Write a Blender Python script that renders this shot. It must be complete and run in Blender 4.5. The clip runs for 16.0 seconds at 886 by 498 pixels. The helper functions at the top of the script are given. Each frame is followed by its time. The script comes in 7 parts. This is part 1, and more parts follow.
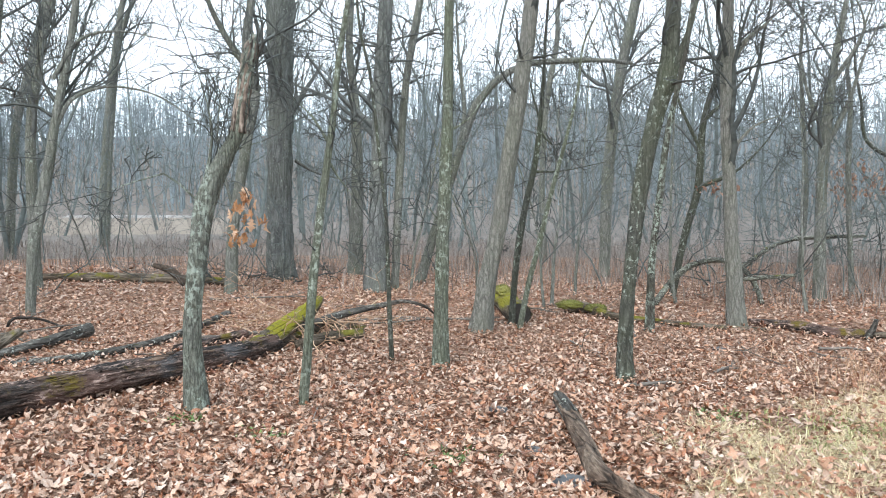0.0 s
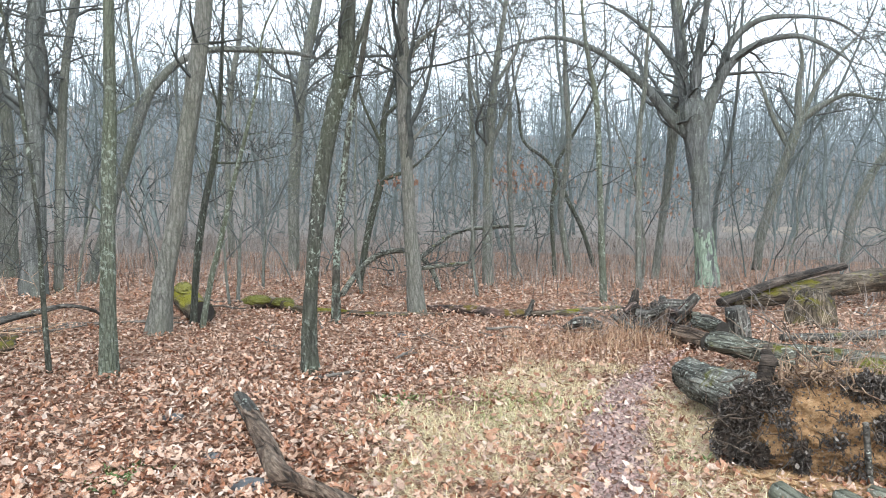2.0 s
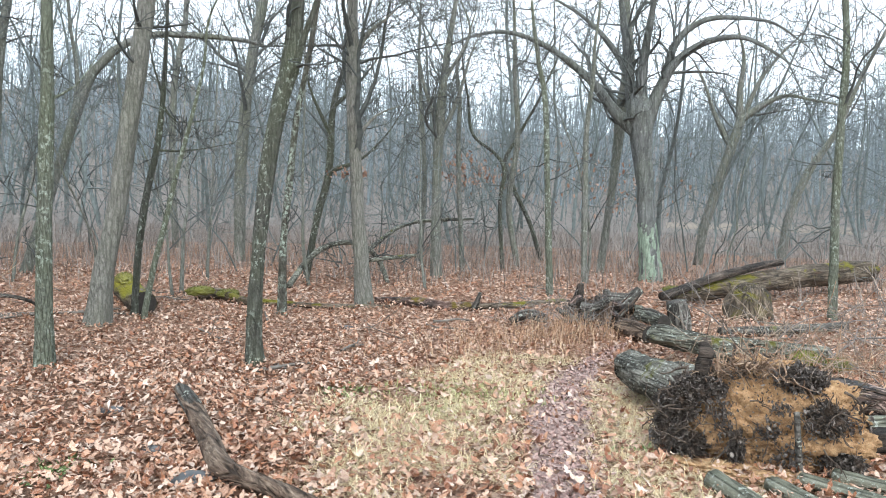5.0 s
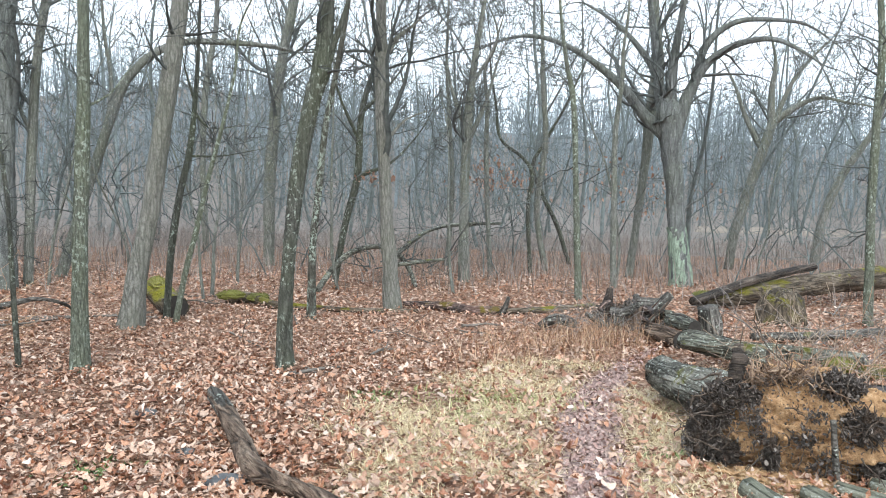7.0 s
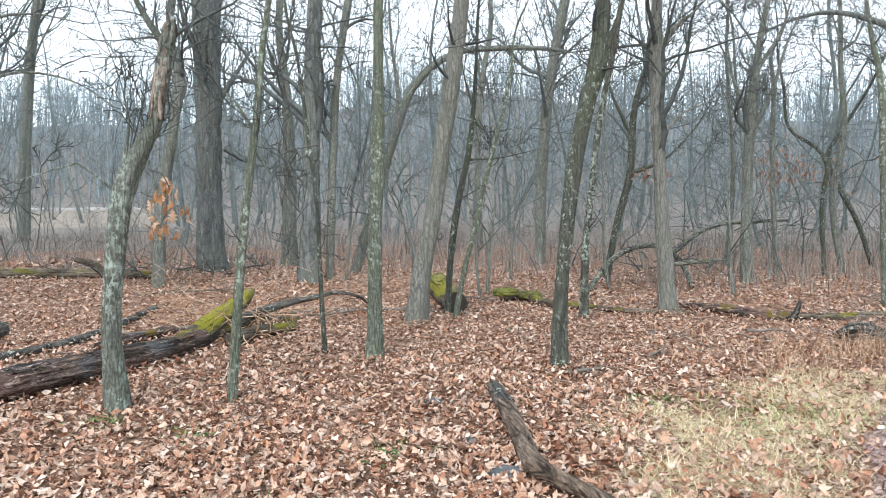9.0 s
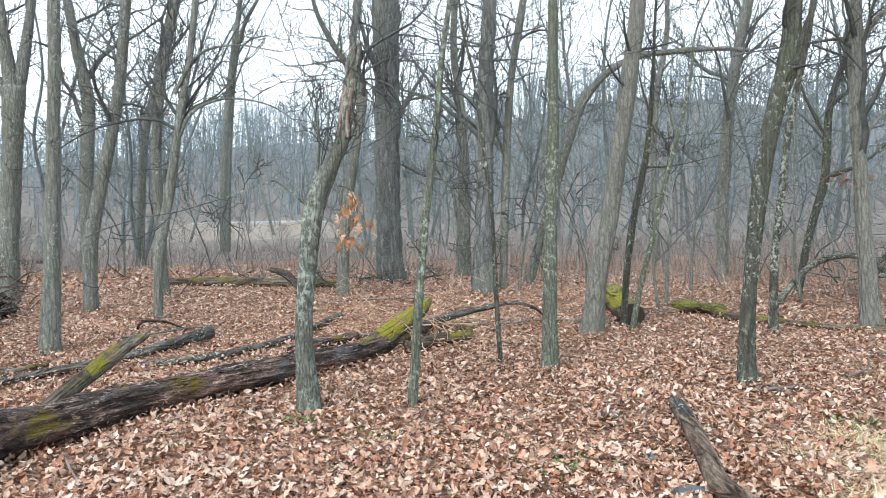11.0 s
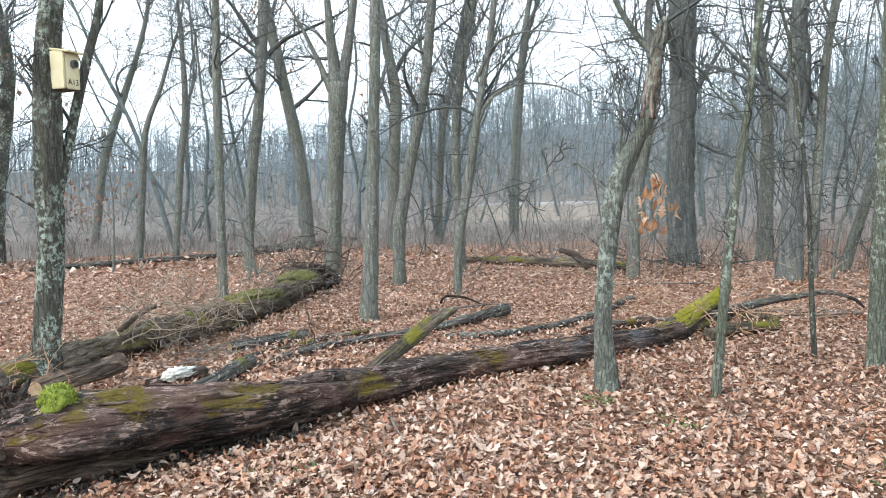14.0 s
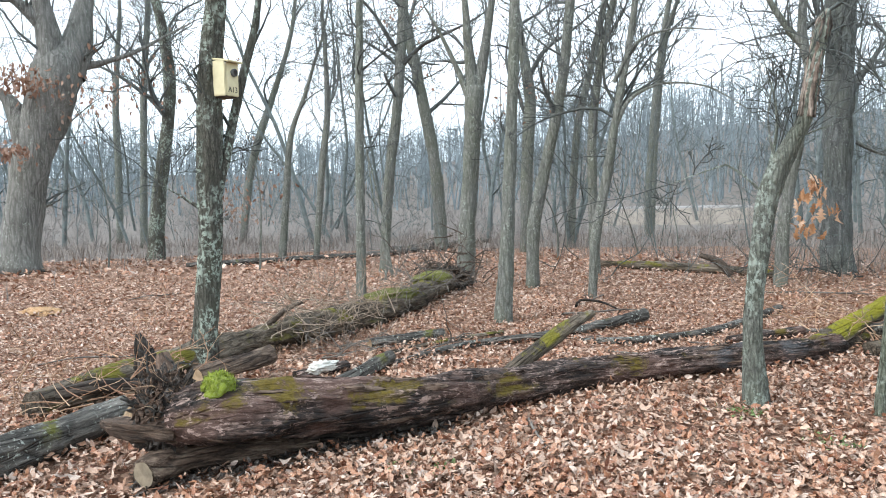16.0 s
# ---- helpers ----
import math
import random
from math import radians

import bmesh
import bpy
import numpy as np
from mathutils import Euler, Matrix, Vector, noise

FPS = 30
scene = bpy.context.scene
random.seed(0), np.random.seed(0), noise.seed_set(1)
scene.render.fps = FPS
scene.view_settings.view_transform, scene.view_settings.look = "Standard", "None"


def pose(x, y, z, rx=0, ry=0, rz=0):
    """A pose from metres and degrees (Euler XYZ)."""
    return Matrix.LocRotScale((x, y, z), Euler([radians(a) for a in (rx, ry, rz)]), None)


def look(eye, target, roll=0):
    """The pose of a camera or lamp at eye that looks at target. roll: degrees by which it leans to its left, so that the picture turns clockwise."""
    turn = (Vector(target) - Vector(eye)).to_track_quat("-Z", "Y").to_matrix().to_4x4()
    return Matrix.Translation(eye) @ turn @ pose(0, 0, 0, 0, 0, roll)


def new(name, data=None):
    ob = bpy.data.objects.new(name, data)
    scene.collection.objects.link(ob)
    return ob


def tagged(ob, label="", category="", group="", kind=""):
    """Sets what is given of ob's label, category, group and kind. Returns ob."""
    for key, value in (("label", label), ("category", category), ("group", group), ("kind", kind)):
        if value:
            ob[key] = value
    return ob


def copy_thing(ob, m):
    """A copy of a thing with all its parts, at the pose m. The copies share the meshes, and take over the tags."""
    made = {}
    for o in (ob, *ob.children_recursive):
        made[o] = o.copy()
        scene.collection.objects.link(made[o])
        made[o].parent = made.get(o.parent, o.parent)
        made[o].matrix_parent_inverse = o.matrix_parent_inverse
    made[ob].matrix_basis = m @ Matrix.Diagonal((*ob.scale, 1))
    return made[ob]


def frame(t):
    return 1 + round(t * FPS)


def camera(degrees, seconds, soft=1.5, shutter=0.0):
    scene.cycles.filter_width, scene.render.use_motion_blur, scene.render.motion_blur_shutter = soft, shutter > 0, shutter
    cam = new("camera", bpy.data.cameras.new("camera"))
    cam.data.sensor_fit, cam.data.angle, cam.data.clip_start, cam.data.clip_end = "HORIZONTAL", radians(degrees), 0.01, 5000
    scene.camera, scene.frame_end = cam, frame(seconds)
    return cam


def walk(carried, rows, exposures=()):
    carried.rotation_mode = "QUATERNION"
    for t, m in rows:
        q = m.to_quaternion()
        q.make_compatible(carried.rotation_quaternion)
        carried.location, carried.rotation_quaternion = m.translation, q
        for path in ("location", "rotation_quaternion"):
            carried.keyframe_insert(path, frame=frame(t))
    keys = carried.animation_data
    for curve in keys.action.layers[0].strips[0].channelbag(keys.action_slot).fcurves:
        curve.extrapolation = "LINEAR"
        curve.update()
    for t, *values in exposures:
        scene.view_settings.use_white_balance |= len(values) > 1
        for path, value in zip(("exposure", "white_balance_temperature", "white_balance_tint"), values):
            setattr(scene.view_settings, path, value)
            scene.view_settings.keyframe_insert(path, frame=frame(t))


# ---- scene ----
cam = camera(59.5, 16.0, 1.0)
PATH = [
    (0, (0.000, -0.004, 1.597), (-0.023, 1.993, 1.487), 0.48),
    (0.5, (0.046, 0.058, 1.588), (0.250, 2.044, 1.479), 0.00),
    (1, (0.073, 0.073, 1.580), (0.511, 2.020, 1.459), 0.87),
    (1.5, (0.123, 0.102, 1.575), (0.745, 2.000, 1.457), 0.61),
    (2, (0.126, 0.109, 1.586), (0.866, 1.963, 1.466), 0.40),
    (2.5, (0.123, 0.104, 1.584), (0.870, 1.955, 1.464), 0.22),
    (3, (0.121, 0.102, 1.579), (0.850, 1.961, 1.456), 0.92),
    (3.5, (0.146, 0.112, 1.567), (0.937, 1.944, 1.426), 0.77),
    (4, (0.142, 0.097, 1.580), (0.985, 1.904, 1.433), 0.74),
    (6.5, (0.125, 0.104, 1.582), (0.980, 1.907, 1.455), 1.64),
    (7, (0.114, 0.104, 1.587), (0.912, 1.934, 1.459), 1.13),
    (7.5, (0.095, 0.112, 1.594), (0.762, 1.993, 1.455), 0.69),
    (8, (0.077, 0.126, 1.587), (0.539, 2.067, 1.449), 0.01),
    (8.5, (0.062, 0.119, 1.587), (0.351, 2.094, 1.447), 0.21),
    (9, (0.047, 0.115, 1.594), (0.184, 2.105, 1.456), -0.06),
    (9.5, (0.039, 0.100, 1.597), (0.023, 2.096, 1.471), -0.67),
    (10, (0.029, 0.093, 1.598), (-0.089, 2.086, 1.479), -0.95),
    (12.5, (-0.029, 0.042, 1.606), (-0.595, 1.959, 1.514), -0.34),
    (13, (-0.054, 0.014, 1.612), (-0.719, 1.898, 1.517), -0.27),
    (13.5, (-0.082, -0.013, 1.617), (-0.917, 1.800, 1.496), -0.77),
    (14, (-0.110, -0.011, 1.615), (-1.088, 1.728, 1.472), -1.32),
    (14.5, (-0.121, -0.022, 1.611), (-1.214, 1.646, 1.463), -1.53),
    (15, (-0.126, -0.036, 1.611), (-1.291, 1.584, 1.479), -0.81),
    (15.5, (-0.146, -0.050, 1.613), (-1.332, 1.554, 1.485), -1.34),
    (16, (-0.169, -0.069, 1.607), (-1.422, 1.484, 1.478), -1.05),
]
walk(cam, [(t, look(eye, target, roll)) for t, eye, target, roll in PATH])

# ---- world and light ----
world = bpy.data.worlds.new("overcast_sky")
scene.world = world
world.use_nodes = True
wn, wl = world.node_tree.nodes, world.node_tree.links
sky = wn.new("ShaderNodeTexSky")
sky.sky_type, sky.sun_disc = "NISHITA", False
sky.sun_elevation, sky.sun_rotation = radians(38), radians(200)
sky.air_density, sky.dust_density, sky.ozone_density = 1.0, 6.0, 1.0
SKY_STRENGTH = 0.15
scene.view_settings.exposure = 0.95
grey = wn.new("ShaderNodeHueSaturation")
grey.inputs["Saturation"].default_value = 0.22
cloud = wn.new("ShaderNodeMix")
cloud.data_type = "RGBA"
cloud.inputs["Factor"].default_value = 0.72
cloud.inputs["B"].default_value = (6.66, 7.9, 8.95, 1)
wl.new(sky.outputs["Color"], grey.inputs["Color"])
wl.new(grey.outputs["Color"], cloud.inputs["A"])
wl.new(cloud.outputs["Result"], wn["Background"].inputs["Color"])
wn["Background"].inputs["Strength"].default_value = SKY_STRENGTH

sun_lamp = bpy.data.lights.new("sun", "SUN")
sun_lamp.energy, sun_lamp.angle, sun_lamp.color = 0.9, radians(22), (1.0, 0.97, 0.93)
sun = new("sun", sun_lamp)
sun.matrix_world = look((0, 0, 40), (10, 26, 12))


# ---- materials ----
def mat(name, rough=0.85, spec=0.3):
    m = bpy.data.materials.new(name)
    m.use_nodes = True
    b = m.node_tree.nodes["Principled BSDF"]
    b.inputs["Roughness"].default_value = rough
    b.inputs["Specular IOR Level"].default_value = spec
    return m, m.node_tree.nodes, m.node_tree.links, b


def coords(n, l, scale=(1, 1, 1)):
    c, mp = n.new("ShaderNodeTexCoord"), n.new("ShaderNodeMapping")
    mp.inputs["Scale"].default_value = scale
    l.new(c.outputs["Object"], mp.inputs["Vector"])
    return mp.outputs["Vector"]


def noise_tex(n, l, vec, scale, detail=6, rough=0.6, dist=0.0):
    t = n.new("ShaderNodeTexNoise")
    t.inputs["Scale"].default_value, t.inputs["Detail"].default_value = scale, detail
    t.inputs["Roughness"].default_value, t.inputs["Distortion"].default_value = rough, dist
    if vec is not None:
        l.new(vec, t.inputs["Vector"])
    return t.outputs["Fac"]


def ramp(n, l, fac, stops):
    r = n.new("ShaderNodeValToRGB")
    while len(r.color_ramp.elements) < len(stops):
        r.color_ramp.elements.new(0.5)
    for e, (pos, col) in zip(r.color_ramp.elements, stops):
        e.position, e.color = pos, (*col, 1)
    l.new(fac, r.inputs["Fac"])
    return r.outputs["Color"]


def mix(n, l, fac, a, b, kind="MIX"):
    x = n.new("ShaderNodeMix")
    x.data_type, x.blend_type = "RGBA", kind
    for key, v in (("Factor", fac), ("A", a), ("B", b)):
        if isinstance(v, (int, float)):
            x.inputs[key].default_value = v
        elif isinstance(v, tuple):
            x.inputs[key].default_value = (*v, 1)
        else:
            l.new(v, x.inputs[key])
    return x.outputs["Result"]


def mask(n, l, fac, lo, hi):
    r = n.new("ShaderNodeMapRange")
    r.inputs["From Min"].default_value, r.inputs["From Max"].default_value = lo, hi
    l.new(fac, r.inputs["Value"])
    return r.outputs["Result"]


def maths(n, l, op, a, b):
    x = n.new("ShaderNodeMath")
    x.operation = op
    for i, v in enumerate((a, b)):
        if isinstance(v, (int, float)):
            x.inputs[i].default_value = v
        else:
            l.new(v, x.inputs[i])
    return x.outputs["Value"]


def bump(n, l, b, height, strength=0.6, distance=0.02):
    x = n.new("ShaderNodeBump")
    x.inputs["Strength"].default_value, x.inputs["Distance"].default_value = strength, distance
    l.new(height, x.inputs["Height"])
    l.new(x.outputs["Normal"], b.inputs["Normal"])


def bark(name, dark, light, lichen=0.0, moss=0.0, green=0.0, ridge=9.0, lichen_col=(0.40, 0.46, 0.40), stretch=0.16):
    """Bark: cracked ridges stretched along the trunk, flecks of pale lichen, a green film in patches."""
    m, n, l, b = mat(name, 0.9, 0.2)
    f = noise_tex(n, l, coords(n, l, (1, 1, stretch)), ridge * 4, 8, 0.7, 0.8)
    fine = noise_tex(n, l, coords(n, l, (1, 1, 0.55)), 75, 6, 0.7)
    crack = n.new("ShaderNodeTexVoronoi")
    crack.feature = "DISTANCE_TO_EDGE"
    crack.inputs["Scale"].default_value = ridge * 2.2
    l.new(coords(n, l, (1, 1, stretch * 1.4)), crack.inputs["Vector"])
    edge = mask(n, l, crack.outputs["Distance"], 0.0, 0.16)
    big = noise_tex(n, l, coords(n, l, (1, 1, 0.5)), 3.0, 3)
    h = maths(n, l, "ADD", maths(n, l, "MULTIPLY", f, 0.5), maths(n, l, "MULTIPLY", fine, 0.5))
    col = ramp(n, l, h, [(0.42, dark), (0.50, tuple(0.5 * (p + q) for p, q in zip(dark, light))), (0.58, light)])
    col = mix(n, l, maths(n, l, "SUBTRACT", 0.55, maths(n, l, "MULTIPLY", edge, 0.55)), col, tuple(0.6 * c for c in dark))
    col = mix(n, l, mask(n, l, big, 0.35, 0.7), col, mix(n, l, 0.5, col, tuple(0.72 * c for c in light)))
    if green:
        g = noise_tex(n, l, coords(n, l, (1, 1, 0.6)), 1.7, 4)
        col = mix(n, l, maths(n, l, "MULTIPLY", mask(n, l, g, 0.40, 0.62), 0.6 * green), col, (0.105, 0.125, 0.070))
    if lichen:
        s = noise_tex(n, l, coords(n, l, (1, 1, 0.8)), 24.0, 10, 0.74, 0.3)
        area = noise_tex(n, l, coords(n, l, (1, 1, 0.7)), 3.2, 3)
        k = maths(n, l, "MULTIPLY", maths(n, l, "MULTIPLY", mask(n, l, s, 0.58 - 0.09 * lichen, 0.63 - 0.09 * lichen), 0.75), mask(n, l, area, 0.43, 0.54))
        col = mix(n, l, k, col, lichen_col)
    l.new(col, b.inputs["Base Color"])
    bump(n, l, b, maths(n, l, "ADD", h, maths(n, l, "MULTIPLY", edge, 0.5)), 1.0, 0.018)
    return m


def deadwood(name, stops, moss=0.0, moss_col=(0.10, 0.10, 0.018), wet=0.0, along="Z", lichen=0.0, fine=0.3):
    """Weathered wood of a fallen trunk, grained along the given axis, mossy on its upper side."""
    m, n, l, b = mat(name, 0.85 - 0.35 * wet, 0.25 + 0.2 * wet)
    v = coords(n, l, (0.10, 1, 1) if along == "X" else (1, 1, 0.10))
    f = noise_tex(n, l, v, 26, 8, 0.65, 0.8)
    big = noise_tex(n, l, coords(n, l, (0.35, 1, 1) if along == "X" else (1, 1, 0.35)), 3.4, 4, 0.6, 0.5)
    grain = noise_tex(n, l, coords(n, l, (0.16, 1, 1) if along == "X" else (1, 1, 0.16)), 95, 6, 0.7, 0.5)
    f = maths(n, l, "ADD", maths(n, l, "MULTIPLY", f, 1 - fine), maths(n, l, "MULTIPLY", grain, fine))
    col = ramp(n, l, maths(n, l, "ADD", maths(n, l, "MULTIPLY", f, 0.68), maths(n, l, "MULTIPLY", big, 0.32)), stops)
    crack = n.new("ShaderNodeTexVoronoi")
    crack.feature = "DISTANCE_TO_EDGE"
    crack.inputs["Scale"].default_value = 17
    l.new(coords(n, l, (0.11, 1, 1) if along == "X" else (1, 1, 0.11)), crack.inputs["Vector"])
    gap = maths(n, l, "SUBTRACT", 1.0, mask(n, l, crack.outputs["Distance"], 0.0, 0.13))
    torn = noise_tex(n, l, coords(n, l), 5.5, 4, 0.6)
    gap = maths(n, l, "MULTIPLY", gap, mask(n, l, torn, 0.38, 0.58))
    col = mix(n, l, maths(n, l, "MULTIPLY", gap, 0.85), col, tuple(0.6 * c for c in stops[0][1]))
    scuff = noise_tex(n, l, coords(n, l, (0.5, 1, 1) if along == "X" else (1, 1, 0.5)), 13, 7, 0.7, 0.4)
    col = mix(n, l, maths(n, l, "MULTIPLY", mask(n, l, scuff, 0.52, 0.66), 0.5), col, stops[-2][1])
    col = mix(n, l, maths(n, l, "MULTIPLY", mask(n, l, scuff, 0.48, 0.34), 0.6), col, stops[0][1])
    if wet > 0.4:
        # reddish inner bark here, bare blue-grey wood there
        area = noise_tex(n, l, coords(n, l, (0.6, 1, 1) if along == "X" else (1, 1, 0.6)), 2.3, 3, 0.5, 0.3)
        col = mix(n, l, maths(n, l, "MULTIPLY", mask(n, l, area, 0.52, 0.62), 0.55), col, mix(n, l, f, (0.05, 0.022, 0.016), (0.26, 0.15, 0.12)))
        col = mix(n, l, maths(n, l, "MULTIPLY", mask(n, l, area, 0.43, 0.36), 0.6), col, mix(n, l, f, (0.022, 0.025, 0.028), (0.19, 0.20, 0.215)))
        # flakes of paler inner bark
        s = noise_tex(n, l, coords(n, l, (0.25, 1, 1) if along == "X" else (1, 1, 0.25)), 30.0, 8, 0.75, 0.6)
        area = noise_tex(n, l, coords(n, l), 2.0, 3)
        k = maths(n, l, "MULTIPLY", mask(n, l, s, 0.545, 0.58), mask(n, l, area, 0.42, 0.56))
        col = mix(n, l, k, col, (0.40, 0.29, 0.25))
    if lichen:
        s = noise_tex(n, l, coords(n, l), 30.0, 6, 0.65)
        area = noise_tex(n, l, coords(n, l), 2.6, 2)
        k = maths(n, l, "MULTIPLY", mask(n, l, s, 0.575, 0.615), mask(n, l, area, 0.55 - 0.2 * lichen, 0.66 - 0.2 * lichen))
        col = mix(n, l, k, col, (0.42, 0.45, 0.40))
    if moss:
        geo, sep = n.new("ShaderNodeNewGeometry"), n.new("ShaderNodeSeparateXYZ")
        l.new(geo.outputs["Normal"], sep.inputs[0])
        g = noise_tex(n, l, coords(n, l), 2.2, 10, 0.72, 0.4)
        up = mask(n, l, sep.outputs["Z"], -0.1, 0.5)
        k = maths(n, l, "MULTIPLY", up, mask(n, l, g, 0.63 - 0.22 * moss, 0.69 - 0.22 * moss))
        fuzz = noise_tex(n, l, coords(n, l), 60, 4)
        col = mix(n, l, k, col, mix(n, l, fuzz, tuple(0.25 * c for c in moss_col), tuple(1.9 * c for c in moss_col)))
    l.new(col, b.inputs["Base Color"])
    bump(n, l, b, maths(n, l, "SUBTRACT", maths(n, l, "ADD", f, maths(n, l, "MULTIPLY", scuff, 0.8)), maths(n, l, "MULTIPLY", gap, 0.6)), 1.0, 0.03)
    return m


def plain(name, lo, hi, scale=20, rough=0.85, strength=0.5, spec=0.3):
    m, n, l, b = mat(name, rough, spec)
    f = noise_tex(n, l, coords(n, l), scale, 6)
    l.new(ramp(n, l, f, [(0.3, lo), (0.7, hi)]), b.inputs["Base Color"])
    bump(n, l, b, f, strength, 0.01)
    return m


def islands(name, stops, rough=0.7, spec=0.25, bumped=0.0, trans=0.0, varied=0.15):
    """Many small loose pieces in one mesh (or objects of their own): the colour varies piece by piece."""
    m, n, l, b = mat(name, rough, spec)
    g, o = n.new("ShaderNodeNewGeometry"), n.new("ShaderNodeObjectInfo")
    r = maths(n, l, "FRACT", maths(n, l, "ADD", g.outputs["Random Per Island"], o.outputs["Random"]), 0)
    col = ramp(n, l, r, stops)
    f = noise_tex(n, l, coords(n, l), 45, 4)
    # how damp, and so how dark, each piece is
    damp = maths(n, l, "FRACT", maths(n, l, "MULTIPLY", r, 17.31), 0)
    col = mix(n, l, maths(n, l, "MULTIPLY", maths(n, l, "MULTIPLY", damp, damp), varied), col, mix(n, l, 0.8, col, (0.045, 0.022, 0.014)))
    col = mix(n, l, maths(n, l, "MULTIPLY", mask(n, l, f, 0.35, 0.75), 0.4), col, mix(n, l, 0.6, col, (0.05, 0.03, 0.02)))
    speck = noise_tex(n, l, coords(n, l), 150, 4, 0.7)
    col = mix(n, l, maths(n, l, "MULTIPLY", mask(n, l, speck, 0.50, 0.66), 0.45), col, mix(n, l, 0.55, col, (0.85, 0.76, 0.70)))
    col = mix(n, l, maths(n, l, "MULTIPLY", mask(n, l, speck, 0.47, 0.34), 0.5), col, mix(n, l, 0.7, col, (0.035, 0.018, 0.012)))
    l.new(col, b.inputs["Base Color"])
    if bumped:
        bump(n, l, b, f, bumped, 0.01)
    if trans:
        t = n.new("ShaderNodeBsdfTranslucent")
        x = n.new("ShaderNodeMixShader")
        x.inputs[0].default_value = trans
        l.new(col, t.inputs["Color"])
        l.new(b.outputs["BSDF"], x.inputs[1])
        l.new(t.outputs["BSDF"], x.inputs[2])
        l.new(x.outputs["Shader"], n["Material Output"].inputs["Surface"])
    return m


M_LICHEN = bark("bark_lichened", (0.026, 0.024, 0.020), (0.135, 0.130, 0.112), lichen=0.95, green=0.35, ridge=12, lichen_col=(0.42, 0.50, 0.43))
M_GREYLICHEN = bark("bark_grey_lichened", (0.050, 0.052, 0.046), (0.225, 0.240, 0.210), lichen=0.9, green=0.5, ridge=12, lichen_col=(0.36, 0.42, 0.37))
M_GREEN = bark("bark_green_film", (0.060, 0.067, 0.053), (0.215, 0.233, 0.190), lichen=0.55, green=0.8, ridge=14)
M_DARK = bark("bark_dark", (0.026, 0.026, 0.023), (0.120, 0.124, 0.108), lichen=0.35, green=0.6, ridge=10)
M_PALE = bark("bark_pale", (0.100, 0.099, 0.088), (0.280, 0.278, 0.250), lichen=0.0, green=0.35, ridge=9)
M_OAK = bark("bark_furrowed_oak", (0.055, 0.059, 0.058), (0.235, 0.248, 0.245), lichen=0.05, green=0.35, ridge=5, stretch=0.12)
M_PALEOAK = bark("bark_pale_oak", (0.085, 0.083, 0.076), (0.285, 0.28, 0.262), lichen=0.2, green=0.15, ridge=4, stretch=0.12)
M_ALGAE = bark("algae_green_bark", (0.13, 0.17, 0.13), (0.36, 0.45, 0.36), green=0.0, ridge=6)
# grey-green bark, lifted and cooled slightly to allow for haze
M_GREY = bark("bark_grey", (0.090, 0.093, 0.085), (0.268, 0.275, 0.252), lichen=0.22, green=0.6, ridge=8)
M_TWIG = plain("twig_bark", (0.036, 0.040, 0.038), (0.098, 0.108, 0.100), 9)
# paler copy of the twig bark, with thin haze in the colour
M_TWIGMID = plain("twig_bark_mid_hazed", (0.060, 0.067, 0.065), (0.145, 0.160, 0.155), 9)
# far bark made paler and bluer to imitate distance haze
M_FAR = plain("distant_bark_hazed", (0.107, 0.125, 0.131), (0.213, 0.248, 0.258), 2)
# grey-green bark, cooled and paled a little as haze would do
M_MID = plain("bark_mid_hazed", (0.077, 0.091, 0.090), (0.175, 0.204, 0.200), 4)
# ridge bark carries the most haze in its colour
M_HILL = plain("hillside_bark_hazed", (0.168, 0.200, 0.218), (0.266, 0.315, 0.340), 0.4)
M_BRUSH = islands("brush_stems", [(0.0, (0.105, 0.102, 0.099)), (0.5, (0.178, 0.167, 0.160)), (1.0, (0.262, 0.240, 0.226))], 0.85)
M_STALK = islands("low_dead_stalks", [(0.0, (0.15, 0.123, 0.111)), (0.5, (0.238, 0.205, 0.184)), (1.0, (0.35, 0.305, 0.27))], 0.85)
LEAF_STOPS = [(0.0, (0.17, 0.055, 0.026)), (0.16, (0.33, 0.125, 0.055)), (0.34, (0.45, 0.225, 0.125)), (0.56, (0.53, 0.325, 0.225)), (0.82, (0.61, 0.43, 0.325)), (1.0, (0.68, 0.54, 0.455))]
M_LEAF = islands("fallen_oak_leaves", LEAF_STOPS, 0.5, 0.4, varied=0.6)
M_HANG = islands("hanging_oak_leaves", [(0.0, (0.34, 0.15, 0.06)), (0.5, (0.50, 0.26, 0.12)), (1.0, (0.68, 0.48, 0.34))], 0.6, 0.3, 0, 0.3)
M_RUSSET = islands("dull_russet_leaves", [(0.0, (0.20, 0.10, 0.065)), (0.6, (0.32, 0.18, 0.12)), (1.0, (0.44, 0.31, 0.24))], 0.7, 0.2, 0, 0.2)
M_STRAW = islands("dry_grass", [(0.0, (0.46, 0.32, 0.18)), (0.4, (0.68, 0.54, 0.33)), (0.8, (0.82, 0.71, 0.49)), (1.0, (0.60, 0.52, 0.28))], 0.8)
M_GRASS = islands("green_grass", [(0.0, (0.16, 0.20, 0.06)), (0.5, (0.32, 0.35, 0.12)), (1.0, (0.50, 0.49, 0.24))], 0.8)
M_PALESTEM = islands("pale_dead_stems", [(0.0, (0.17, 0.125, 0.09)), (0.6, (0.30, 0.23, 0.17)), (1.0, (0.48, 0.39, 0.30))], 0.8)
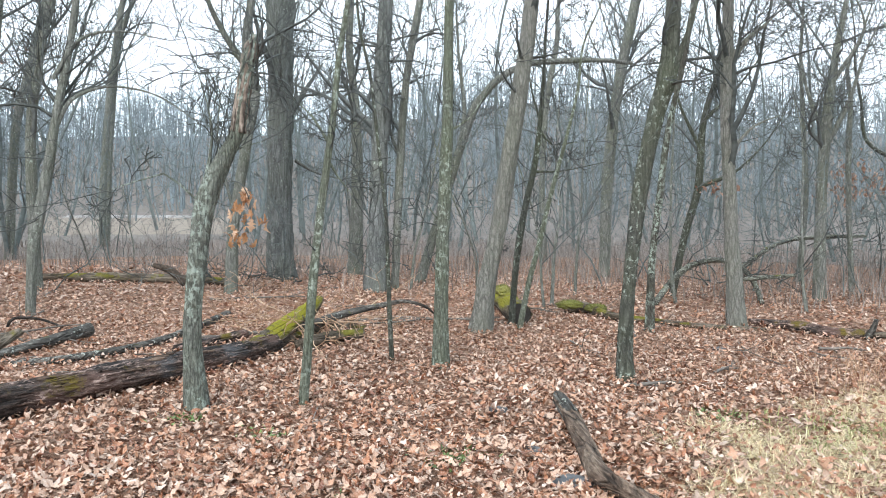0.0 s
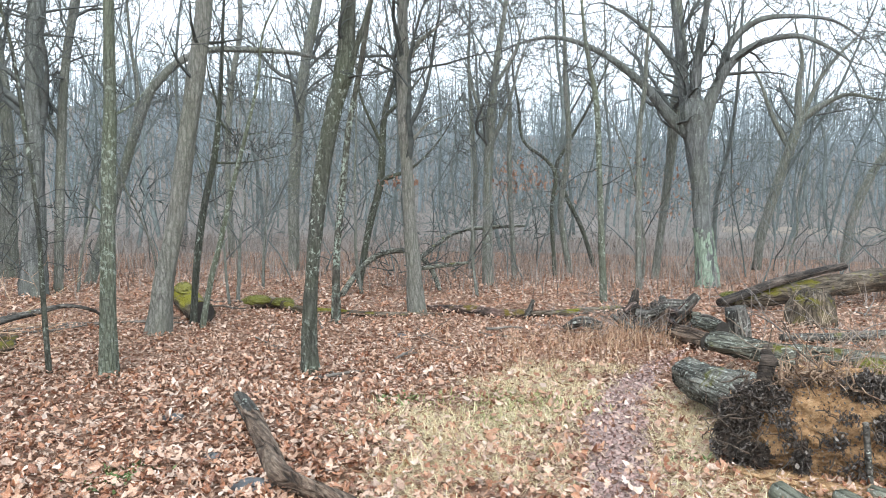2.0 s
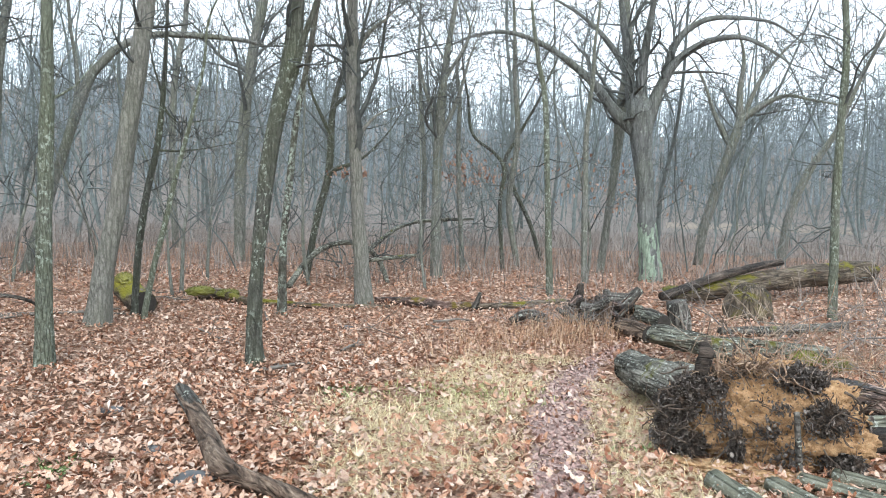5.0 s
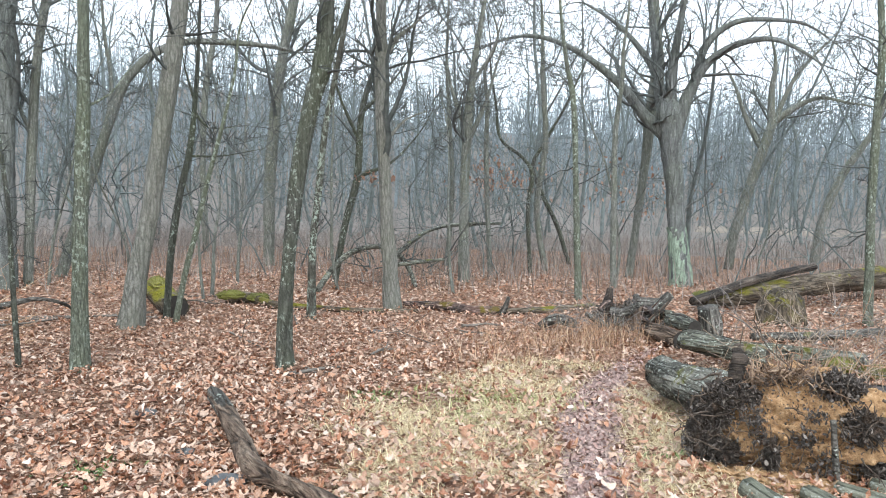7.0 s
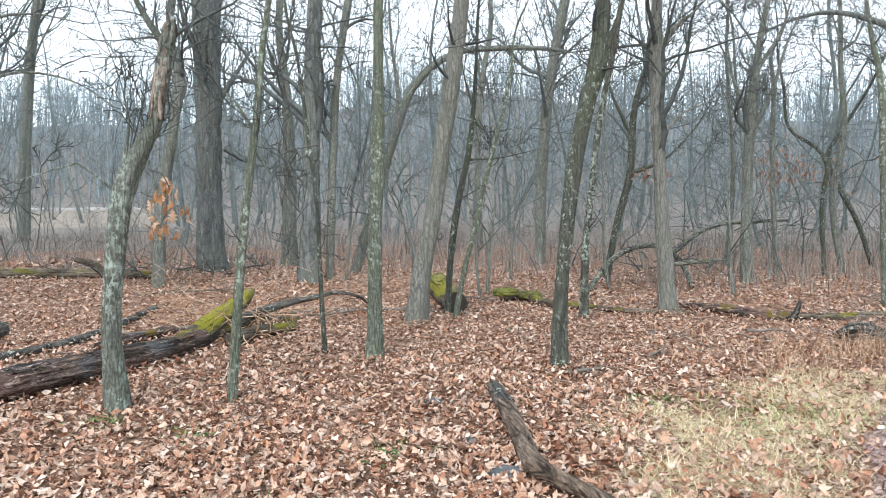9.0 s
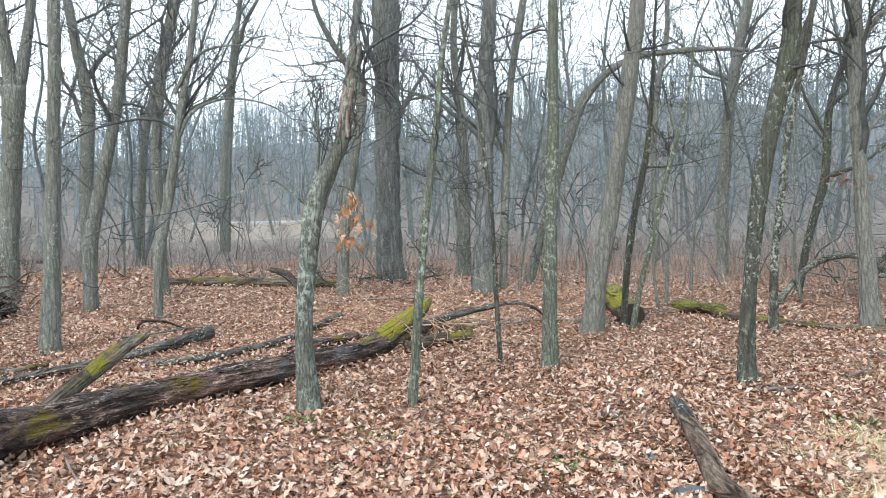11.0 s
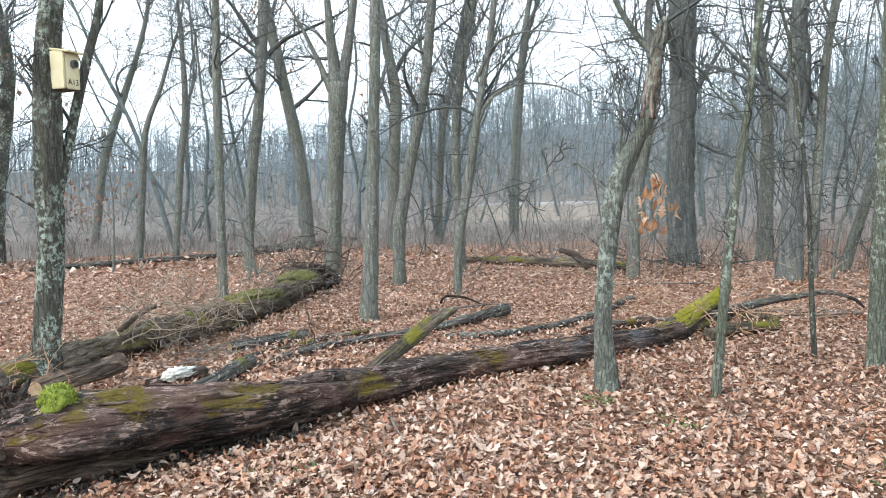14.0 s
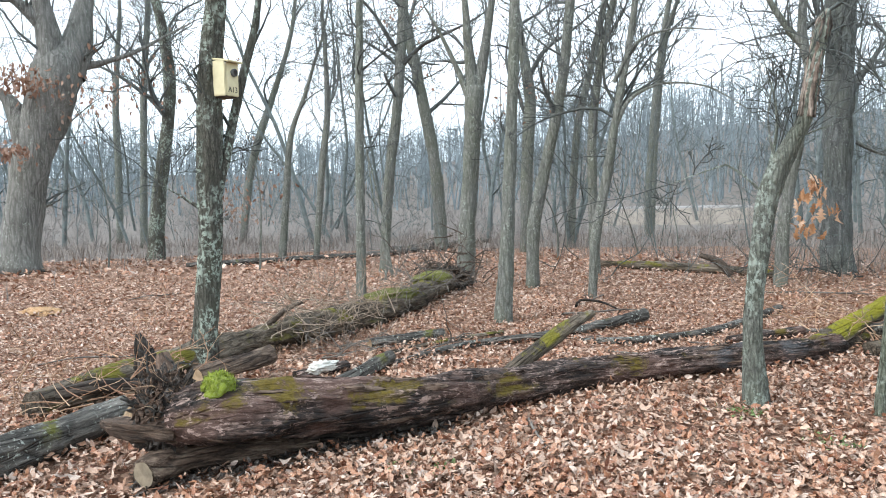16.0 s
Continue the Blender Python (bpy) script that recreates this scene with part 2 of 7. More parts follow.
M_DRYWEED = islands("dry_weeds", [(0.0, (0.22, 0.11, 0.065)), (0.6, (0.43, 0.255, 0.15)), (1.0, (0.62, 0.46, 0.31))], 0.8)
M_MOSS = islands("bright_moss", [(0.0, (0.14, 0.20, 0.02)), (0.6, (0.26, 0.33, 0.03)), (1.0, (0.38, 0.43, 0.06))], 0.95, 0.1)
M_LOG = deadwood("wet_fallen_trunk", [(0.42, (0.005, 0.004, 0.0035)), (0.485, (0.024, 0.016, 0.013)), (0.53, (0.068, 0.044, 0.035)), (0.57, (0.16, 0.11, 0.092)), (0.63, (0.40, 0.31, 0.27))], moss=0.35, moss_col=(0.115, 0.082, 0.009), wet=0.5, along="X", fine=0.5)
M_MOSSLOG = deadwood("mossy_wood", [(0.40, (0.02, 0.016, 0.012)), (0.50, (0.10, 0.078, 0.056)), (0.60, (0.27, 0.225, 0.175))], moss=0.50, moss_col=(0.13, 0.118, 0.012), wet=0.25, along="X")
M_THICKMOSS = deadwood("thick_moss_wood", [(0.40, (0.02, 0.016, 0.012)), (0.50, (0.10, 0.078, 0.056)), (0.60, (0.27, 0.225, 0.175))], moss=0.80, moss_col=(0.20, 0.185, 0.012), wet=0.1, along="X")
M_GREYLOG = deadwood("grey_dead_wood", [(0.40, (0.018, 0.016, 0.014)), (0.50, (0.085, 0.079, 0.070)), (0.60, (0.25, 0.233, 0.208))], moss=0.15, wet=0.3, along="X", lichen=0.4)
M_BARKLOG = deadwood("lichened_log_bark", [(0.41, (0.018, 0.017, 0.014)), (0.50, (0.105, 0.102, 0.085)), (0.60, (0.31, 0.30, 0.26))], moss=0.1, wet=0.2, along="X", lichen=1.0)
M_PALEBARK = deadwood("pale_lichened_bark", [(0.41, (0.018, 0.017, 0.014)), (0.48, (0.088, 0.086, 0.070)), (0.55, (0.20, 0.205, 0.165)), (0.63, (0.40, 0.42, 0.36))], moss=0.2, wet=0.1, along="X", lichen=1.2)
M_FIRE = deadwood("firewood_bark", [(0.38, (0.06, 0.062, 0.047)), (0.49, (0.19, 0.195, 0.150)), (0.60, (0.37, 0.37, 0.30))], along="X", lichen=0.6)
M_STRIP = deadwood("loose_bark_strip", [(0.36, (0.035, 0.022, 0.016)), (0.50, (0.13, 0.085, 0.062)), (0.64, (0.34, 0.25, 0.19))], wet=0.3, along="X")
M_BROWNLOG = deadwood("brown_barked_log", [(0.40, (0.025, 0.017, 0.013)), (0.49, (0.12, 0.082, 0.06)), (0.60, (0.33, 0.255, 0.195))], wet=0.2, along="X")
M_BARE = deadwood("bare_pale_wood", [(0.40, (0.035, 0.028, 0.023)), (0.48, (0.17, 0.13, 0.105)), (0.55, (0.36, 0.295, 0.245)), (0.64, (0.58, 0.51, 0.44))])
M_CUT = plain("sawn_end_wood", (0.22, 0.15, 0.09), (0.46, 0.34, 0.22), 14)
m, n, l, b = mat("root_plate_sand", 0.95, 0.2)
f, f2, f3 = noise_tex(n, l, coords(n, l), 30, 8, 0.75), noise_tex(n, l, coords(n, l), 6, 5, 0.6, 0.5), noise_tex(n, l, coords(n, l), 120, 3)
col = ramp(n, l, f, [(0.36, (0.26, 0.15, 0.08)), (0.5, (0.50, 0.305, 0.16)), (0.62, (0.64, 0.43, 0.25))])
col = mix(n, l, maths(n, l, "MULTIPLY", mask(n, l, f2, 0.56, 0.70), 0.45), col, (0.17, 0.11, 0.07))
l.new(mix(n, l, mask(n, l, f3, 0.58, 0.66), col, mix(n, l, 0.6, col, (0.07, 0.05, 0.035))), b.inputs["Base Color"])
bump(n, l, b, maths(n, l, "ADD", f, f2), 1.0, 0.03)
M_SAND = m
M_DARKWOOD = deadwood("dark_rotten_wood", [(0.42, (0.007, 0.006, 0.005)), (0.50, (0.040, 0.031, 0.025)), (0.58, (0.12, 0.095, 0.078)), (0.66, (0.24, 0.20, 0.17))], wet=0.3, along="X")
M_SPLIT = plain("weathered_split_wood", (0.12, 0.095, 0.07), (0.36, 0.30, 0.215), 9, 0.9, 1.0)
M_TAN = plain("tan_rotten_wood", (0.13, 0.088, 0.052), (0.40, 0.29, 0.18), 34, 0.95, 1.0)
M_STICK = plain("dead_stick_bark", (0.075, 0.066, 0.058), (0.20, 0.18, 0.16), 9)
M_ROOT = plain("dark_roots_and_bark", (0.022, 0.016, 0.012), (0.15, 0.115, 0.09), 24, 0.8, 1.0)
m, n, l, b = mat("matted_root_bark", 0.6, 0.45)
f, f2 = noise_tex(n, l, coords(n, l), 42, 8, 0.75, 0.8), noise_tex(n, l, coords(n, l), 12, 4)
c0 = ramp(n, l, f, [(0.38, (0.008, 0.006, 0.005)), (0.50, (0.036, 0.028, 0.023)), (0.60, (0.10, 0.080, 0.066)), (0.70, (0.24, 0.20, 0.165))])
l.new(mix(n, l, maths(n, l, "MULTIPLY", mask(n, l, f2, 0.55, 0.7), 0.6), c0, (0.16, 0.105, 0.07)), b.inputs["Base Color"])
bump(n, l, b, f, 1.0, 0.02)
M_MAT = m
M_STONE = plain("dark_wet_stone", (0.03, 0.032, 0.036), (0.12, 0.125, 0.13), 12, 0.45, 0.6, 0.5)
M_BOX = plain("pale_yellow_boards", (0.58, 0.52, 0.32), (0.72, 0.66, 0.44), 7, 0.7, 0.15)
# black for the painted number, dark log ends and shade inside holes
M_BLACK = plain("near_black", (0.02, 0.018, 0.016), (0.05, 0.045, 0.04), 20)
M_WHITE = plain("white_fungus_patch", (0.55, 0.53, 0.48), (0.85, 0.83, 0.78), 30, 0.9, 0.6)


# ---- mesh helpers ----
def mesh_np(name, co, quads=None, tris=None, smooth=True):
    """A mesh from arrays of corners, four-sided and three-sided faces."""
    quads = np.zeros((0, 4), int) if quads is None else np.asarray(quads, int)
    tris = np.zeros((0, 3), int) if tris is None else np.asarray(tris, int)
    me = bpy.data.meshes.new(name)
    me.vertices.add(len(co))
    me.vertices.foreach_set("co", np.asarray(co, np.float32).ravel())
    loops = np.concatenate([quads.ravel(), tris.ravel()])
    me.loops.add(len(loops))
    me.loops.foreach_set("vertex_index", loops.astype(np.int32))
    totals = np.concatenate([np.full(len(quads), 4), np.full(len(tris), 3)])
    me.polygons.add(len(totals))
    me.polygons.foreach_set("loop_start", np.concatenate([[0], np.cumsum(totals)[:-1]]).astype(np.int32))
    me.polygons.foreach_set("use_smooth", np.full(len(totals), smooth))
    me.update(calc_edges=True)
    return me


def link(name, me, material, parent=None, label=""):
    ob = new(name, me)
    me.materials.append(material)
    ob.parent = parent
    return tagged(ob, label)


def part(name, bm, material, parent, label=""):
    me = bpy.data.meshes.new(name)
    bm.to_mesh(me)
    bm.free()
    return link(name, me, material, parent, label)


def thing(name, at, label, category, group="", kind=""):
    ob = new(name)
    ob.location = at
    ob.empty_display_size = 0.2
    return tagged(ob, label, category, group, kind)


def spline(points, step):
    """A smooth curve (Catmull-Rom) through rows of x, y, z, r, resampled at about the given step."""
    p = np.asarray(points, float)
    if len(p) < 2:
        return p
    q = np.vstack([2 * p[0] - p[1], p, 2 * p[-1] - p[-2]])
    out = []
    for i in range(len(p) - 1):
        a, b, c, d = q[i : i + 4]
        k = max(1, int(np.linalg.norm(c[:3] - b[:3]) / step))
        t = np.linspace(0, 1, k, endpoint=False)[:, None]
        out.append(0.5 * (2 * b + (c - a) * t + (2 * a - 5 * b + 4 * c - d) * t**2 + (3 * b - a - 3 * c + d) * t**3))
    out = np.vstack(out + [p[-1:]])
    out[:, 3] = out[:, 3].clip(0.002)
    return out


def tubes(lines, sides=5):
    """Corners and faces of open tubes along many polylines, rows of x, y, z, r."""
    co, quads, base = [], [], 0
    groups = {}
    for line in lines:
        groups.setdefault(len(line), []).append(line)
    ang = np.linspace(0, 2 * np.pi, sides, endpoint=False)
    for n, some in groups.items():
        a = np.asarray(some, float)
        p, r = a[:, :, :3], a[:, :, 3]
        d = np.gradient(p, axis=1)
        d /= np.linalg.norm(d, axis=2, keepdims=True) + 1e-9
        way = p[:, -1] - p[:, 0]
        steep = np.abs(way[:, 2]) > 0.7 * np.linalg.norm(way, axis=1)
        ref = np.where(steep[:, None], (1.0, 0, 0), (0, 0, 1.0))[:, None, :] * np.ones_like(p)
        u = np.cross(d, ref)
        u /= np.linalg.norm(u, axis=2, keepdims=True) + 1e-9
        v = np.cross(d, u)
        ring = p[:, :, None] + r[:, :, None, None] * (u[:, :, None] * np.cos(ang)[:, None] + v[:, :, None] * np.sin(ang)[:, None])
        co.append(ring.reshape(-1, 3))
        b, i, j = np.meshgrid(np.arange(len(a)), np.arange(n - 1), np.arange(sides), indexing="ij")
        at = base + (b * n + i) * sides
        k = (j + 1) % sides
        quads.append(np.stack([at + j, at + sides + j, at + sides + k, at + k], -1).reshape(-1, 4))
        base += len(co[-1])
    return np.vstack(co), np.vstack(quads)


def rough_tube(points, sides, step, rng, lumps=0.05, ridges=0.03, flare=0.0, caps=True, flat=1.0, detail=0.0):
    """One closed trunk or log with uneven, furrowed sides; flare widens its foot."""
    line = spline(points, step)
    n = len(line)
    co, quads = tubes([line], sides)
    co = co.reshape(n, sides, 3)
    ax = line[:, None, :3]
    th = np.linspace(0, 2 * np.pi, sides, endpoint=False)[None, :]
    s = np.r_[0, np.cumsum(np.linalg.norm(np.diff(line[:, :3], axis=0), axis=1))][:, None]
    ph = rng.uniform(0, 6.28, 12)
    k = 1 + lumps * (np.sin(2 * th + 1.7 * s + ph[0]) + np.sin(3 * th - 2.9 * s + ph[1]) + np.sin(th + 5.3 * s + ph[2]))
    k = k + ridges * (np.sin(7 * th + 2.1 * np.sin(3 * s + ph[3]) + ph[4]) + np.sin(5 * th + 9 * s + ph[5]) * 0.6)
    k = k + 0.5 * ridges * rng.normal(0, 1, (n, sides))
    if detail:
        grid = np.stack([np.cos(th) * 2.2 + 0 * s, np.sin(th) * 2.2 + 0 * s, s * 1.6 + ph[8] + 0 * th], -1).reshape(-1, 3)
        rough = [noise.noise(Vector(g)) + 0.6 * noise.noise(Vector((g[0] * 3, g[1] * 3, g[2] * 2.2))) + 0.4 * noise.noise(Vector((g[0] * 7, g[1] * 7, g[2] * 3.5))) for g in grid]
        k = k + detail * np.array(rough).reshape(n, sides)
    if flare:
        k = k + flare * np.exp(-s / 0.16) * (0.55 + 0.45 * np.sin(3 * th + ph[6]) + 0.25 * np.sin(5 * th + ph[7]))
    co = ax + (co - ax) * k[:, :, None]
    if flat != 1.0:
        co[:, :, 2] = ax[:, :, 2] + (co[:, :, 2] - ax[:, :, 2]) * flat
    co = co.reshape(-1, 3)
    tris = np.zeros((0, 3), int)
    if caps:
        co = np.vstack([co, line[0, :3], line[-1, :3]])
        j = np.arange(sides)
        tris = np.vstack([np.stack([np.full(sides, n * sides), j, (j + 1) % sides], 1),
                          np.stack([np.full(sides, n * sides + 1), (n - 1) * sides + (j + 1) % sides, (n - 1) * sides + j], 1)])
    return co, quads, tris


def unit(v):
    return v / (np.linalg.norm(v) + 1e-9)


def grow(out, p, d, length, r, level, rng, up=0.25, crook=0.16, kids=(7, 5, 4), thin=0.004):
    """A crooked limb with smaller ones on it, down to twigs; rows of x, y, z, r are added to out."""
    n = (8, 6, 4, 3)[min(level, 3)]
    pts, q, way = [], np.array(p, float), unit(np.array(d, float))
    # a slow bend that turns over along the limb, with a kink now and then
    bend = rng.normal(0, crook * 0.9, 3)
    for i in range(n):
        f = i / (n - 1)
        pts.append([*q, max(thin, r * (1 - 0.78 * f**0.8))])
        if rng.random() < 0.35:
            bend = -0.7 * bend + rng.normal(0, crook, 3)
        way = unit(way + bend + rng.normal(0, crook * 0.55, 3) + (0, 0, up * 0.22))
        q = q + way * length / (n - 1)
    out.append(pts)
    if level >= len(kids):
        return
    a = np.array(pts)
    count = rng.poisson(kids[level])
    turn = rng.uniform(0, 6.28)
    for c in range(count):
        f = np.clip((c + rng.uniform(0.2, 1.2)) / (count + 0.3) * 0.85 + 0.17, 0.15, 1.0) * (n - 1)
        i = min(int(f), n - 2)
        at = a[i] + (a[i + 1] - a[i]) * (f - i)
        ahead = unit(a[i + 1, :3] - a[i, :3])
        # side limbs leave by turns to one side and the other
        turn += 2.4 + rng.normal(0, 0.5)
        one = unit(np.cross(ahead, (0.31, 0.17, 0.94)))
        two = np.cross(ahead, one)
        side = ahead * rng.uniform(0.45, 0.95) + (one * math.cos(turn) + two * math.sin(turn)) * 0.8 + (0, 0, up * 0.7)
        grow(out, at[:3], side, length * rng.uniform(0.34, 0.66) * (1.1 - 0.4 * f / (n - 1)), max(thin, at[3] * 0.58), level + 1, rng, up, crook, kids, thin)


# ---- the lie of the land ----
def hill(x, y):
    """Height of the ground: level woodland floor, with a wooded ridge all round in the distance, highest ahead."""
    r, az = np.hypot(x, y), np.degrees(np.arctan2(x, y))
    top = 2.2 + 4.7 * np.exp(-(((az - 4) / 17) ** 2)) + 2.6 * np.exp(-(((az - 36) / 26) ** 2)) + 2.2 * np.exp(-(((az + 24) / 14) ** 2))
    k = np.clip((r - 75) / 190, 0, 1)
    k = k * k * (3 - 2 * k)
    near = 0.018 * np.sin(1.3 * x + 0.4) * np.cos(1.1 * y) + 0.012 * np.sin(3.1 * x + 2 * y) + 0.008 * np.cos(5.3 * y - 4.1 * x)
    return near + k * np.tan(np.radians(top)) * np.minimum(r, 300) + 0.8 * k * np.sin(x * 0.05) * np.cos(y * 0.043)


def trodden(x, y):
    """How far a place is from the middle of the footpath."""
    px = np.interp(y, [1.0, 3.5, 4.2, 4.7, 5.4, 5.9, 6.4, 7.3, 8.0], [0.9, 2.53, 2.96, 3.30, 3.79, 4.35, 5.0, 6.3, 7.4])
    return np.abs(x - px)


radii = np.concatenate([np.arange(0.3, 14, 0.22), 14 * 1.06 ** np.arange(0, 36), [130, 150, 170, 190, 210, 235, 260, 300, 400, 700, 1500, 3500]])
turns = np.radians(np.arange(0, 360, 1.5))
gr, ga = np.meshgrid(radii, turns, indexing="ij")
gx, gy = gr * np.sin(ga), gr * np.cos(ga)
gz = hill(gx, gy)
gn, gm = gr.shape
gi, gj = np.meshgrid(np.arange(gn - 1), np.arange(gm), indexing="ij")
gk = (gj + 1) % gm
gco = np.vstack([np.stack([gx, gy, gz], -1).reshape(-1, 3), [[0, 0, float(hill(0.0, 0.0))]]])
gquads = np.stack([gi * gm + gj, gi * gm + gk, (gi + 1) * gm + gk, (gi + 1) * gm + gj], -1).reshape(-1, 4)
gtris = np.stack([np.full(gm, gn * gm), (np.arange(gm) + 1) % gm, np.arange(gm)], -1)

m, n, l, b = mat("woodland_soil", 0.95, 0.2)
v = coords(n, l)
fine, mid, wide = noise_tex(n, l, v, 36, 8, 0.75), noise_tex(n, l, v, 5, 6), noise_tex(n, l, v, 0.35, 4)
wob = n.new("ShaderNodeVectorMath")
wob.operation = "ADD"
ruffle = n.new("ShaderNodeTexNoise")
ruffle.inputs["Scale"].default_value, ruffle.inputs["Detail"].default_value = 45, 4
shift = n.new("ShaderNodeVectorMath")
shift.operation, shift.inputs["Scale"].default_value = "SCALE", 0.035
l.new(v, ruffle.inputs["Vector"])
l.new(ruffle.outputs["Color"], shift.inputs[0])
l.new(v, wob.inputs[0])
l.new(shift.outputs[0], wob.inputs[1])
# rotting leaves pressed flat under the loose ones
cell, rim_of = n.new("ShaderNodeTexVoronoi"), n.new("ShaderNodeTexVoronoi")
rim_of.feature = "DISTANCE_TO_EDGE"
for vor in (cell, rim_of):
    vor.inputs["Scale"].default_value = 19
    l.new(wob.outputs[0], vor.inputs["Vector"])
pick = n.new("ShaderNodeSeparateColor")
l.new(cell.outputs["Color"], pick.inputs[0])
col = ramp(n, l, pick.outputs[0], [(0.0, (0.11, 0.048, 0.030)), (0.35, (0.24, 0.130, 0.084)), (0.7, (0.36, 0.225, 0.160)), (1.0, (0.48, 0.34, 0.26))])
col = mix(n, l, mask(n, l, fine, 0.45, 0.75), col, mix(n, l, 0.6, col, (0.06, 0.035, 0.025)))
col = mix(n, l, maths(n, l, "SUBTRACT", 0.6, maths(n, l, "MULTIPLY", mask(n, l, rim_of.outputs["Distance"], 0.0, 0.10), 0.6)), col, (0.06, 0.035, 0.026))
l.new(col, b.inputs["Base Color"])
bump(n, l, b, fine, 1.0, 0.03)
M_SOIL = m
# leafless floor past 24 m; its greyer colour partly stands in for haze
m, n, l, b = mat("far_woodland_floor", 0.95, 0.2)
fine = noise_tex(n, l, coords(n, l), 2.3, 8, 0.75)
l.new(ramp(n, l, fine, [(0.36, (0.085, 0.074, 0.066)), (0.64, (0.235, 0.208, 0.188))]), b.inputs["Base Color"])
ground = link("ground", mesh_np("ground", gco, gquads, gtris), M_SOIL)
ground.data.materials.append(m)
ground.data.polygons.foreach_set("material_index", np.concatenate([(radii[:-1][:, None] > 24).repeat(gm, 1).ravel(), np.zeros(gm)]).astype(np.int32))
tagged(ground, "brown woodland floor of damp soil and fallen leaves, rising to a far ridge", "ground", kind="structure")

# ---- trees ----
BOLES = {}
BOUGHS = {}
BOLES['A'] = [(-1.99, 5.99, 0.0, 0.108), (-2.02, 5.98, 0.59, 0.083), (-1.97, 5.99, 1.28, 0.082), (-1.92, 6.01, 1.62, 0.091), (-1.78, 6.06, 1.96, 0.073), (-1.69, 6.08, 2.16, 0.062), (-1.64, 6.1, 2.5, 0.058), (-1.59, 6.12, 2.79, 0.056), (-1.56, 6.13, 2.93, 0.019)]
BOUGHS['A'] = [[(-1.94, 6.01, 1.6, 0.032), (-1.91, 6.02, 1.83, 0.021), (-1.87, 6.03, 2.1, 0.016), (-1.9, 6.02, 2.37, 0.011), (-1.96, 6.0, 2.59, 0.009)], [(-1.99, 5.99, 1.64, 0.011), (-2.21, 5.92, 1.83, 0.011), (-2.42, 5.85, 1.76, 0.009), (-2.6, 5.79, 1.69, 0.007)], [(-1.81, 6.05, 1.87, 0.014), (-1.73, 6.08, 2.01, 0.011), (-1.51, 6.15, 2.1, 0.007)]]
BOLES['B'] = [(-1.19, 6.15, 0.0, 0.047), (-1.14, 6.16, 0.6, 0.041), (-1.08, 6.17, 1.28, 0.039), (-1.01, 6.18, 1.86, 0.034), (-0.95, 6.19, 2.31, 0.03), (-0.91, 6.2, 2.75, 0.028), (-0.83, 6.22, 3.27, 0.023), (-0.77, 6.23, 3.74, 0.019)]
BOUGHS['B'] = [[(-0.98, 6.19, 2.08, 0.016), (-1.12, 6.16, 2.31, 0.011), (-1.26, 6.14, 2.44, 0.007)], [(-0.99, 6.19, 1.95, 0.016), (-0.91, 6.2, 1.82, 0.011), (-0.8, 6.22, 1.68, 0.007)]]
BOLES['C'] = [(-0.6, 7.85, 0.0, 0.029), (-0.64, 7.85, 0.69, 0.026), (-0.67, 7.85, 1.47, 0.023), (-0.75, 7.84, 2.2, 0.02), (-0.83, 7.84, 2.87, 0.017), (-0.94, 7.83, 3.37, 0.015)]
BOLES['D'] = [(-0.11, 7.63, 0.0, 0.102), (-0.1, 7.63, 0.62, 0.078), (-0.09, 7.63, 1.32, 0.072), (-0.06, 7.63, 2.16, 0.067), (-0.05, 7.63, 2.95, 0.056), (-0.05, 7.63, 3.57, 0.049), (-0.04, 7.63, 4.34, 0.038)]
BOUGHS['D'] = [[(-0.07, 7.63, 1.34, 0.025), (-0.15, 7.63, 1.48, 0.019), (-0.23, 7.63, 1.58, 0.011)], [(-0.06, 7.63, 2.32, 0.019), (0.17, 7.63, 2.47, 0.011), (0.36, 7.64, 2.77, 0.008)]]
BOLES['F'] = [(0.36, 9.8, 0.0, 0.18), (0.45, 9.8, 0.63, 0.129), (0.58, 9.79, 1.31, 0.121), (0.73, 9.79, 2.37, 0.122), (0.88, 9.78, 3.4, 0.109), (0.95, 9.78, 4.04, 0.103), (1.04, 9.78, 4.99, 0.091)]
BOLES['F2'] = [(0.81, 10.41, 0.0, 0.053), (0.85, 10.41, 0.65, 0.049), (0.94, 10.4, 1.4, 0.049), (1.09, 10.39, 2.14, 0.042), (1.16, 10.38, 2.8, 0.034), (1.19, 10.38, 3.24, 0.027)]
BOUGHS['F2'] = [[(1.15, 10.38, 2.62, 0.027), (1.32, 10.37, 2.43, 0.015), (1.65, 10.35, 2.46, 0.011)], [(1.06, 10.39, 2.07, 0.023), (1.46, 10.36, 2.08, 0.015), (2.01, 10.32, 2.2, 0.011)], [(1.16, 10.38, 2.73, 0.023), (1.03, 10.39, 3.17, 0.015), (0.99, 10.4, 3.54, 0.012)]]
BOLES['F3'] = [(0.88, 10.07, 0.0, 0.044), (1.02, 10.06, 0.68, 0.04), (1.13, 10.05, 1.11, 0.037), (1.27, 10.04, 1.76, 0.033), (1.45, 10.02, 2.47, 0.026)]
BOLES['E'] = [(1.62, 7.13, 0.0, 0.108), (1.61, 7.14, 0.31, 0.083), (1.64, 7.13, 0.94, 0.071), (1.68, 7.12, 1.4, 0.079), (1.75, 7.11, 2.01, 0.084), (1.84, 7.09, 2.45, 0.085), (1.92, 7.07, 2.75, 0.096), (1.95, 7.06, 3.14, 0.081), (1.98, 7.05, 3.72, 0.071)]
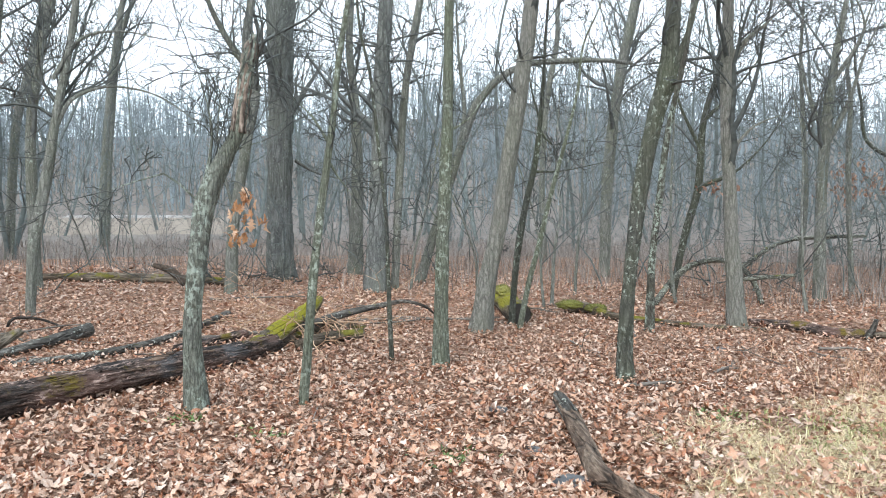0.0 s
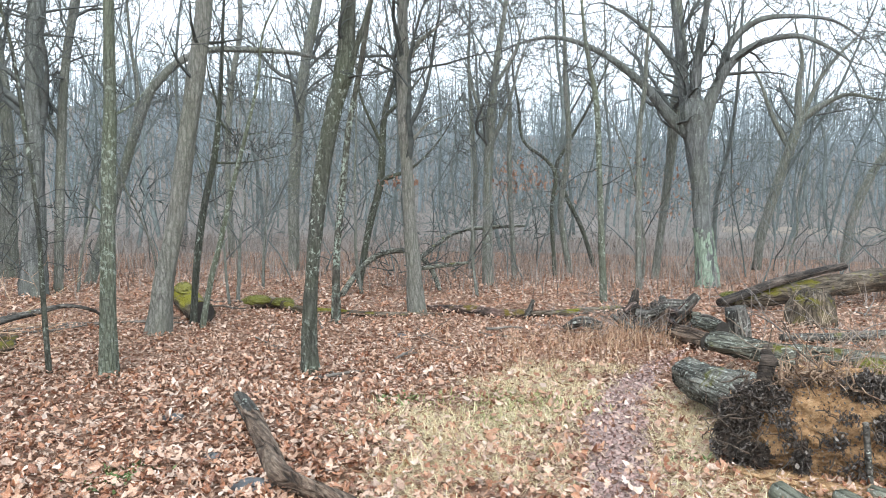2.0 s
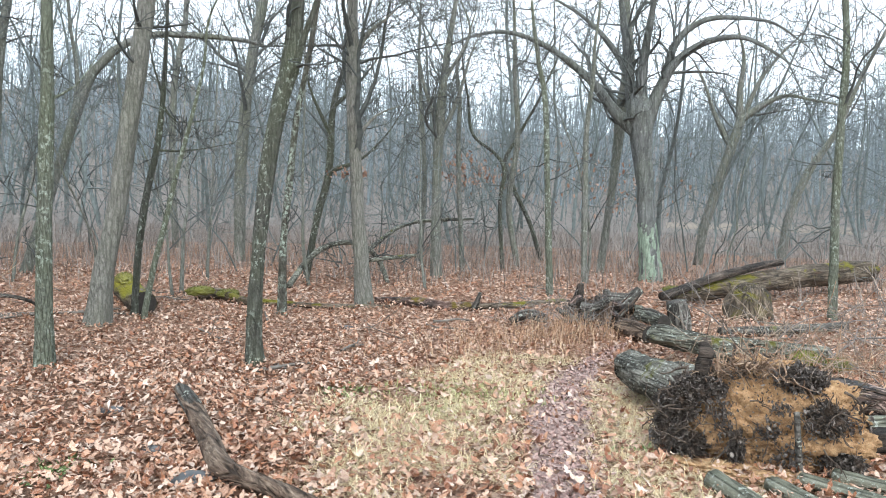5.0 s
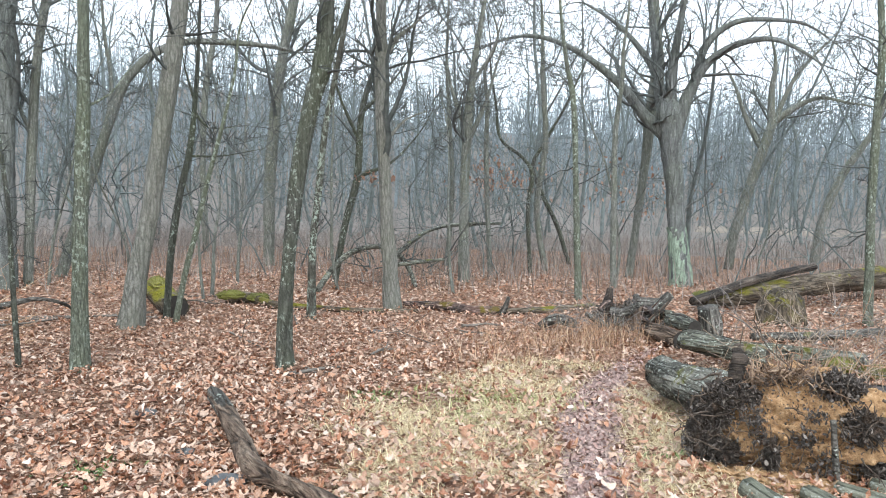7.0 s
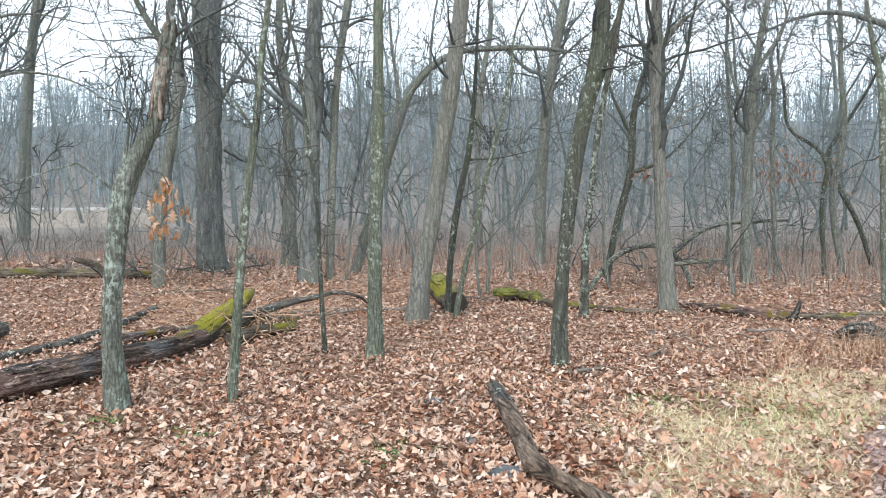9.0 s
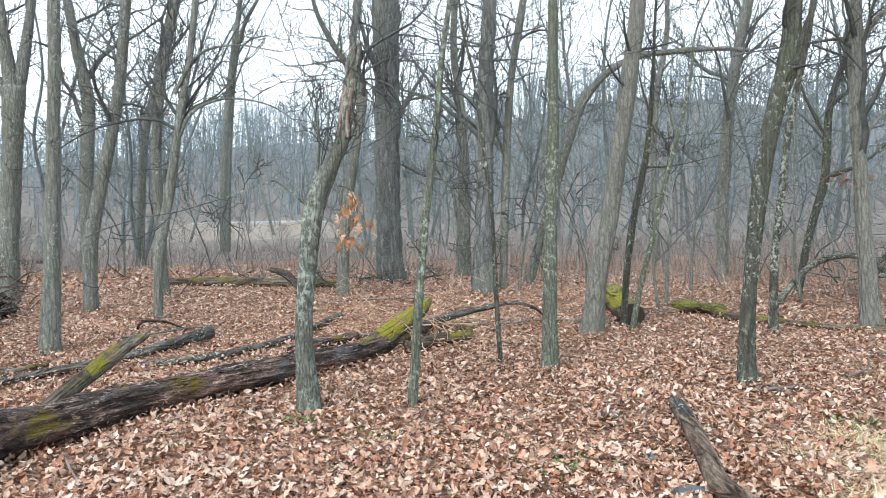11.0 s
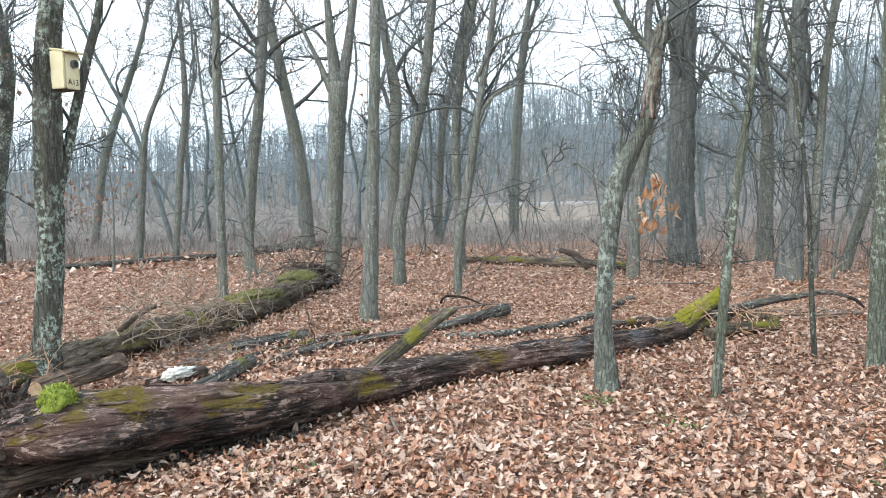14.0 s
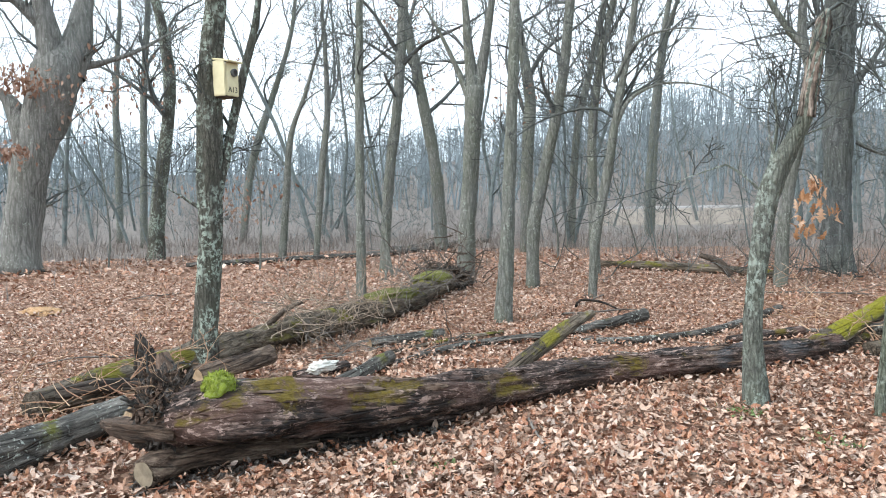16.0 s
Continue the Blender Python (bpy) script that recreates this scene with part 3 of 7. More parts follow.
BOUGHS['E'] = [[(1.94, 7.06, 2.65, 0.053), (2.01, 7.04, 2.94, 0.045), (2.1, 7.02, 3.2, 0.038), (2.17, 7.01, 3.51, 0.03)]]
BOLES['E2'] = [(2.56, 9.96, 0.0, 0.075), (2.57, 9.96, 0.88, 0.052), (2.63, 9.94, 1.6, 0.052), (2.72, 9.92, 2.52, 0.045), (2.87, 9.88, 3.35, 0.041), (2.99, 9.85, 4.16, 0.038)]
BOLES['G'] = [(3.85, 10.35, 0.0, 0.145), (3.76, 10.38, 0.84, 0.116), (3.69, 10.41, 1.96, 0.1), (3.63, 10.43, 3.07, 0.097), (3.62, 10.44, 4.17, 0.082), (3.62, 10.44, 5.03, 0.075)]
BOUGHS['G'] = [[(3.69, 10.41, 3.58, 0.057), (3.85, 10.35, 3.82, 0.045), (4.04, 10.28, 3.98, 0.033), (4.19, 10.22, 4.14, 0.025)], [(3.73, 10.39, 2.41, 0.032), (3.96, 10.31, 2.69, 0.024), (4.24, 10.21, 2.82, 0.016)]]
BOLES['OAK1'] = [(-3.67, 16.66, 0.0, 0.386), (-3.72, 16.65, 1.33, 0.298), (-3.69, 16.65, 3.17, 0.299), (-3.68, 16.65, 4.63, 0.315), (-3.68, 16.65, 6.21, 0.334), (-3.65, 16.66, 8.0, 0.305)]
BOUGHS['OAK1'] = [[(-3.39, 16.72, 2.56, 0.056), (-2.97, 16.81, 2.31, 0.037), (-2.44, 16.93, 2.18, 0.025)]]
BOLES['K'] = [(-1.42, 14.35, 0.0, 0.264), (-1.38, 14.36, 1.36, 0.189), (-1.35, 14.36, 2.9, 0.163), (-1.31, 14.36, 4.21, 0.16), (-1.23, 14.37, 5.41, 0.141), (-1.17, 14.38, 6.6, 0.122)]
BOLES['K2'] = [(-2.26, 17.97, 0.0, 0.212), (-2.2, 17.98, 2.21, 0.152), (-2.26, 17.97, 3.88, 0.119), (-2.39, 17.95, 5.17, 0.094), (-2.35, 17.96, 6.43, 0.082)]
BOLES['J'] = [(-1.08, 14.62, 0.0, 0.086), (-0.99, 14.63, 2.39, 0.085), (-0.88, 14.64, 3.93, 0.081), (-0.63, 14.66, 5.44, 0.077), (-0.44, 14.67, 6.43, 0.062)]
BOUGHS['J'] = [[(-0.96, 14.63, 2.39, 0.043), (-1.33, 14.6, 3.43, 0.032), (-1.63, 14.58, 4.27, 0.022)]]
BOLES['S2'] = [(-0.69, 16.32, 0.0, 0.119), (-0.29, 16.34, 1.33, 0.107), (0.35, 16.37, 3.41, 0.102), (0.66, 16.38, 3.96, 0.096), (1.03, 16.39, 4.33, 0.085), (1.59, 16.42, 4.59, 0.073), (2.36, 16.45, 4.66, 0.068), (3.15, 16.48, 4.68, 0.056), (3.75, 16.51, 4.63, 0.044)]
BOUGHS['S2'] = [[(0.08, 16.35, 2.57, 0.071), (0.24, 16.36, 3.58, 0.072), (0.12, 16.35, 4.7, 0.061), (0.06, 16.35, 5.82, 0.049)]]
BOLES['L1'] = [(-5.86, 8.2, 0.0, 0.133), (-5.8, 8.24, 1.13, 0.102), (-5.76, 8.27, 2.16, 0.092), (-5.72, 8.3, 3.19, 0.078), (-5.69, 8.32, 4.22, 0.072), (-5.67, 8.34, 5.03, 0.062)]
BOLES['L2'] = [(-7.63, 11.71, 0.0, 0.143), (-7.59, 11.74, 1.12, 0.132), (-7.37, 11.88, 2.39, 0.112), (-7.15, 12.02, 3.66, 0.103), (-7.01, 12.11, 5.31, 0.095), (-6.92, 12.18, 6.47, 0.081)]
BOLES['L3'] = [(-6.04, 10.96, 0.0, 0.073), (-5.98, 11.0, 0.98, 0.091), (-5.81, 11.09, 2.05, 0.082), (-5.7, 11.15, 2.85, 0.069), (-5.53, 11.25, 3.91, 0.06), (-5.4, 11.32, 4.97, 0.052)]
BOUGHS['L3'] = [[(-5.72, 11.14, 2.65, 0.041), (-5.54, 11.24, 3.07, 0.037), (-5.23, 11.41, 3.27, 0.032), (-4.91, 11.58, 3.31, 0.028), (-4.48, 11.82, 3.2, 0.023), (-4.04, 12.06, 2.87, 0.019)], [(-5.73, 11.13, 3.37, 0.041), (-5.41, 11.3, 3.96, 0.037), (-4.95, 11.56, 4.13, 0.028), (-4.47, 11.82, 4.08, 0.019)]]
BOLES['L3b'] = [(-7.63, 14.13, 0.0, 0.117), (-7.68, 14.11, 1.38, 0.111), (-7.67, 14.11, 3.08, 0.1), (-7.49, 14.21, 4.55, 0.089), (-7.22, 14.35, 5.9, 0.079)]
BOLES['L4'] = [(-9.47, 12.15, 0.0, 0.214), (-9.4, 12.2, 1.41, 0.179), (-9.33, 12.25, 2.66, 0.179), (-9.27, 12.3, 3.8, 0.215)]
BOUGHS['L4'] = [[(-9.29, 12.29, 3.69, 0.169), (-9.36, 12.23, 4.51, 0.137), (-9.4, 12.2, 5.32, 0.115), (-9.45, 12.17, 6.13, 0.093)], [(-9.24, 12.33, 3.7, 0.147), (-9.09, 12.44, 4.64, 0.126), (-8.98, 12.53, 5.58, 0.11), (-8.91, 12.59, 6.2, 0.088)], [(-9.34, 12.25, 3.49, 0.101), (-9.56, 12.08, 4.19, 0.074), (-9.81, 11.89, 4.88, 0.057), (-10.02, 11.72, 5.35, 0.04)]]
BOLES['L5'] = [(-15.42, 18.79, 0.0, 0.239), (-15.53, 18.7, 2.44, 0.221), (-15.8, 18.48, 4.52, 0.205), (-16.08, 18.25, 6.39, 0.189), (-16.26, 18.1, 7.62, 0.173), (-16.48, 17.92, 9.29, 0.149)]
BOLES['L6'] = [(-12.05, 12.54, 0.0, 0.127), (-11.94, 12.65, 1.97, 0.126), (-11.78, 12.8, 3.66, 0.127), (-11.68, 12.9, 5.23, 0.129), (-11.61, 12.97, 7.02, 0.106)]
BOLES['L7'] = [(-9.17, 8.93, 0.0, 0.094), (-9.15, 8.94, 1.47, 0.084), (-9.14, 8.96, 3.08, 0.075), (-9.11, 8.99, 4.67, 0.067), (-9.08, 9.02, 5.62, 0.058)]
BOLES['L8'] = [(-12.68, 19.36, 0.0, 0.203), (-12.64, 19.39, 2.42, 0.202), (-12.54, 19.45, 4.5, 0.204), (-12.74, 19.33, 6.07, 0.154), (-12.93, 19.2, 7.63, 0.131)]
BOLES['L9'] = [(-12.59, 21.83, 0.0, 0.147), (-12.39, 21.95, 3.56, 0.138), (-11.99, 22.18, 5.69, 0.13), (-11.5, 22.46, 8.36, 0.114)]
BOLES['L10'] = [(-12.84, 28.67, 0.0, 0.114), (-12.64, 28.75, 4.51, 0.115), (-12.24, 28.93, 8.1, 0.093), (-11.4, 29.31, 10.12, 0.071)]
BOLES['N'] = [(-6.61, 4.19, 0.0, 0.149), (-6.58, 4.24, 0.47, 0.114), (-6.54, 4.29, 1.23, 0.113), (-6.53, 4.31, 2.04, 0.118), (-6.51, 4.33, 2.73, 0.114), (-6.47, 4.4, 3.52, 0.096), (-6.43, 4.45, 4.2, 0.083)]
BOUGHS['N'] = [[(-6.5, 4.36, 1.66, 0.056), (-6.45, 4.42, 1.98, 0.059), (-6.41, 4.5, 2.36, 0.062), (-6.34, 4.6, 2.84, 0.063), (-6.27, 4.7, 3.27, 0.061), (-6.23, 4.77, 3.7, 0.056), (-6.19, 4.82, 4.13, 0.048)], [(-6.59, 4.21, 1.57, 0.023), (-6.69, 4.07, 1.69, 0.014), (-6.79, 3.92, 1.8, 0.008)]]
BOLES['BO'] = [(-20.11, 8.09, 0.0, 0.662), (-20.06, 8.23, 1.14, 0.519), (-19.95, 8.51, 2.79, 0.535), (-19.8, 8.87, 4.04, 0.665), (-19.67, 9.18, 5.16, 0.638)]
BOUGHS['BO'] = [[(-19.64, 9.25, 4.89, 0.462), (-19.51, 9.55, 5.75, 0.401), (-19.43, 9.76, 6.74, 0.324), (-19.34, 9.97, 8.01, 0.247)], [(-19.71, 9.07, 4.88, 0.398), (-19.76, 8.94, 5.83, 0.32), (-19.81, 8.83, 6.63, 0.291), (-19.85, 8.74, 7.7, 0.229)], [(-19.97, 8.43, 3.2, 0.315), (-20.07, 8.19, 4.01, 0.237), (-20.18, 7.93, 4.34, 0.19), (-20.35, 7.51, 4.64, 0.127)], [(-19.76, 8.94, 5.9, 0.208), (-19.89, 8.62, 6.27, 0.177), (-20.05, 8.24, 6.57, 0.145), (-20.26, 7.72, 6.9, 0.113)], [(-19.57, 9.41, 5.04, 0.143), (-19.31, 10.04, 5.2, 0.08), (-19.0, 10.79, 5.54, 0.072), (-18.73, 11.45, 5.97, 0.057), (-18.46, 12.13, 6.42, 0.041)], [(-19.95, 8.47, 1.55, 0.126), (-19.87, 8.68, 1.61, 0.094), (-19.8, 8.85, 1.65, 0.047)]]
BOLES['M1'] = [(-20.79, 12.16, 0.0, 0.315), (-20.69, 12.33, 1.96, 0.227), (-20.54, 12.59, 3.92, 0.211), (-20.49, 12.67, 5.38, 0.195), (-20.57, 12.52, 6.81, 0.161), (-20.74, 12.25, 8.37, 0.127)]
BOLES['M6'] = [(-26.53, 15.13, 0.0, 0.156), (-26.47, 15.23, 2.89, 0.144), (-26.41, 15.34, 5.95, 0.134), (-26.29, 15.55, 8.59, 0.114)]
BOLES['M7'] = [(-31.56, 16.96, 0.0, 0.169), (-31.53, 17.02, 3.11, 0.169), (-31.54, 17.01, 5.49, 0.157), (-31.46, 17.15, 7.84, 0.119)]
BOLES['M8'] = [(-17.2, 13.89, 0.0, 0.129), (-17.08, 14.04, 2.04, 0.112), (-16.98, 14.15, 3.44, 0.089), (-16.72, 14.47, 4.53, 0.065)]
BOLES['M9'] = [(-12.77, 28.07, 0.0, 0.135), (-12.68, 28.11, 2.6, 0.146), (-12.39, 28.24, 6.21, 0.136), (-12.02, 28.41, 8.91, 0.116)]
BOLES['M10'] = [(-16.29, 14.33, 0.0, 0.095), (-16.14, 14.5, 2.48, 0.11), (-16.01, 14.64, 4.02, 0.095), (-16.02, 14.62, 5.84, 0.064)]
BOLES['M11'] = [(-25.97, 19.1, 0.0, 0.164), (-25.71, 19.44, 2.94, 0.188), (-25.34, 19.94, 4.96, 0.165), (-24.91, 20.52, 7.0, 0.119)]
BOLES['OAK2'] = [(10.34, 11.95, 0.0, 0.252), (10.23, 12.04, 1.17, 0.183), (10.14, 12.11, 2.36, 0.206), (10.06, 12.18, 3.28, 0.298)]
BOUGHS['OAK2'] = [[(10.04, 12.21, 2.9, 0.172), (9.72, 12.48, 3.29, 0.138), (9.34, 12.81, 3.9, 0.116), (8.87, 13.22, 4.41, 0.093), (8.4, 13.62, 4.73, 0.082), (8.01, 13.96, 4.84, 0.065), (7.57, 14.34, 4.75, 0.048), (7.21, 14.65, 4.54, 0.03)], [(9.97, 12.27, 3.45, 0.115), (9.86, 12.36, 4.1, 0.098), (9.52, 12.66, 4.76, 0.082), (9.18, 12.95, 5.21, 0.071), (8.85, 13.24, 5.51, 0.053)], [(10.07, 12.19, 3.28, 0.161), (10.11, 12.15, 4.3, 0.127), (10.19, 12.08, 5.04, 0.105), (10.27, 12.01, 5.88, 0.083)], [(10.17, 12.09, 3.06, 0.172), (10.36, 11.93, 3.76, 0.138), (10.6, 11.73, 4.28, 0.11), (11.0, 11.38, 4.59, 0.093), (11.44, 11.0, 4.63, 0.076), (11.81, 10.68, 4.38, 0.058), (12.04, 10.49, 4.16, 0.035)], [(10.38, 11.91, 3.76, 0.104), (10.55, 11.77, 4.6, 0.093), (10.92, 11.45, 4.99, 0.076), (11.43, 11.01, 5.01, 0.064), (11.87, 10.63, 4.88, 0.047), (12.31, 10.25, 4.45, 0.029)], [(9.96, 12.28, 3.45, 0.138), (9.85, 12.37, 4.53, 0.116), (9.74, 12.47, 5.5, 0.094), (9.64, 12.55, 6.25, 0.072)], [(10.3, 11.99, 1.28, 0.057), (10.34, 11.95, 1.5, 0.046), (10.56, 11.76, 1.7, 0.029)]]
BOLES['OAK2s'] = [(10.47, 13.8, 0.0, 0.094), (10.6, 13.7, 1.47, 0.094), (10.69, 13.64, 2.55, 0.107), (10.75, 13.59, 3.51, 0.151), (10.84, 13.52, 4.45, 0.14), (10.74, 13.6, 5.87, 0.103)]
BOLES['R1'] = [(7.12, 10.65, 0.0, 0.065), (7.05, 10.7, 1.66, 0.055), (6.98, 10.74, 3.1, 0.051), (6.87, 10.82, 3.81, 0.037)]
BOLES['R2'] = [(8.79, 12.03, 0.0, 0.065), (8.76, 12.05, 1.68, 0.065), (8.75, 12.06, 2.83, 0.054), (8.82, 12.01, 3.76, 0.043)]
BOLES['R3'] = [(6.44, 13.58, 0.0, 0.131), (6.42, 13.59, 1.85, 0.103), (6.47, 13.56, 3.35, 0.098), (6.53, 13.53, 4.09, 0.077), (6.67, 13.47, 5.15, 0.05)]
BOUGHS['R3'] = [[(6.43, 13.59, 2.6, 0.065), (6.76, 13.43, 3.46, 0.049), (6.94, 13.35, 4.2, 0.039), (7.12, 13.26, 4.73, 0.022)], [(6.42, 13.59, 2.92, 0.06), (6.17, 13.71, 3.66, 0.044), (6.06, 13.76, 4.3, 0.028)], [(6.51, 13.55, 3.77, 0.055), (6.84, 13.39, 4.41, 0.039), (7.02, 13.31, 5.05, 0.028)]]
BOLES['R4'] = [(7.46, 14.46, 0.0, 0.059), (7.34, 14.52, 2.23, 0.059), (7.33, 14.52, 3.61, 0.047)]
BOLES['R5'] = [(8.63, 14.83, 0.0, 0.05), (8.55, 14.87, 1.42, 0.05), (8.62, 14.83, 2.16, 0.056), (8.43, 14.94, 2.52, 0.043), (8.0, 15.19, 2.94, 0.037), (7.9, 15.25, 3.73, 0.031)]
BOLES['R5b'] = [(10.78, 16.59, 0.0, 0.065), (10.49, 16.78, 0.98, 0.064), (10.17, 16.99, 1.75, 0.064), (9.95, 17.13, 2.46, 0.057), (10.2, 16.97, 3.09, 0.043), (10.59, 16.72, 3.93, 0.036)]
BOLES['R6'] = [(9.48, 7.28, 0.0, 0.074), (9.46, 7.3, 1.35, 0.064), (9.46, 7.3, 2.47, 0.06), (9.47, 7.28, 3.58, 0.052), (9.43, 7.34, 4.53, 0.044)]
BOLES['R7'] = [(14.11, 14.68, 0.0, 0.148), (14.19, 14.6, 0.95, 0.162), (14.36, 14.45, 1.78, 0.177), (14.58, 14.23, 2.87, 0.177), (14.75, 14.07, 3.67, 0.163)]
BOUGHS['R7'] = [[(14.71, 14.1, 3.47, 0.133), (14.69, 14.13, 4.34, 0.112), (14.73, 14.09, 5.0, 0.082), (14.6, 14.21, 5.8, 0.053)], [(14.75, 14.06, 3.6, 0.133), (15.1, 13.73, 3.93, 0.104), (15.44, 13.4, 4.11, 0.082), (15.87, 12.99, 3.97, 0.06), (16.38, 12.5, 3.82, 0.037)], [(14.6, 14.21, 2.87, 0.103), (14.3, 14.5, 3.68, 0.089), (14.09, 14.7, 4.5, 0.067), (13.89, 14.89, 5.05, 0.045)], [(14.67, 14.14, 3.27, 0.104), (14.99, 13.83, 4.46, 0.075), (15.32, 13.52, 5.1, 0.06), (15.65, 13.2, 5.59, 0.038)]]
BOLES['R8'] = [(16.44, 14.22, 0.0, 0.142), (16.54, 14.09, 1.26, 0.126), (16.8, 13.8, 2.38, 0.11), (17.17, 13.37, 3.34, 0.079)]
BOLES['S1'] = [(3.54, 17.93, 0.0, 0.146), (3.56, 17.93, 2.19, 0.146), (3.76, 17.89, 4.37, 0.134), (4.06, 17.84, 6.02, 0.123), (4.23, 17.8, 7.28, 0.097)]
BOLES['S4'] = [(4.02, 14.14, 0.0, 0.075), (4.21, 14.09, 1.06, 0.074), (4.42, 14.03, 2.01, 0.08), (4.48, 14.01, 3.16, 0.064), (4.72, 13.95, 4.1, 0.049)]
BOUGHS['S4'] = [[(4.42, 14.03, 1.99, 0.064), (5.0, 13.87, 2.24, 0.037), (5.5, 13.73, 2.78, 0.027), (5.8, 13.64, 3.31, 0.022)], [(4.45, 14.02, 2.64, 0.048), (4.08, 14.12, 3.45, 0.032), (3.98, 14.15, 4.07, 0.022)], [(4.48, 14.01, 3.16, 0.043), (4.98, 13.87, 3.7, 0.032), (5.43, 13.75, 4.34, 0.022)]]
BOLES['S5'] = [(9.33, 15.35, 0.0, 0.078), (9.13, 15.47, 1.42, 0.078), (9.26, 15.39, 2.95, 0.072), (9.18, 15.45, 4.22, 0.059)]
BOLES['S6'] = [(7.66, 17.17, 0.0, 0.068), (7.75, 17.13, 1.91, 0.068), (7.66, 17.17, 3.39, 0.055), (7.57, 17.21, 4.98, 0.041)]
BOLES['S9'] = [(4.49, 22.96, 0.0, 0.119), (4.52, 22.96, 2.71, 0.119), (4.74, 22.91, 4.93, 0.112), (5.15, 22.83, 7.08, 0.096)]
BOLES['S10'] = [(2.7, 22.58, 0.0, 0.116), (2.6, 22.6, 2.28, 0.099), (2.68, 22.59, 4.54, 0.1), (2.96, 22.55, 6.3, 0.085)]
BOLES['P'] = [(-4.01, 13.94, 0.0, 0.138), (-3.93, 13.96, 1.35, 0.116), (-3.7, 14.02, 2.82, 0.106), (-3.58, 14.06, 3.59, 0.107), (-3.7, 14.02, 4.11, 0.096), (-3.72, 14.02, 4.58, 0.081), (-3.64, 14.04, 5.19, 0.076), (-3.55, 14.07, 6.21, 0.061)]
BOUGHS['P'] = [[(-3.65, 14.04, 4.01, 0.08), (-3.9, 13.97, 4.32, 0.081), (-4.15, 13.9, 4.74, 0.076), (-4.35, 13.84, 5.21, 0.071), (-4.48, 13.81, 5.93, 0.061)], [(-3.91, 13.97, 1.35, 0.042), (-4.09, 13.92, 2.09, 0.037), (-4.21, 13.88, 2.82, 0.026), (-4.15, 13.9, 3.55, 0.021)]]


LOOKS = {
    "lichen": (M_LICHEN, "slender bare tree with grey bark and pale green lichen"),
    "green": (M_GREEN, "young bare tree with smooth bark under a green film"),
    "dark": (M_DARK, "bare tree with dark damp bark"),
    "pale": (M_PALE, "straight bare tree with pale grey-brown bark"),
    "oak": (M_OAK, "large old oak with deeply furrowed grey bark and bare limbs"),
    "grey": (M_GREY, "bare woodland tree with grey-green bark"),
}
KINDS = {"A": "lichen", "N": "lichen", "E": "dark", "E2": "lichen", "B": "green", "D": "green", "C": "dark", "F": "pale", "F2": "dark", "F3": "green",
         "G": "pale", "OAK1": "oak", "OAK2": "oak", "BO": "oak", "K": "oak", "R5": "dark", "R5b": "dark", "S4": "dark", "L3": "grey", "R6": "green",
         "R1": "green", "S2": "grey", "M1": "lichen"}
SPECIAL = {
    "A": "crooked lichened dead trunk with a splintered pale broken top",
    "N": "forked lichen-spotted trunk carrying a nest box",
    "F": "leaning tree with pale brown bark and a swollen foot",
    "BO": "huge old oak with a short thick bole and heavy spreading limbs",
    "OAK2": "broad spreading oak with long arching mossy limbs",
    "S2": "leaning tree whose long limb arches far over to the side",
    "C": "thin dark sapling standing in the leaves",
    "L4": "grey tree forking into three rising limbs",
}


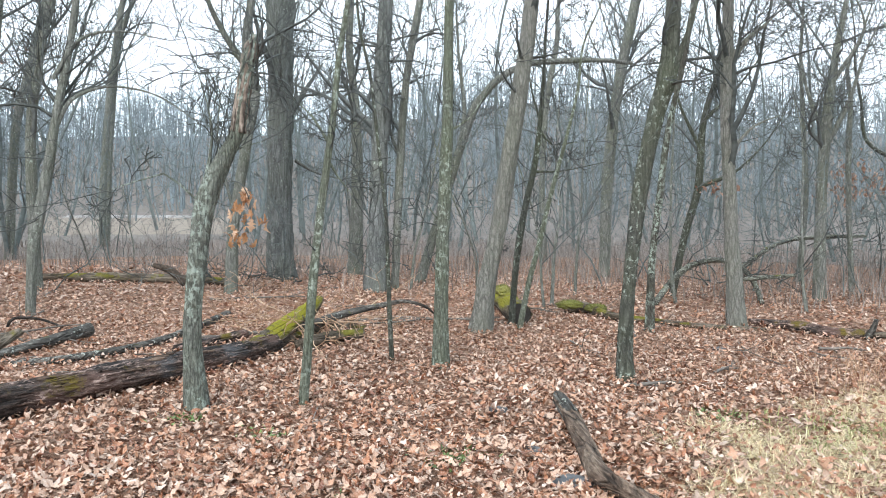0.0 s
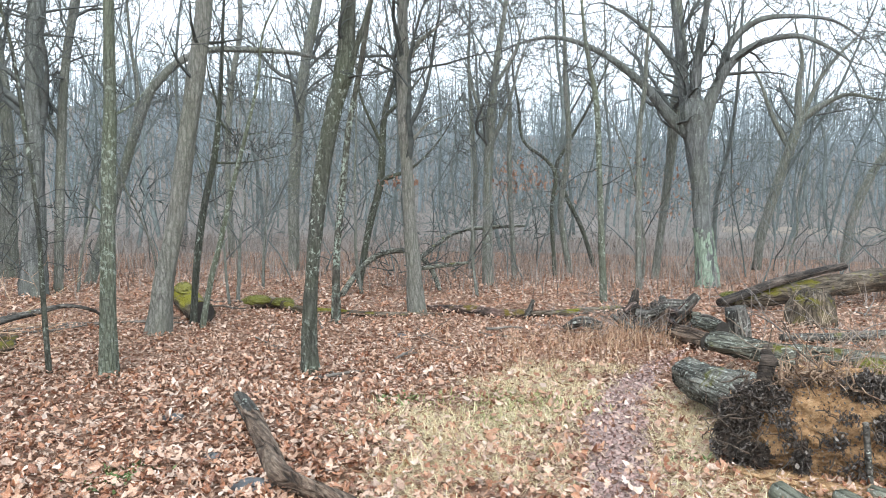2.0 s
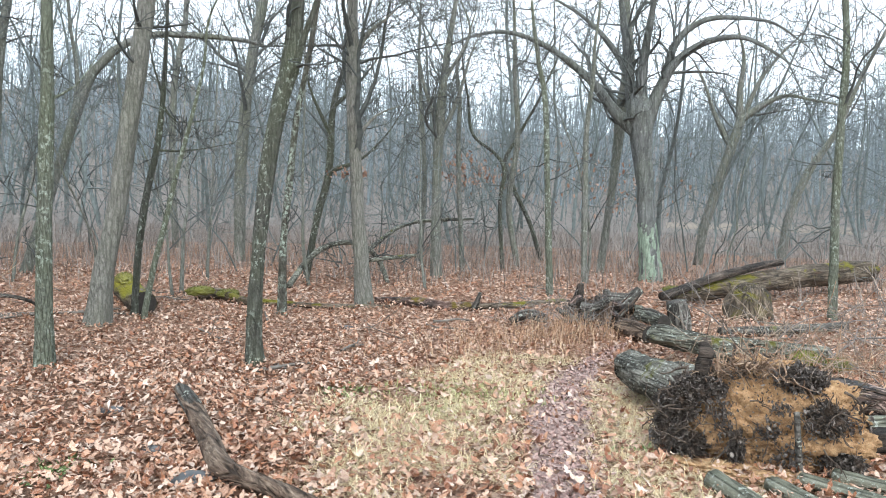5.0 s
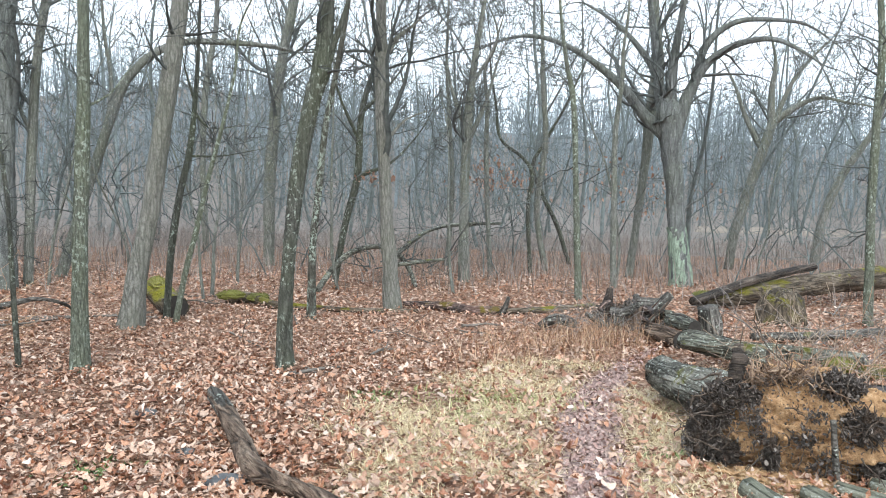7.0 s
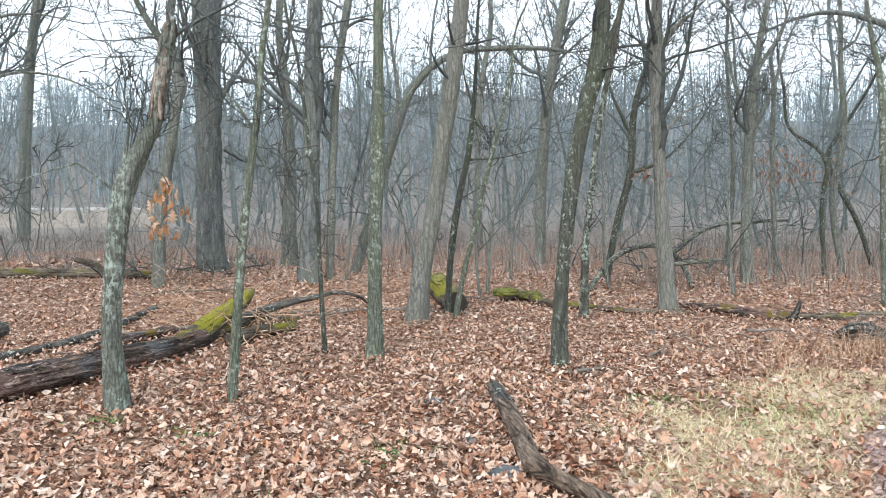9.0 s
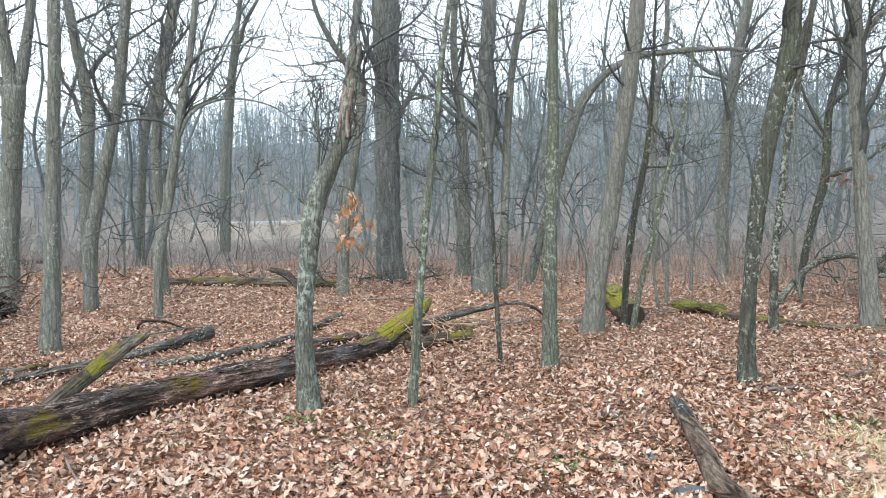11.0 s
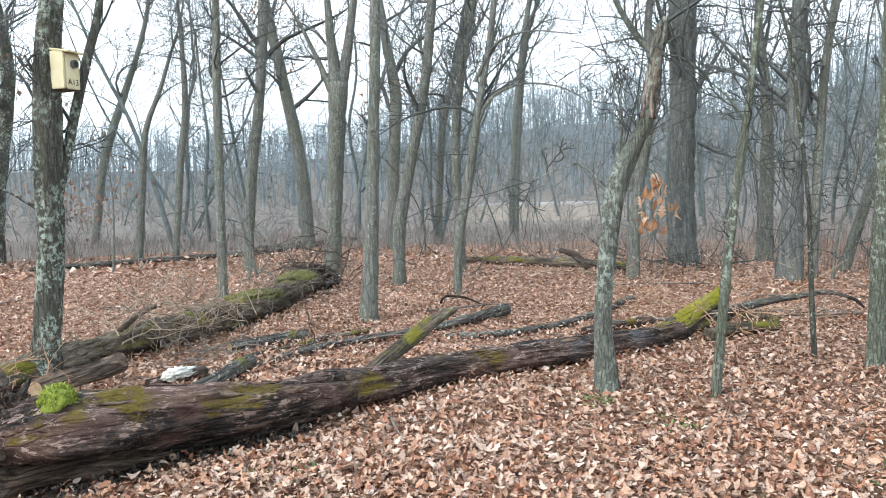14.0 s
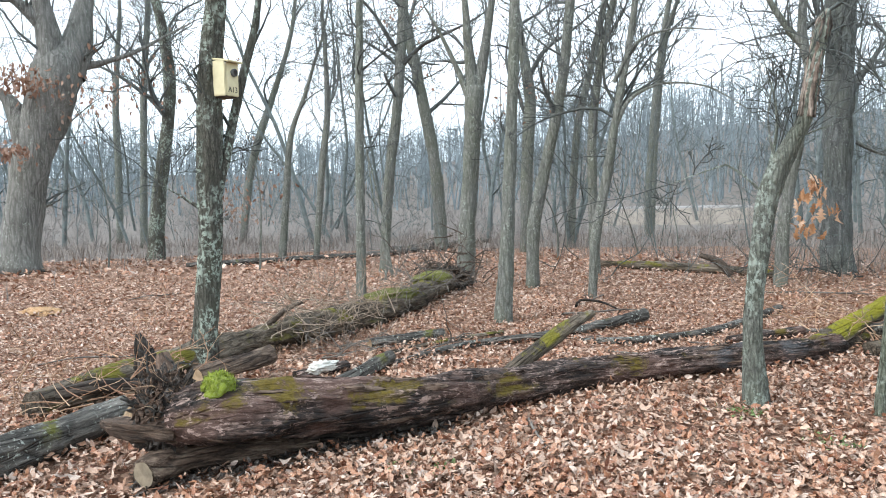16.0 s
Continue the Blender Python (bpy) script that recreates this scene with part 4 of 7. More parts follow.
def tree(key, seed):
    rng = np.random.default_rng(seed)
    pts = np.array(BOLES[key], float)
    look_of, label = LOOKS[KINDS.get(key, "grey")]
    base = np.array([pts[0, 0], pts[0, 1], float(hill(pts[0, 0], pts[0, 1])) - 0.02])
    away = math.hypot(base[0], base[1])
    top = thing("tree", base, SPECIAL.get(key, label), "tree", "woodland trees")
    look_of = {"BO": M_PALEOAK, "A": M_GREYLICHEN}.get(key, look_of)
    pts[0, 2] = base[2] - 0.05
    if key in ("OAK2", "BO"):
        pts = np.vstack([pts, [*(pts[-1, :3] + 0.35 * unit(pts[-1, :3] - pts[-2, :3])), pts[-1, 3] * 0.55], [*(pts[-1, :3] + 0.6 * unit(pts[-1, :3] - pts[-2, :3])), pts[-1, 3] * 0.2]])
    if key == "R7":
        pts[:, 3] *= 0.78
    r0, limbs = pts[0, 3], [np.array(x, float) for x in BOUGHS.get(key, [])]
    # the trunk runs on above, unless it ends in a fork
    end, lines = pts[-1], []
    forked = key in ("BO", "OAK2", "L4", "R7", "S2", "A")
    if not forked:
        way = unit(pts[-1, :3] - pts[-2, :3] + (0, 0, 0.4 * np.linalg.norm(pts[-1, :3] - pts[-2, :3])))
        rise = max(2.5, min(9.0, end[3] * 55))
        more = [[*(end[:3] + way * rise * f + rng.normal(0, 0.05 * rise * f, 3) * (1, 1, 0.2)), end[3] * (1 - 0.85 * f)] for f in (0.25, 0.5, 0.75, 1.0)]
        pts = np.vstack([pts, more])
    sides, step = (24, 0.05) if away < 11 else (16, 0.12) if away < 20 else (10, 0.3)
    pts[:, :3] -= base
    pts[:, 3] *= 1.0 if key == "N" else 0.87
    for line in limbs:
        line[:, 3] *= 0.9
    flare = 0.22 if key not in ("C", "B", "F3") else 0.12
    co, q, t = rough_tube(pts, sides, step, rng, 0.025, 0.03 if r0 < 0.2 else 0.05, flare, detail=0.10 if away < 20 else 0)
    link("trunk", mesh_np("trunk", co, q, t), look_of, top)
    if key == "A":
        bare = pts[5:].copy()
        bare[:, 3] *= (1.0, 1.05, 1.05, 0.9)[: len(bare)] if len(bare) == 4 else 1.04
        co, q, t = rough_tube(bare, 24, 0.02, rng, 0.05, 0.12, 0, True, 1.0, 0.3)
        link("broken_top", mesh_np("broken_top", co, q, t), M_BARE, top, "splintered top stripped to pale wood")
    if key == "OAK2":
        foot = pts[:2].copy()
        foot[:, 3] *= 1.03
        foot[1, 3] *= 0.98
        co, q, t = rough_tube(foot, 16, 0.06, rng, 0.025, 0.05, flare, False, 1.0, 0.12)
        co[:, 2] -= 0.02
        link("algae_patch", mesh_np("algae_patch", co, q), M_ALGAE, top, "mint-green algae on the foot")
    # limbs that show well
    for line in limbs:
        line[:, :3] -= base
        line[:, 3] *= np.linspace(1.25 if key == "BO" else 0.95, 0.5, len(line)) * (0.85 if key in ("R7", "S2") else 1.0)
        turn = rng.uniform(-0.35, 0.35)
        far_way = unit(np.array([base[0], base[1], 0.0]))
        run = np.r_[0, np.cumsum(np.linalg.norm(np.diff(line[:, :3], axis=0), axis=1))]
        line[:, :3] += far_way * (turn * run)[:, None] * 0.4
        co, q, t = rough_tube(line, 10, 0.12, rng, 0.03, 0.03, 0, False)
        link("limb", mesh_np("limb", co, q, t), look_of, top)
        grow(lines, line[-1, :3], line[-1, :3] - line[-2, :3], 1.0 + 12 * line[-1, 3], line[-1, 3], 0, rng, 0.12, 0.2, (4, 3), 0.003 + 0.00017 * away)
        for _ in range(int(2 + 2 * rng.random() + (2.4 if key in ("OAK2", "R7") else 1.5) * run[-1])):
            i = rng.integers(1, len(line))
            f = rng.random()
            at = line[i - 1] + (line[i] - line[i - 1]) * f
            d = unit(line[i, :3] - line[i - 1, :3]) * 0.6 + rng.normal(0, 0.55, 3) + (0, 0, 0.35)
            grow(lines, at[:3], d, rng.uniform(0.5, 1.4) * (0.35 + 3.2 * at[3] ** 0.6), min(at[3] * 0.45, 0.05), 1, rng, 0.3, 0.2, (0, 4, 3), 0.003 + 0.00017 * away)
    # side branches low on the trunk and the crown above
    hi = pts[-1, 2]
    thin = 0.0022 + 0.00019 * away

    def bole_at(z):
        i = int(np.clip(np.searchsorted(pts[:, 2], z), 1, len(pts) - 1))
        f = np.clip((z - pts[i - 1, 2]) / max(1e-3, pts[i, 2] - pts[i - 1, 2]), 0, 1)
        return pts[i - 1] + (pts[i] - pts[i - 1]) * f

    slim = key in ("B", "C", "F3", "R1", "R2", "R4", "R6", "L7")
    seen_top = 1.6 + 0.27 * away
    if not forked:
        # rising leaders that fork off the bole and make the crown
        for _ in range(0 if away < 8.5 else 1 if slim or away < 11 else int(rng.integers(4, 8))):
            at = bole_at(rng.uniform(0.45, 1.15) * seen_top if away > 11 else rng.uniform(0.8, 1.1) * seen_top)
            a = rng.uniform(0, 6.28)
            grow(lines, at[:3], (0.75 * math.cos(a), 0.75 * math.sin(a), 0.9), rng.uniform(0.22, 0.42) * max(6.0, seen_top) * (0.5 if slim else 1), at[3] * rng.uniform(0.4, 0.68), 0, rng, 0.28, 0.17, (6, 4, 3), thin)
        for _ in range(int(5 if away < 11 else 12)):
            at = bole_at(rng.uniform(0.6, 1.5) * seen_top)
            a = rng.uniform(0, 6.28)
            grow(lines, at[:3], (math.cos(a), math.sin(a), rng.uniform(0.1, 0.7)), rng.uniform(0.6, 1.5) * (0.5 if away < 11 else 1.0 + 0.02 * away), min(at[3] * 0.35, 0.03), 1, rng, 0.18, 0.2, (0, 4, 3), thin)
    # thin dead branches lower down
    for _ in range(0 if key == "A" else 2 if forked or key in ("F", "G", "OAK1", "D", "E") else 5 if away < 11 else 6):
        at = bole_at(rng.uniform(0.25, 0.8) * min(seen_top, hi))
        a = rng.uniform(0, 6.28)
        grow(lines, at[:3], (math.cos(a), math.sin(a), rng.uniform(-0.2, 0.5)), rng.uniform(0.3, 0.9) * (0.45 if away < 11 else 1.0), min(at[3] * 0.3, 0.014), 1, rng, 0.12, 0.24, (0, 3, 2), thin)
    if lines:
        co, q = tubes(lines, 3)
        # crowns past 13 m take the twig colour that includes haze
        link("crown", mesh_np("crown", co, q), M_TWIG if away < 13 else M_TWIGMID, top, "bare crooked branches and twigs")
    return top


for number, key in enumerate(BOLES):
    tree(key, 100 + number)


# ---- woods beyond, too many to count ----
def template(seed, height, twigs, raw=False):
    rng = np.random.default_rng(seed)
    lines, p, d, r = [], np.zeros(3), unit(np.array([rng.normal(0, 0.14), rng.normal(0, 0.14), 1.0])), height * 0.0066
    pts, k = [], 7
    for i in range(k):
        pts.append([*p, r * (1 - 0.85 * i / (k - 1))])
        d = unit(d + rng.normal(0, 0.17, 3) + (0, 0, 0.12))
        p = p + d * height / (k - 1)
    lines.append(pts)
    a = np.array(pts)
    for _ in range(rng.integers(8, 13)):
        f = rng.uniform(0.12, 0.95) * (k - 1)
        i = min(int(f), k - 2)
        at = a[i] + (a[i + 1] - a[i]) * (f - i)
        t = rng.uniform(0, 6.28)
        grow(lines, at[:3], (math.cos(t), math.sin(t), rng.uniform(0.2, 1.2)), height * rng.uniform(0.12, 0.30), at[3] * 0.55, 1, rng, 0.2, 0.22, (0, *twigs), 0.0075)
    return lines if raw else tubes(lines, 3)


def scatter(templates, places, rng, name, material):
    cos, quads, base = [], [], 0
    for x, y, s in places:
        co, q = templates[rng.integers(len(templates))]
        t = rng.uniform(0, 6.28)
        c, sn = math.cos(t), math.sin(t)
        w = np.stack([co[:, 0] * c - co[:, 1] * sn, co[:, 0] * sn + co[:, 1] * c, co[:, 2]], -1) * s
        cos.append(w + (x, y, float(hill(x, y)) - 0.05))
        quads.append(q + base)
        base += len(co)
    return link(name, mesh_np(name, np.vstack(cos), np.vstack(quads)), material)


rng = np.random.default_rng(7)
kinds = []
for i in range(9):
    lines = template(40 + i, 12.0, (4, 3), True)
    wood = thing("woodland_tree", (0, 0, -60), "tall bare grey tree standing in the wood behind the clearing", "tree", "trees of the middle wood")
    co, q = tubes([spline(lines[0], 0.6)], 9)
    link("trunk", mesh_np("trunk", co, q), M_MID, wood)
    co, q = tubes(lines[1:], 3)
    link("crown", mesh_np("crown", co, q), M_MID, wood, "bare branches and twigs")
    kinds.append(wood)
count = 0
while count < 128:
    r, az = 23 + 33 * rng.random() ** 0.8, rng.uniform(-72, 62)
    if (az < -38 and rng.random() < 0.2) or (-29 < az < -15 and rng.random() < 0.75) or (r < 27 and az < -30 and rng.random() < 0.7) or (12 < az < 27 and rng.random() < 0.3):
        continue
    x, y, s = r * math.sin(math.radians(az)), r * math.cos(math.radians(az)), rng.uniform(0.6, 1.25)
    m = pose(x, y, float(hill(x, y)) - 0.05, 0, 0, rng.uniform(0, 360)) @ Matrix.Scale(s, 4)
    if count < 9:
        kinds[count].matrix_basis = m
    else:
        first = kinds[rng.integers(9)]
        other = copy_thing(first, Matrix.Identity(4))
        other.matrix_basis = m
    count += 1
woods = [template(60 + i, 12.0, (4,)) for i in range(9)]
places = []
while len(places) < 240:
    r, az = 55 + 48 * rng.random(), rng.uniform(-80, 74)
    if (-29 < az < -15 and r < 75 and rng.random() < 0.7) or (az < -36 and rng.random() < 0.5):
        continue
    places.append((r * math.sin(math.radians(az)), r * math.cos(math.radians(az)), rng.uniform(0.45, 0.75) if az < -34 else rng.uniform(0.7, 1.3)))
while len(places) < 272:
    r, az = rng.uniform(14, 60), rng.uniform(80, 275)
    places.append((r * math.sin(math.radians(az)), r * math.cos(math.radians(az)), rng.uniform(0.7, 1.2)))
tagged(scatter(woods, places, rng, "far_woods", M_FAR), "grey bare woodland farther off, distance haze put into its bark colour", "woods", kind="stuff")


def simple_tree(seed, height):
    """A far tree: trunk and a fan of rising limbs."""
    r = np.random.default_rng(seed)
    top = np.array([r.normal(0, 0.6), r.normal(0, 0.6), height])
    lines = [[[0, 0, 0, 0.15], [*(top * 0.5 + r.normal(0, 0.5, 3)), 0.11], [*top, 0.04]]]
    for _ in range(6):
        f, t = r.uniform(0.2, 0.95), r.uniform(0, 6.28)
        p = top * f
        d = np.array([math.cos(t), math.sin(t), r.uniform(0.1, 1.3)]) * height * r.uniform(0.12, 0.26)
        lines.append([[*p, 0.08], [*(p + d * 0.5 + r.normal(0, 0.45, 3)), 0.065], [*(p + d + r.normal(0, 0.3, 3)), 0.04]])
    return tubes(lines, 3)


ridge_trees = [simple_tree(80 + i, 12.0) for i in range(10)]
places = []
while len(places) < 4000:
    r, az = 95 + 195 * rng.random() ** 0.8, rng.uniform(-85, 80)
    if -30 < az < -15 and r < 104:
        continue
    places.append((r * math.sin(math.radians(az)), r * math.cos(math.radians(az)), rng.uniform(0.65, 1.15) if az < -32 else rng.uniform(0.6, 1.5)))
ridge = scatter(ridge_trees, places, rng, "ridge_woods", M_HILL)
tagged(ridge, "grey bare woods covering the far ridge, haze put into their bark colour", "woods", kind="stuff")

# brush: shrubs of thin branching stems under the far trees
def shrub(seed):
    r = np.random.default_rng(seed)
    lines = []
    for _ in range(r.integers(4, 8)):
        t = r.uniform(0, 6.28)
        grow(lines, (r.normal(0, 0.12), r.normal(0, 0.12), 0), (math.cos(t) * 0.45, math.sin(t) * 0.45, 1), r.uniform(0.5, 1.3), 0.006, 1, r, 0.3, 0.14, (0, 3, 1), 0.004)
    return tubes(lines, 3)


shrubs = [shrub(300 + i) for i in range(8)]
places = []
while len(places) < 380:
    r, az = 14 + 52 * rng.random() ** 1.3, rng.uniform(-75, 70)
    x, y = r * math.sin(math.radians(az)), r * math.cos(math.radians(az))
    if (x < -9 and r < 23 and az > -68) or r < 19 or math.sin(0.31 * x + 1.0) * math.cos(0.27 * y) + rng.normal(0, 0.4) < -0.3:
        continue
    places.append((x, y, rng.uniform(0.6, 1.5)))
while len(places) < 500:
    r, az = rng.uniform(24.5, 50), rng.uniform(-74, -26)
    places.append((r * math.sin(math.radians(az)), r * math.cos(math.radians(az)), rng.uniform(0.6, 1.5)))
tagged(scatter(shrubs, places, rng, "brush", M_BRUSH), "reddish-brown thicket of thin shrub stems", "brush", kind="stuff")

# young trees and tall thin saplings between the trunks
def sapling(seed):
    r = np.random.default_rng(seed)
    lines = []
    h = r.uniform(2.2, 5.0)
    grow(lines, (0, 0, 0), (r.normal(0, 0.3), r.normal(0, 0.3), 1), h, 0.017, 0, r, 0.16, 0.2, (8, 3), 0.0045)
    return tubes(lines, 3)


young = [sapling(360 + i) for i in range(10)]
places = []
while len(places) < 330:
    r, az = 15.5 + 45 * rng.random() ** 1.2, rng.uniform(-72, 62)
    if (az < -28 and r < 23) or (-29 < az < -15 and 26 < r < 60 and rng.random() < 0.6):
        continue
    places.append((r * math.sin(math.radians(az)), r * math.cos(math.radians(az)), rng.uniform(0.6, 1.4)))
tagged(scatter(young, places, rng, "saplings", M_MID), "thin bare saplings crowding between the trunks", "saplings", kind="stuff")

# single young trees at the edge of the clearing
for k, (x, y) in enumerate(((-10.56, 10.98), (-11.41, 12.15), (-10.65, 17.74), (-9.4, 20.0), (-8.8, 21.3), (-2.25, 17.95), (0.51, 15.48), (2.25, 14.1), (-0.77, 14.56), (1.44, 11.95), (1.63, 12.57), (3.78, 13.03), (5.51, 12.0), (8.98, 12.24), (12.55, 12.2), (-19.2, 9.9), (-14.87, 11.31), (-11.15, 11.85))):
    r = np.random.default_rng(1300 + k)
    top = thing("young_tree", (x, y, float(hill(x, y)) - 0.03), "thin young tree with bare crooked twigs", "tree", "young trees")
    lines, h = [], r.uniform(3.2, 5.5)
    grow(lines, (0, 0, 0), (r.normal(0, 0.10), r.normal(0, 0.10), 1), h, r.uniform(0.022, 0.036), 0, r, 0.2, 0.09, (10, 4, 2), 0.004)
    co, q = tubes([spline(lines[0], 0.2)], 8)
    link("stem", mesh_np("stem", co, q), M_GREY, top)
    co, q = tubes(lines[1:], 3)
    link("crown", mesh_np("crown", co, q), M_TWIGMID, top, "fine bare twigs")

# pale meadow seen through the trunks, with a light track along its far side
def patch(name, r0, r1, a0, a1, material, label, category, lift=0.06):
    rr, aa = np.meshgrid(np.linspace(r0, r1, 14), np.radians(np.linspace(a0, a1, 20)), indexing="ij")
    x, y = rr * np.sin(aa), rr * np.cos(aa)
    i, j = np.meshgrid(np.arange(13), np.arange(19), indexing="ij")
    z = hill(x, y) + lift
    z[[0, -1], :] -= 0.3
    z[:, [0, -1]] -= 0.3
    co = np.stack([x, y, z], -1).reshape(-1, 3)
    q = np.stack([i * 20 + j, i * 20 + j + 1, (i + 1) * 20 + j + 1, (i + 1) * 20 + j], -1).reshape(-1, 4)
    return tagged(link(name, mesh_np(name, co, q), material), label, category, kind="structure")


M_MEADOW = plain("dry_meadow", (0.15, 0.125, 0.10), (0.29, 0.245, 0.20), 1.6, 0.95, 0.6)
M_TRACK = plain("pale_track", (0.22, 0.21, 0.20), (0.34, 0.33, 0.32), 0.5)
patch("meadow", 40, 92, -29, -15, M_MEADOW, "pale dry meadow beyond the woods", "meadow")
patch("meadow", 46, 60, 41, 54, M_MEADOW, "strip of pale dry meadow beyond the woods", "meadow")
patch("track", 86, 89, -27, -17, M_TRACK, "pale track along the far side of the meadow", "track", 0.25)


# ---- fallen logs ----
def log(name, rows, material, label, category="log", sides=20, step=0.06, lumps=0.05, ridges=0.04, flat=0.92, cut=None, seed=1, detail=0.10, strips=0):
    """A fallen log: its own x axis runs along it, so that the grain does; cut names the wood that its ends show."""
    rng = np.random.default_rng(seed)
    p = np.array(rows, float)
    way = unit(p[-1, :3] - p[0, :3])
    turn = Vector((1, 0, 0)).rotation_difference(Vector(way)).to_matrix().to_4x4()
    m = Matrix.Translation(p[0, :3]) @ turn
    inv = np.array(m.inverted())
    co, q, t = rough_tube(p, sides, step, rng, lumps, ridges, 0, True, flat, detail)
    co = co @ inv[:3, :3].T + inv[:3, 3]
    top = new(name)
    top.matrix_world = m
    top.empty_display_size = 0.2
    tagged(top, label, category)
    link("body", mesh_np("body", co, q, t), material, top)
    rings = (len(co) - 2) // sides
    grid = co[: rings * sides].reshape(rings, sides, 3)
    for _ in range(strips):
        h, w = rng.integers(3, max(4, min(rings - 2, int(0.5 / step)))), 2 if sides > 30 else 1
        i, j = rng.integers(0, max(1, rings - h)), rng.integers(0, sides)
        jj = (j + np.arange(w + 1)) % sides
        piece, axis = grid[i : i + h][:, jj], grid[i : i + h].mean(1)[:, None]
        lift = rng.uniform(1.03, 1.06) + rng.normal(0, 0.008, (h, w + 1, 1))
        lift[0], lift[-1] = lift[0] + rng.normal(0, 0.03), lift[-1] - 0.02
        outer = axis + (piece - axis) * lift
        inner = axis + (piece - axis) * (lift - 0.035)
        # a sliver: pointed at both ends, with a ragged rim
        slim = (np.sin(np.linspace(0.12, 3.0, h)) * rng.uniform(0.5, 1.0))[:, None, None]
        for face in (outer, inner):
            middle = face.mean(1)[:, None]
            face[:] = middle + (face - middle) * slim
        outer += rng.normal(0, 0.004, outer.shape)
        k = h * (w + 1)
        a, b = np.meshgrid(np.arange(h - 1), np.arange(w), indexing="ij")
        top_q = np.stack([a * (w + 1) + b, a * (w + 1) + b + 1, (a + 1) * (w + 1) + b + 1, (a + 1) * (w + 1) + b], -1).reshape(-1, 4)
        a = np.arange(h - 1) * (w + 1)
        rim_q = np.vstack([np.stack([a, a + w + 1, a + w + 1 + k, a + k], -1), np.stack([a + w, a + w + k, a + 2 * w + 1 + k, a + 2 * w + 1], -1)])
        link("bark_strip", mesh_np("bark_strip", np.vstack([outer.reshape(-1, 3), inner.reshape(-1, 3)]), np.vstack([top_q, rim_q])), M_STRIP if rng.random() < 0.3 else material, top)
    if cut:
        for end, a in ((p[-1], p[-2]), (p[0], p[1])):
            d = unit(end[:3] - a[:3])
            bm = bmesh.new()
            bmesh.ops.create_circle(bm, cap_ends=True, segments=20, radius=end[3] * 0.93)
            for v in bm.verts:
                v.co *= 1 + rng.normal(0, 0.03)
            ob = part("sawn_end", bm, cut, top, "weathered sawn end")
            ob.matrix_local = m.inverted() @ Matrix.Translation(end[:3] + d * 0.006) @ Vector((0, 0, 1)).rotation_difference(Vector(d)).to_matrix().to_4x4()
    return top


def limb_of(tree_log, name, rows, material, label, seed, flat=0.92, sides=18):
    """A limb that belongs to a fallen tree, in that tree's own frame."""
    ob = log(name, rows, material, label, seed=seed, flat=flat, sides=sides)
    body = ob.children[0]
    body.name = name
    body.parent = tree_log
    body.matrix_parent_inverse = Matrix.Identity(4)
    body.matrix_basis = tree_log.matrix_world.inverted() @ ob.matrix_world
    tagged(body, label)
    bpy.data.objects.remove(ob)
    return body


wet_log = log("fallen_tree", [(-4.30, 2.39, 0.357, 0.133), (-4.245, 2.485, 0.357, 0.176), (-4.075, 2.725, 0.347, 0.20), (-3.885, 3.31, 0.283, 0.188), (-3.63, 4.065, 0.21, 0.162), (-3.50, 4.85, 0.15, 0.145), (-3.32, 5.47, 0.135, 0.135),
    (-3.02, 6.12, 0.125, 0.135), (-2.62, 6.85, 0.12, 0.13), (-2.17, 7.59, 0.1, 0.12), (-1.92, 8.3, 0.09, 0.113)], M_LOG,
    "long dark wet fallen trunk with mossy patches, lying on the leaves", sides=48, step=0.035, seed=3, detail=0.22, strips=160)
limb_of(wet_log, "forked_limb", [(-2.05, 8.1, 0.09, 0.114), (-1.91, 8.87, 0.19, 0.113), (-1.77, 9.55, 0.31, 0.107), (-1.75, 10.2, 0.35, 0.061)], M_THICKMOSS,
    "raised forked limb thick with yellow-green moss", 4)
limb_of(wet_log, "low_limb", [(-1.98, 8.2, 0.07, 0.082), (-1.77, 9.18, 0.06, 0.076), (-1.42, 9.59, 0.06, 0.071), (-1.1, 9.78, 0.04, 0.051)], M_MOSSLOG, "low mossy limb", 5)
limb_of(wet_log, "broken_stub", [(-3.74, 5.0, 0.10, 0.07), (-3.64, 5.55, 0.33, 0.08), (-3.57, 5.92, 0.48, 0.071), (-3.51, 6.21, 0.55, 0.042)], M_MOSSLOG,
    "mossy broken stub", 6, 0.7)
old_log = log("decayed_tree", [(-6.17, 2.45, 0.1, 0.127), (-6.38, 3.08, 0.12, 0.145), (-6.63, 3.86, 0.12, 0.152), (-6.85, 4.78, 0.13, 0.159), (-6.97, 5.97, 0.15, 0.188),
    (-7.41, 7.83, 0.15, 0.189), (-8.57, 10.42, 0.16, 0.197)], M_MOSSLOG, "old decayed trunk with moss on top behind the wet trunk", sides=28, seed=7, detail=0.2, strips=40)
limb_of(old_log, "hooked_stub", [(-6.95, 5.2, 0.22, 0.05), (-6.85, 5.3, 0.36, 0.04), (-6.78, 5.42, 0.45, 0.03), (-6.72, 5.56, 0.50, 0.02)], M_ROOT, "dark hooked stub", 71)
log("cross_log", [(-4.98, 1.4, 0.12, 0.149), (-5.07, 1.78, 0.12, 0.147), (-5.25, 2.27, 0.12, 0.131), (-5.35, 2.72, 0.14, 0.115)], M_GREYLOG, "grey weathered log running up to the root mass", sides=24, seed=8)
log("cut_block", [(-5.65, 3.51, 0.20, 0.073), (-5.81, 4.38, 0.22, 0.09)], M_BROWNLOG, "short brown cut limb lying over the logs", seed=9, detail=0.2, cut=M_CUT)
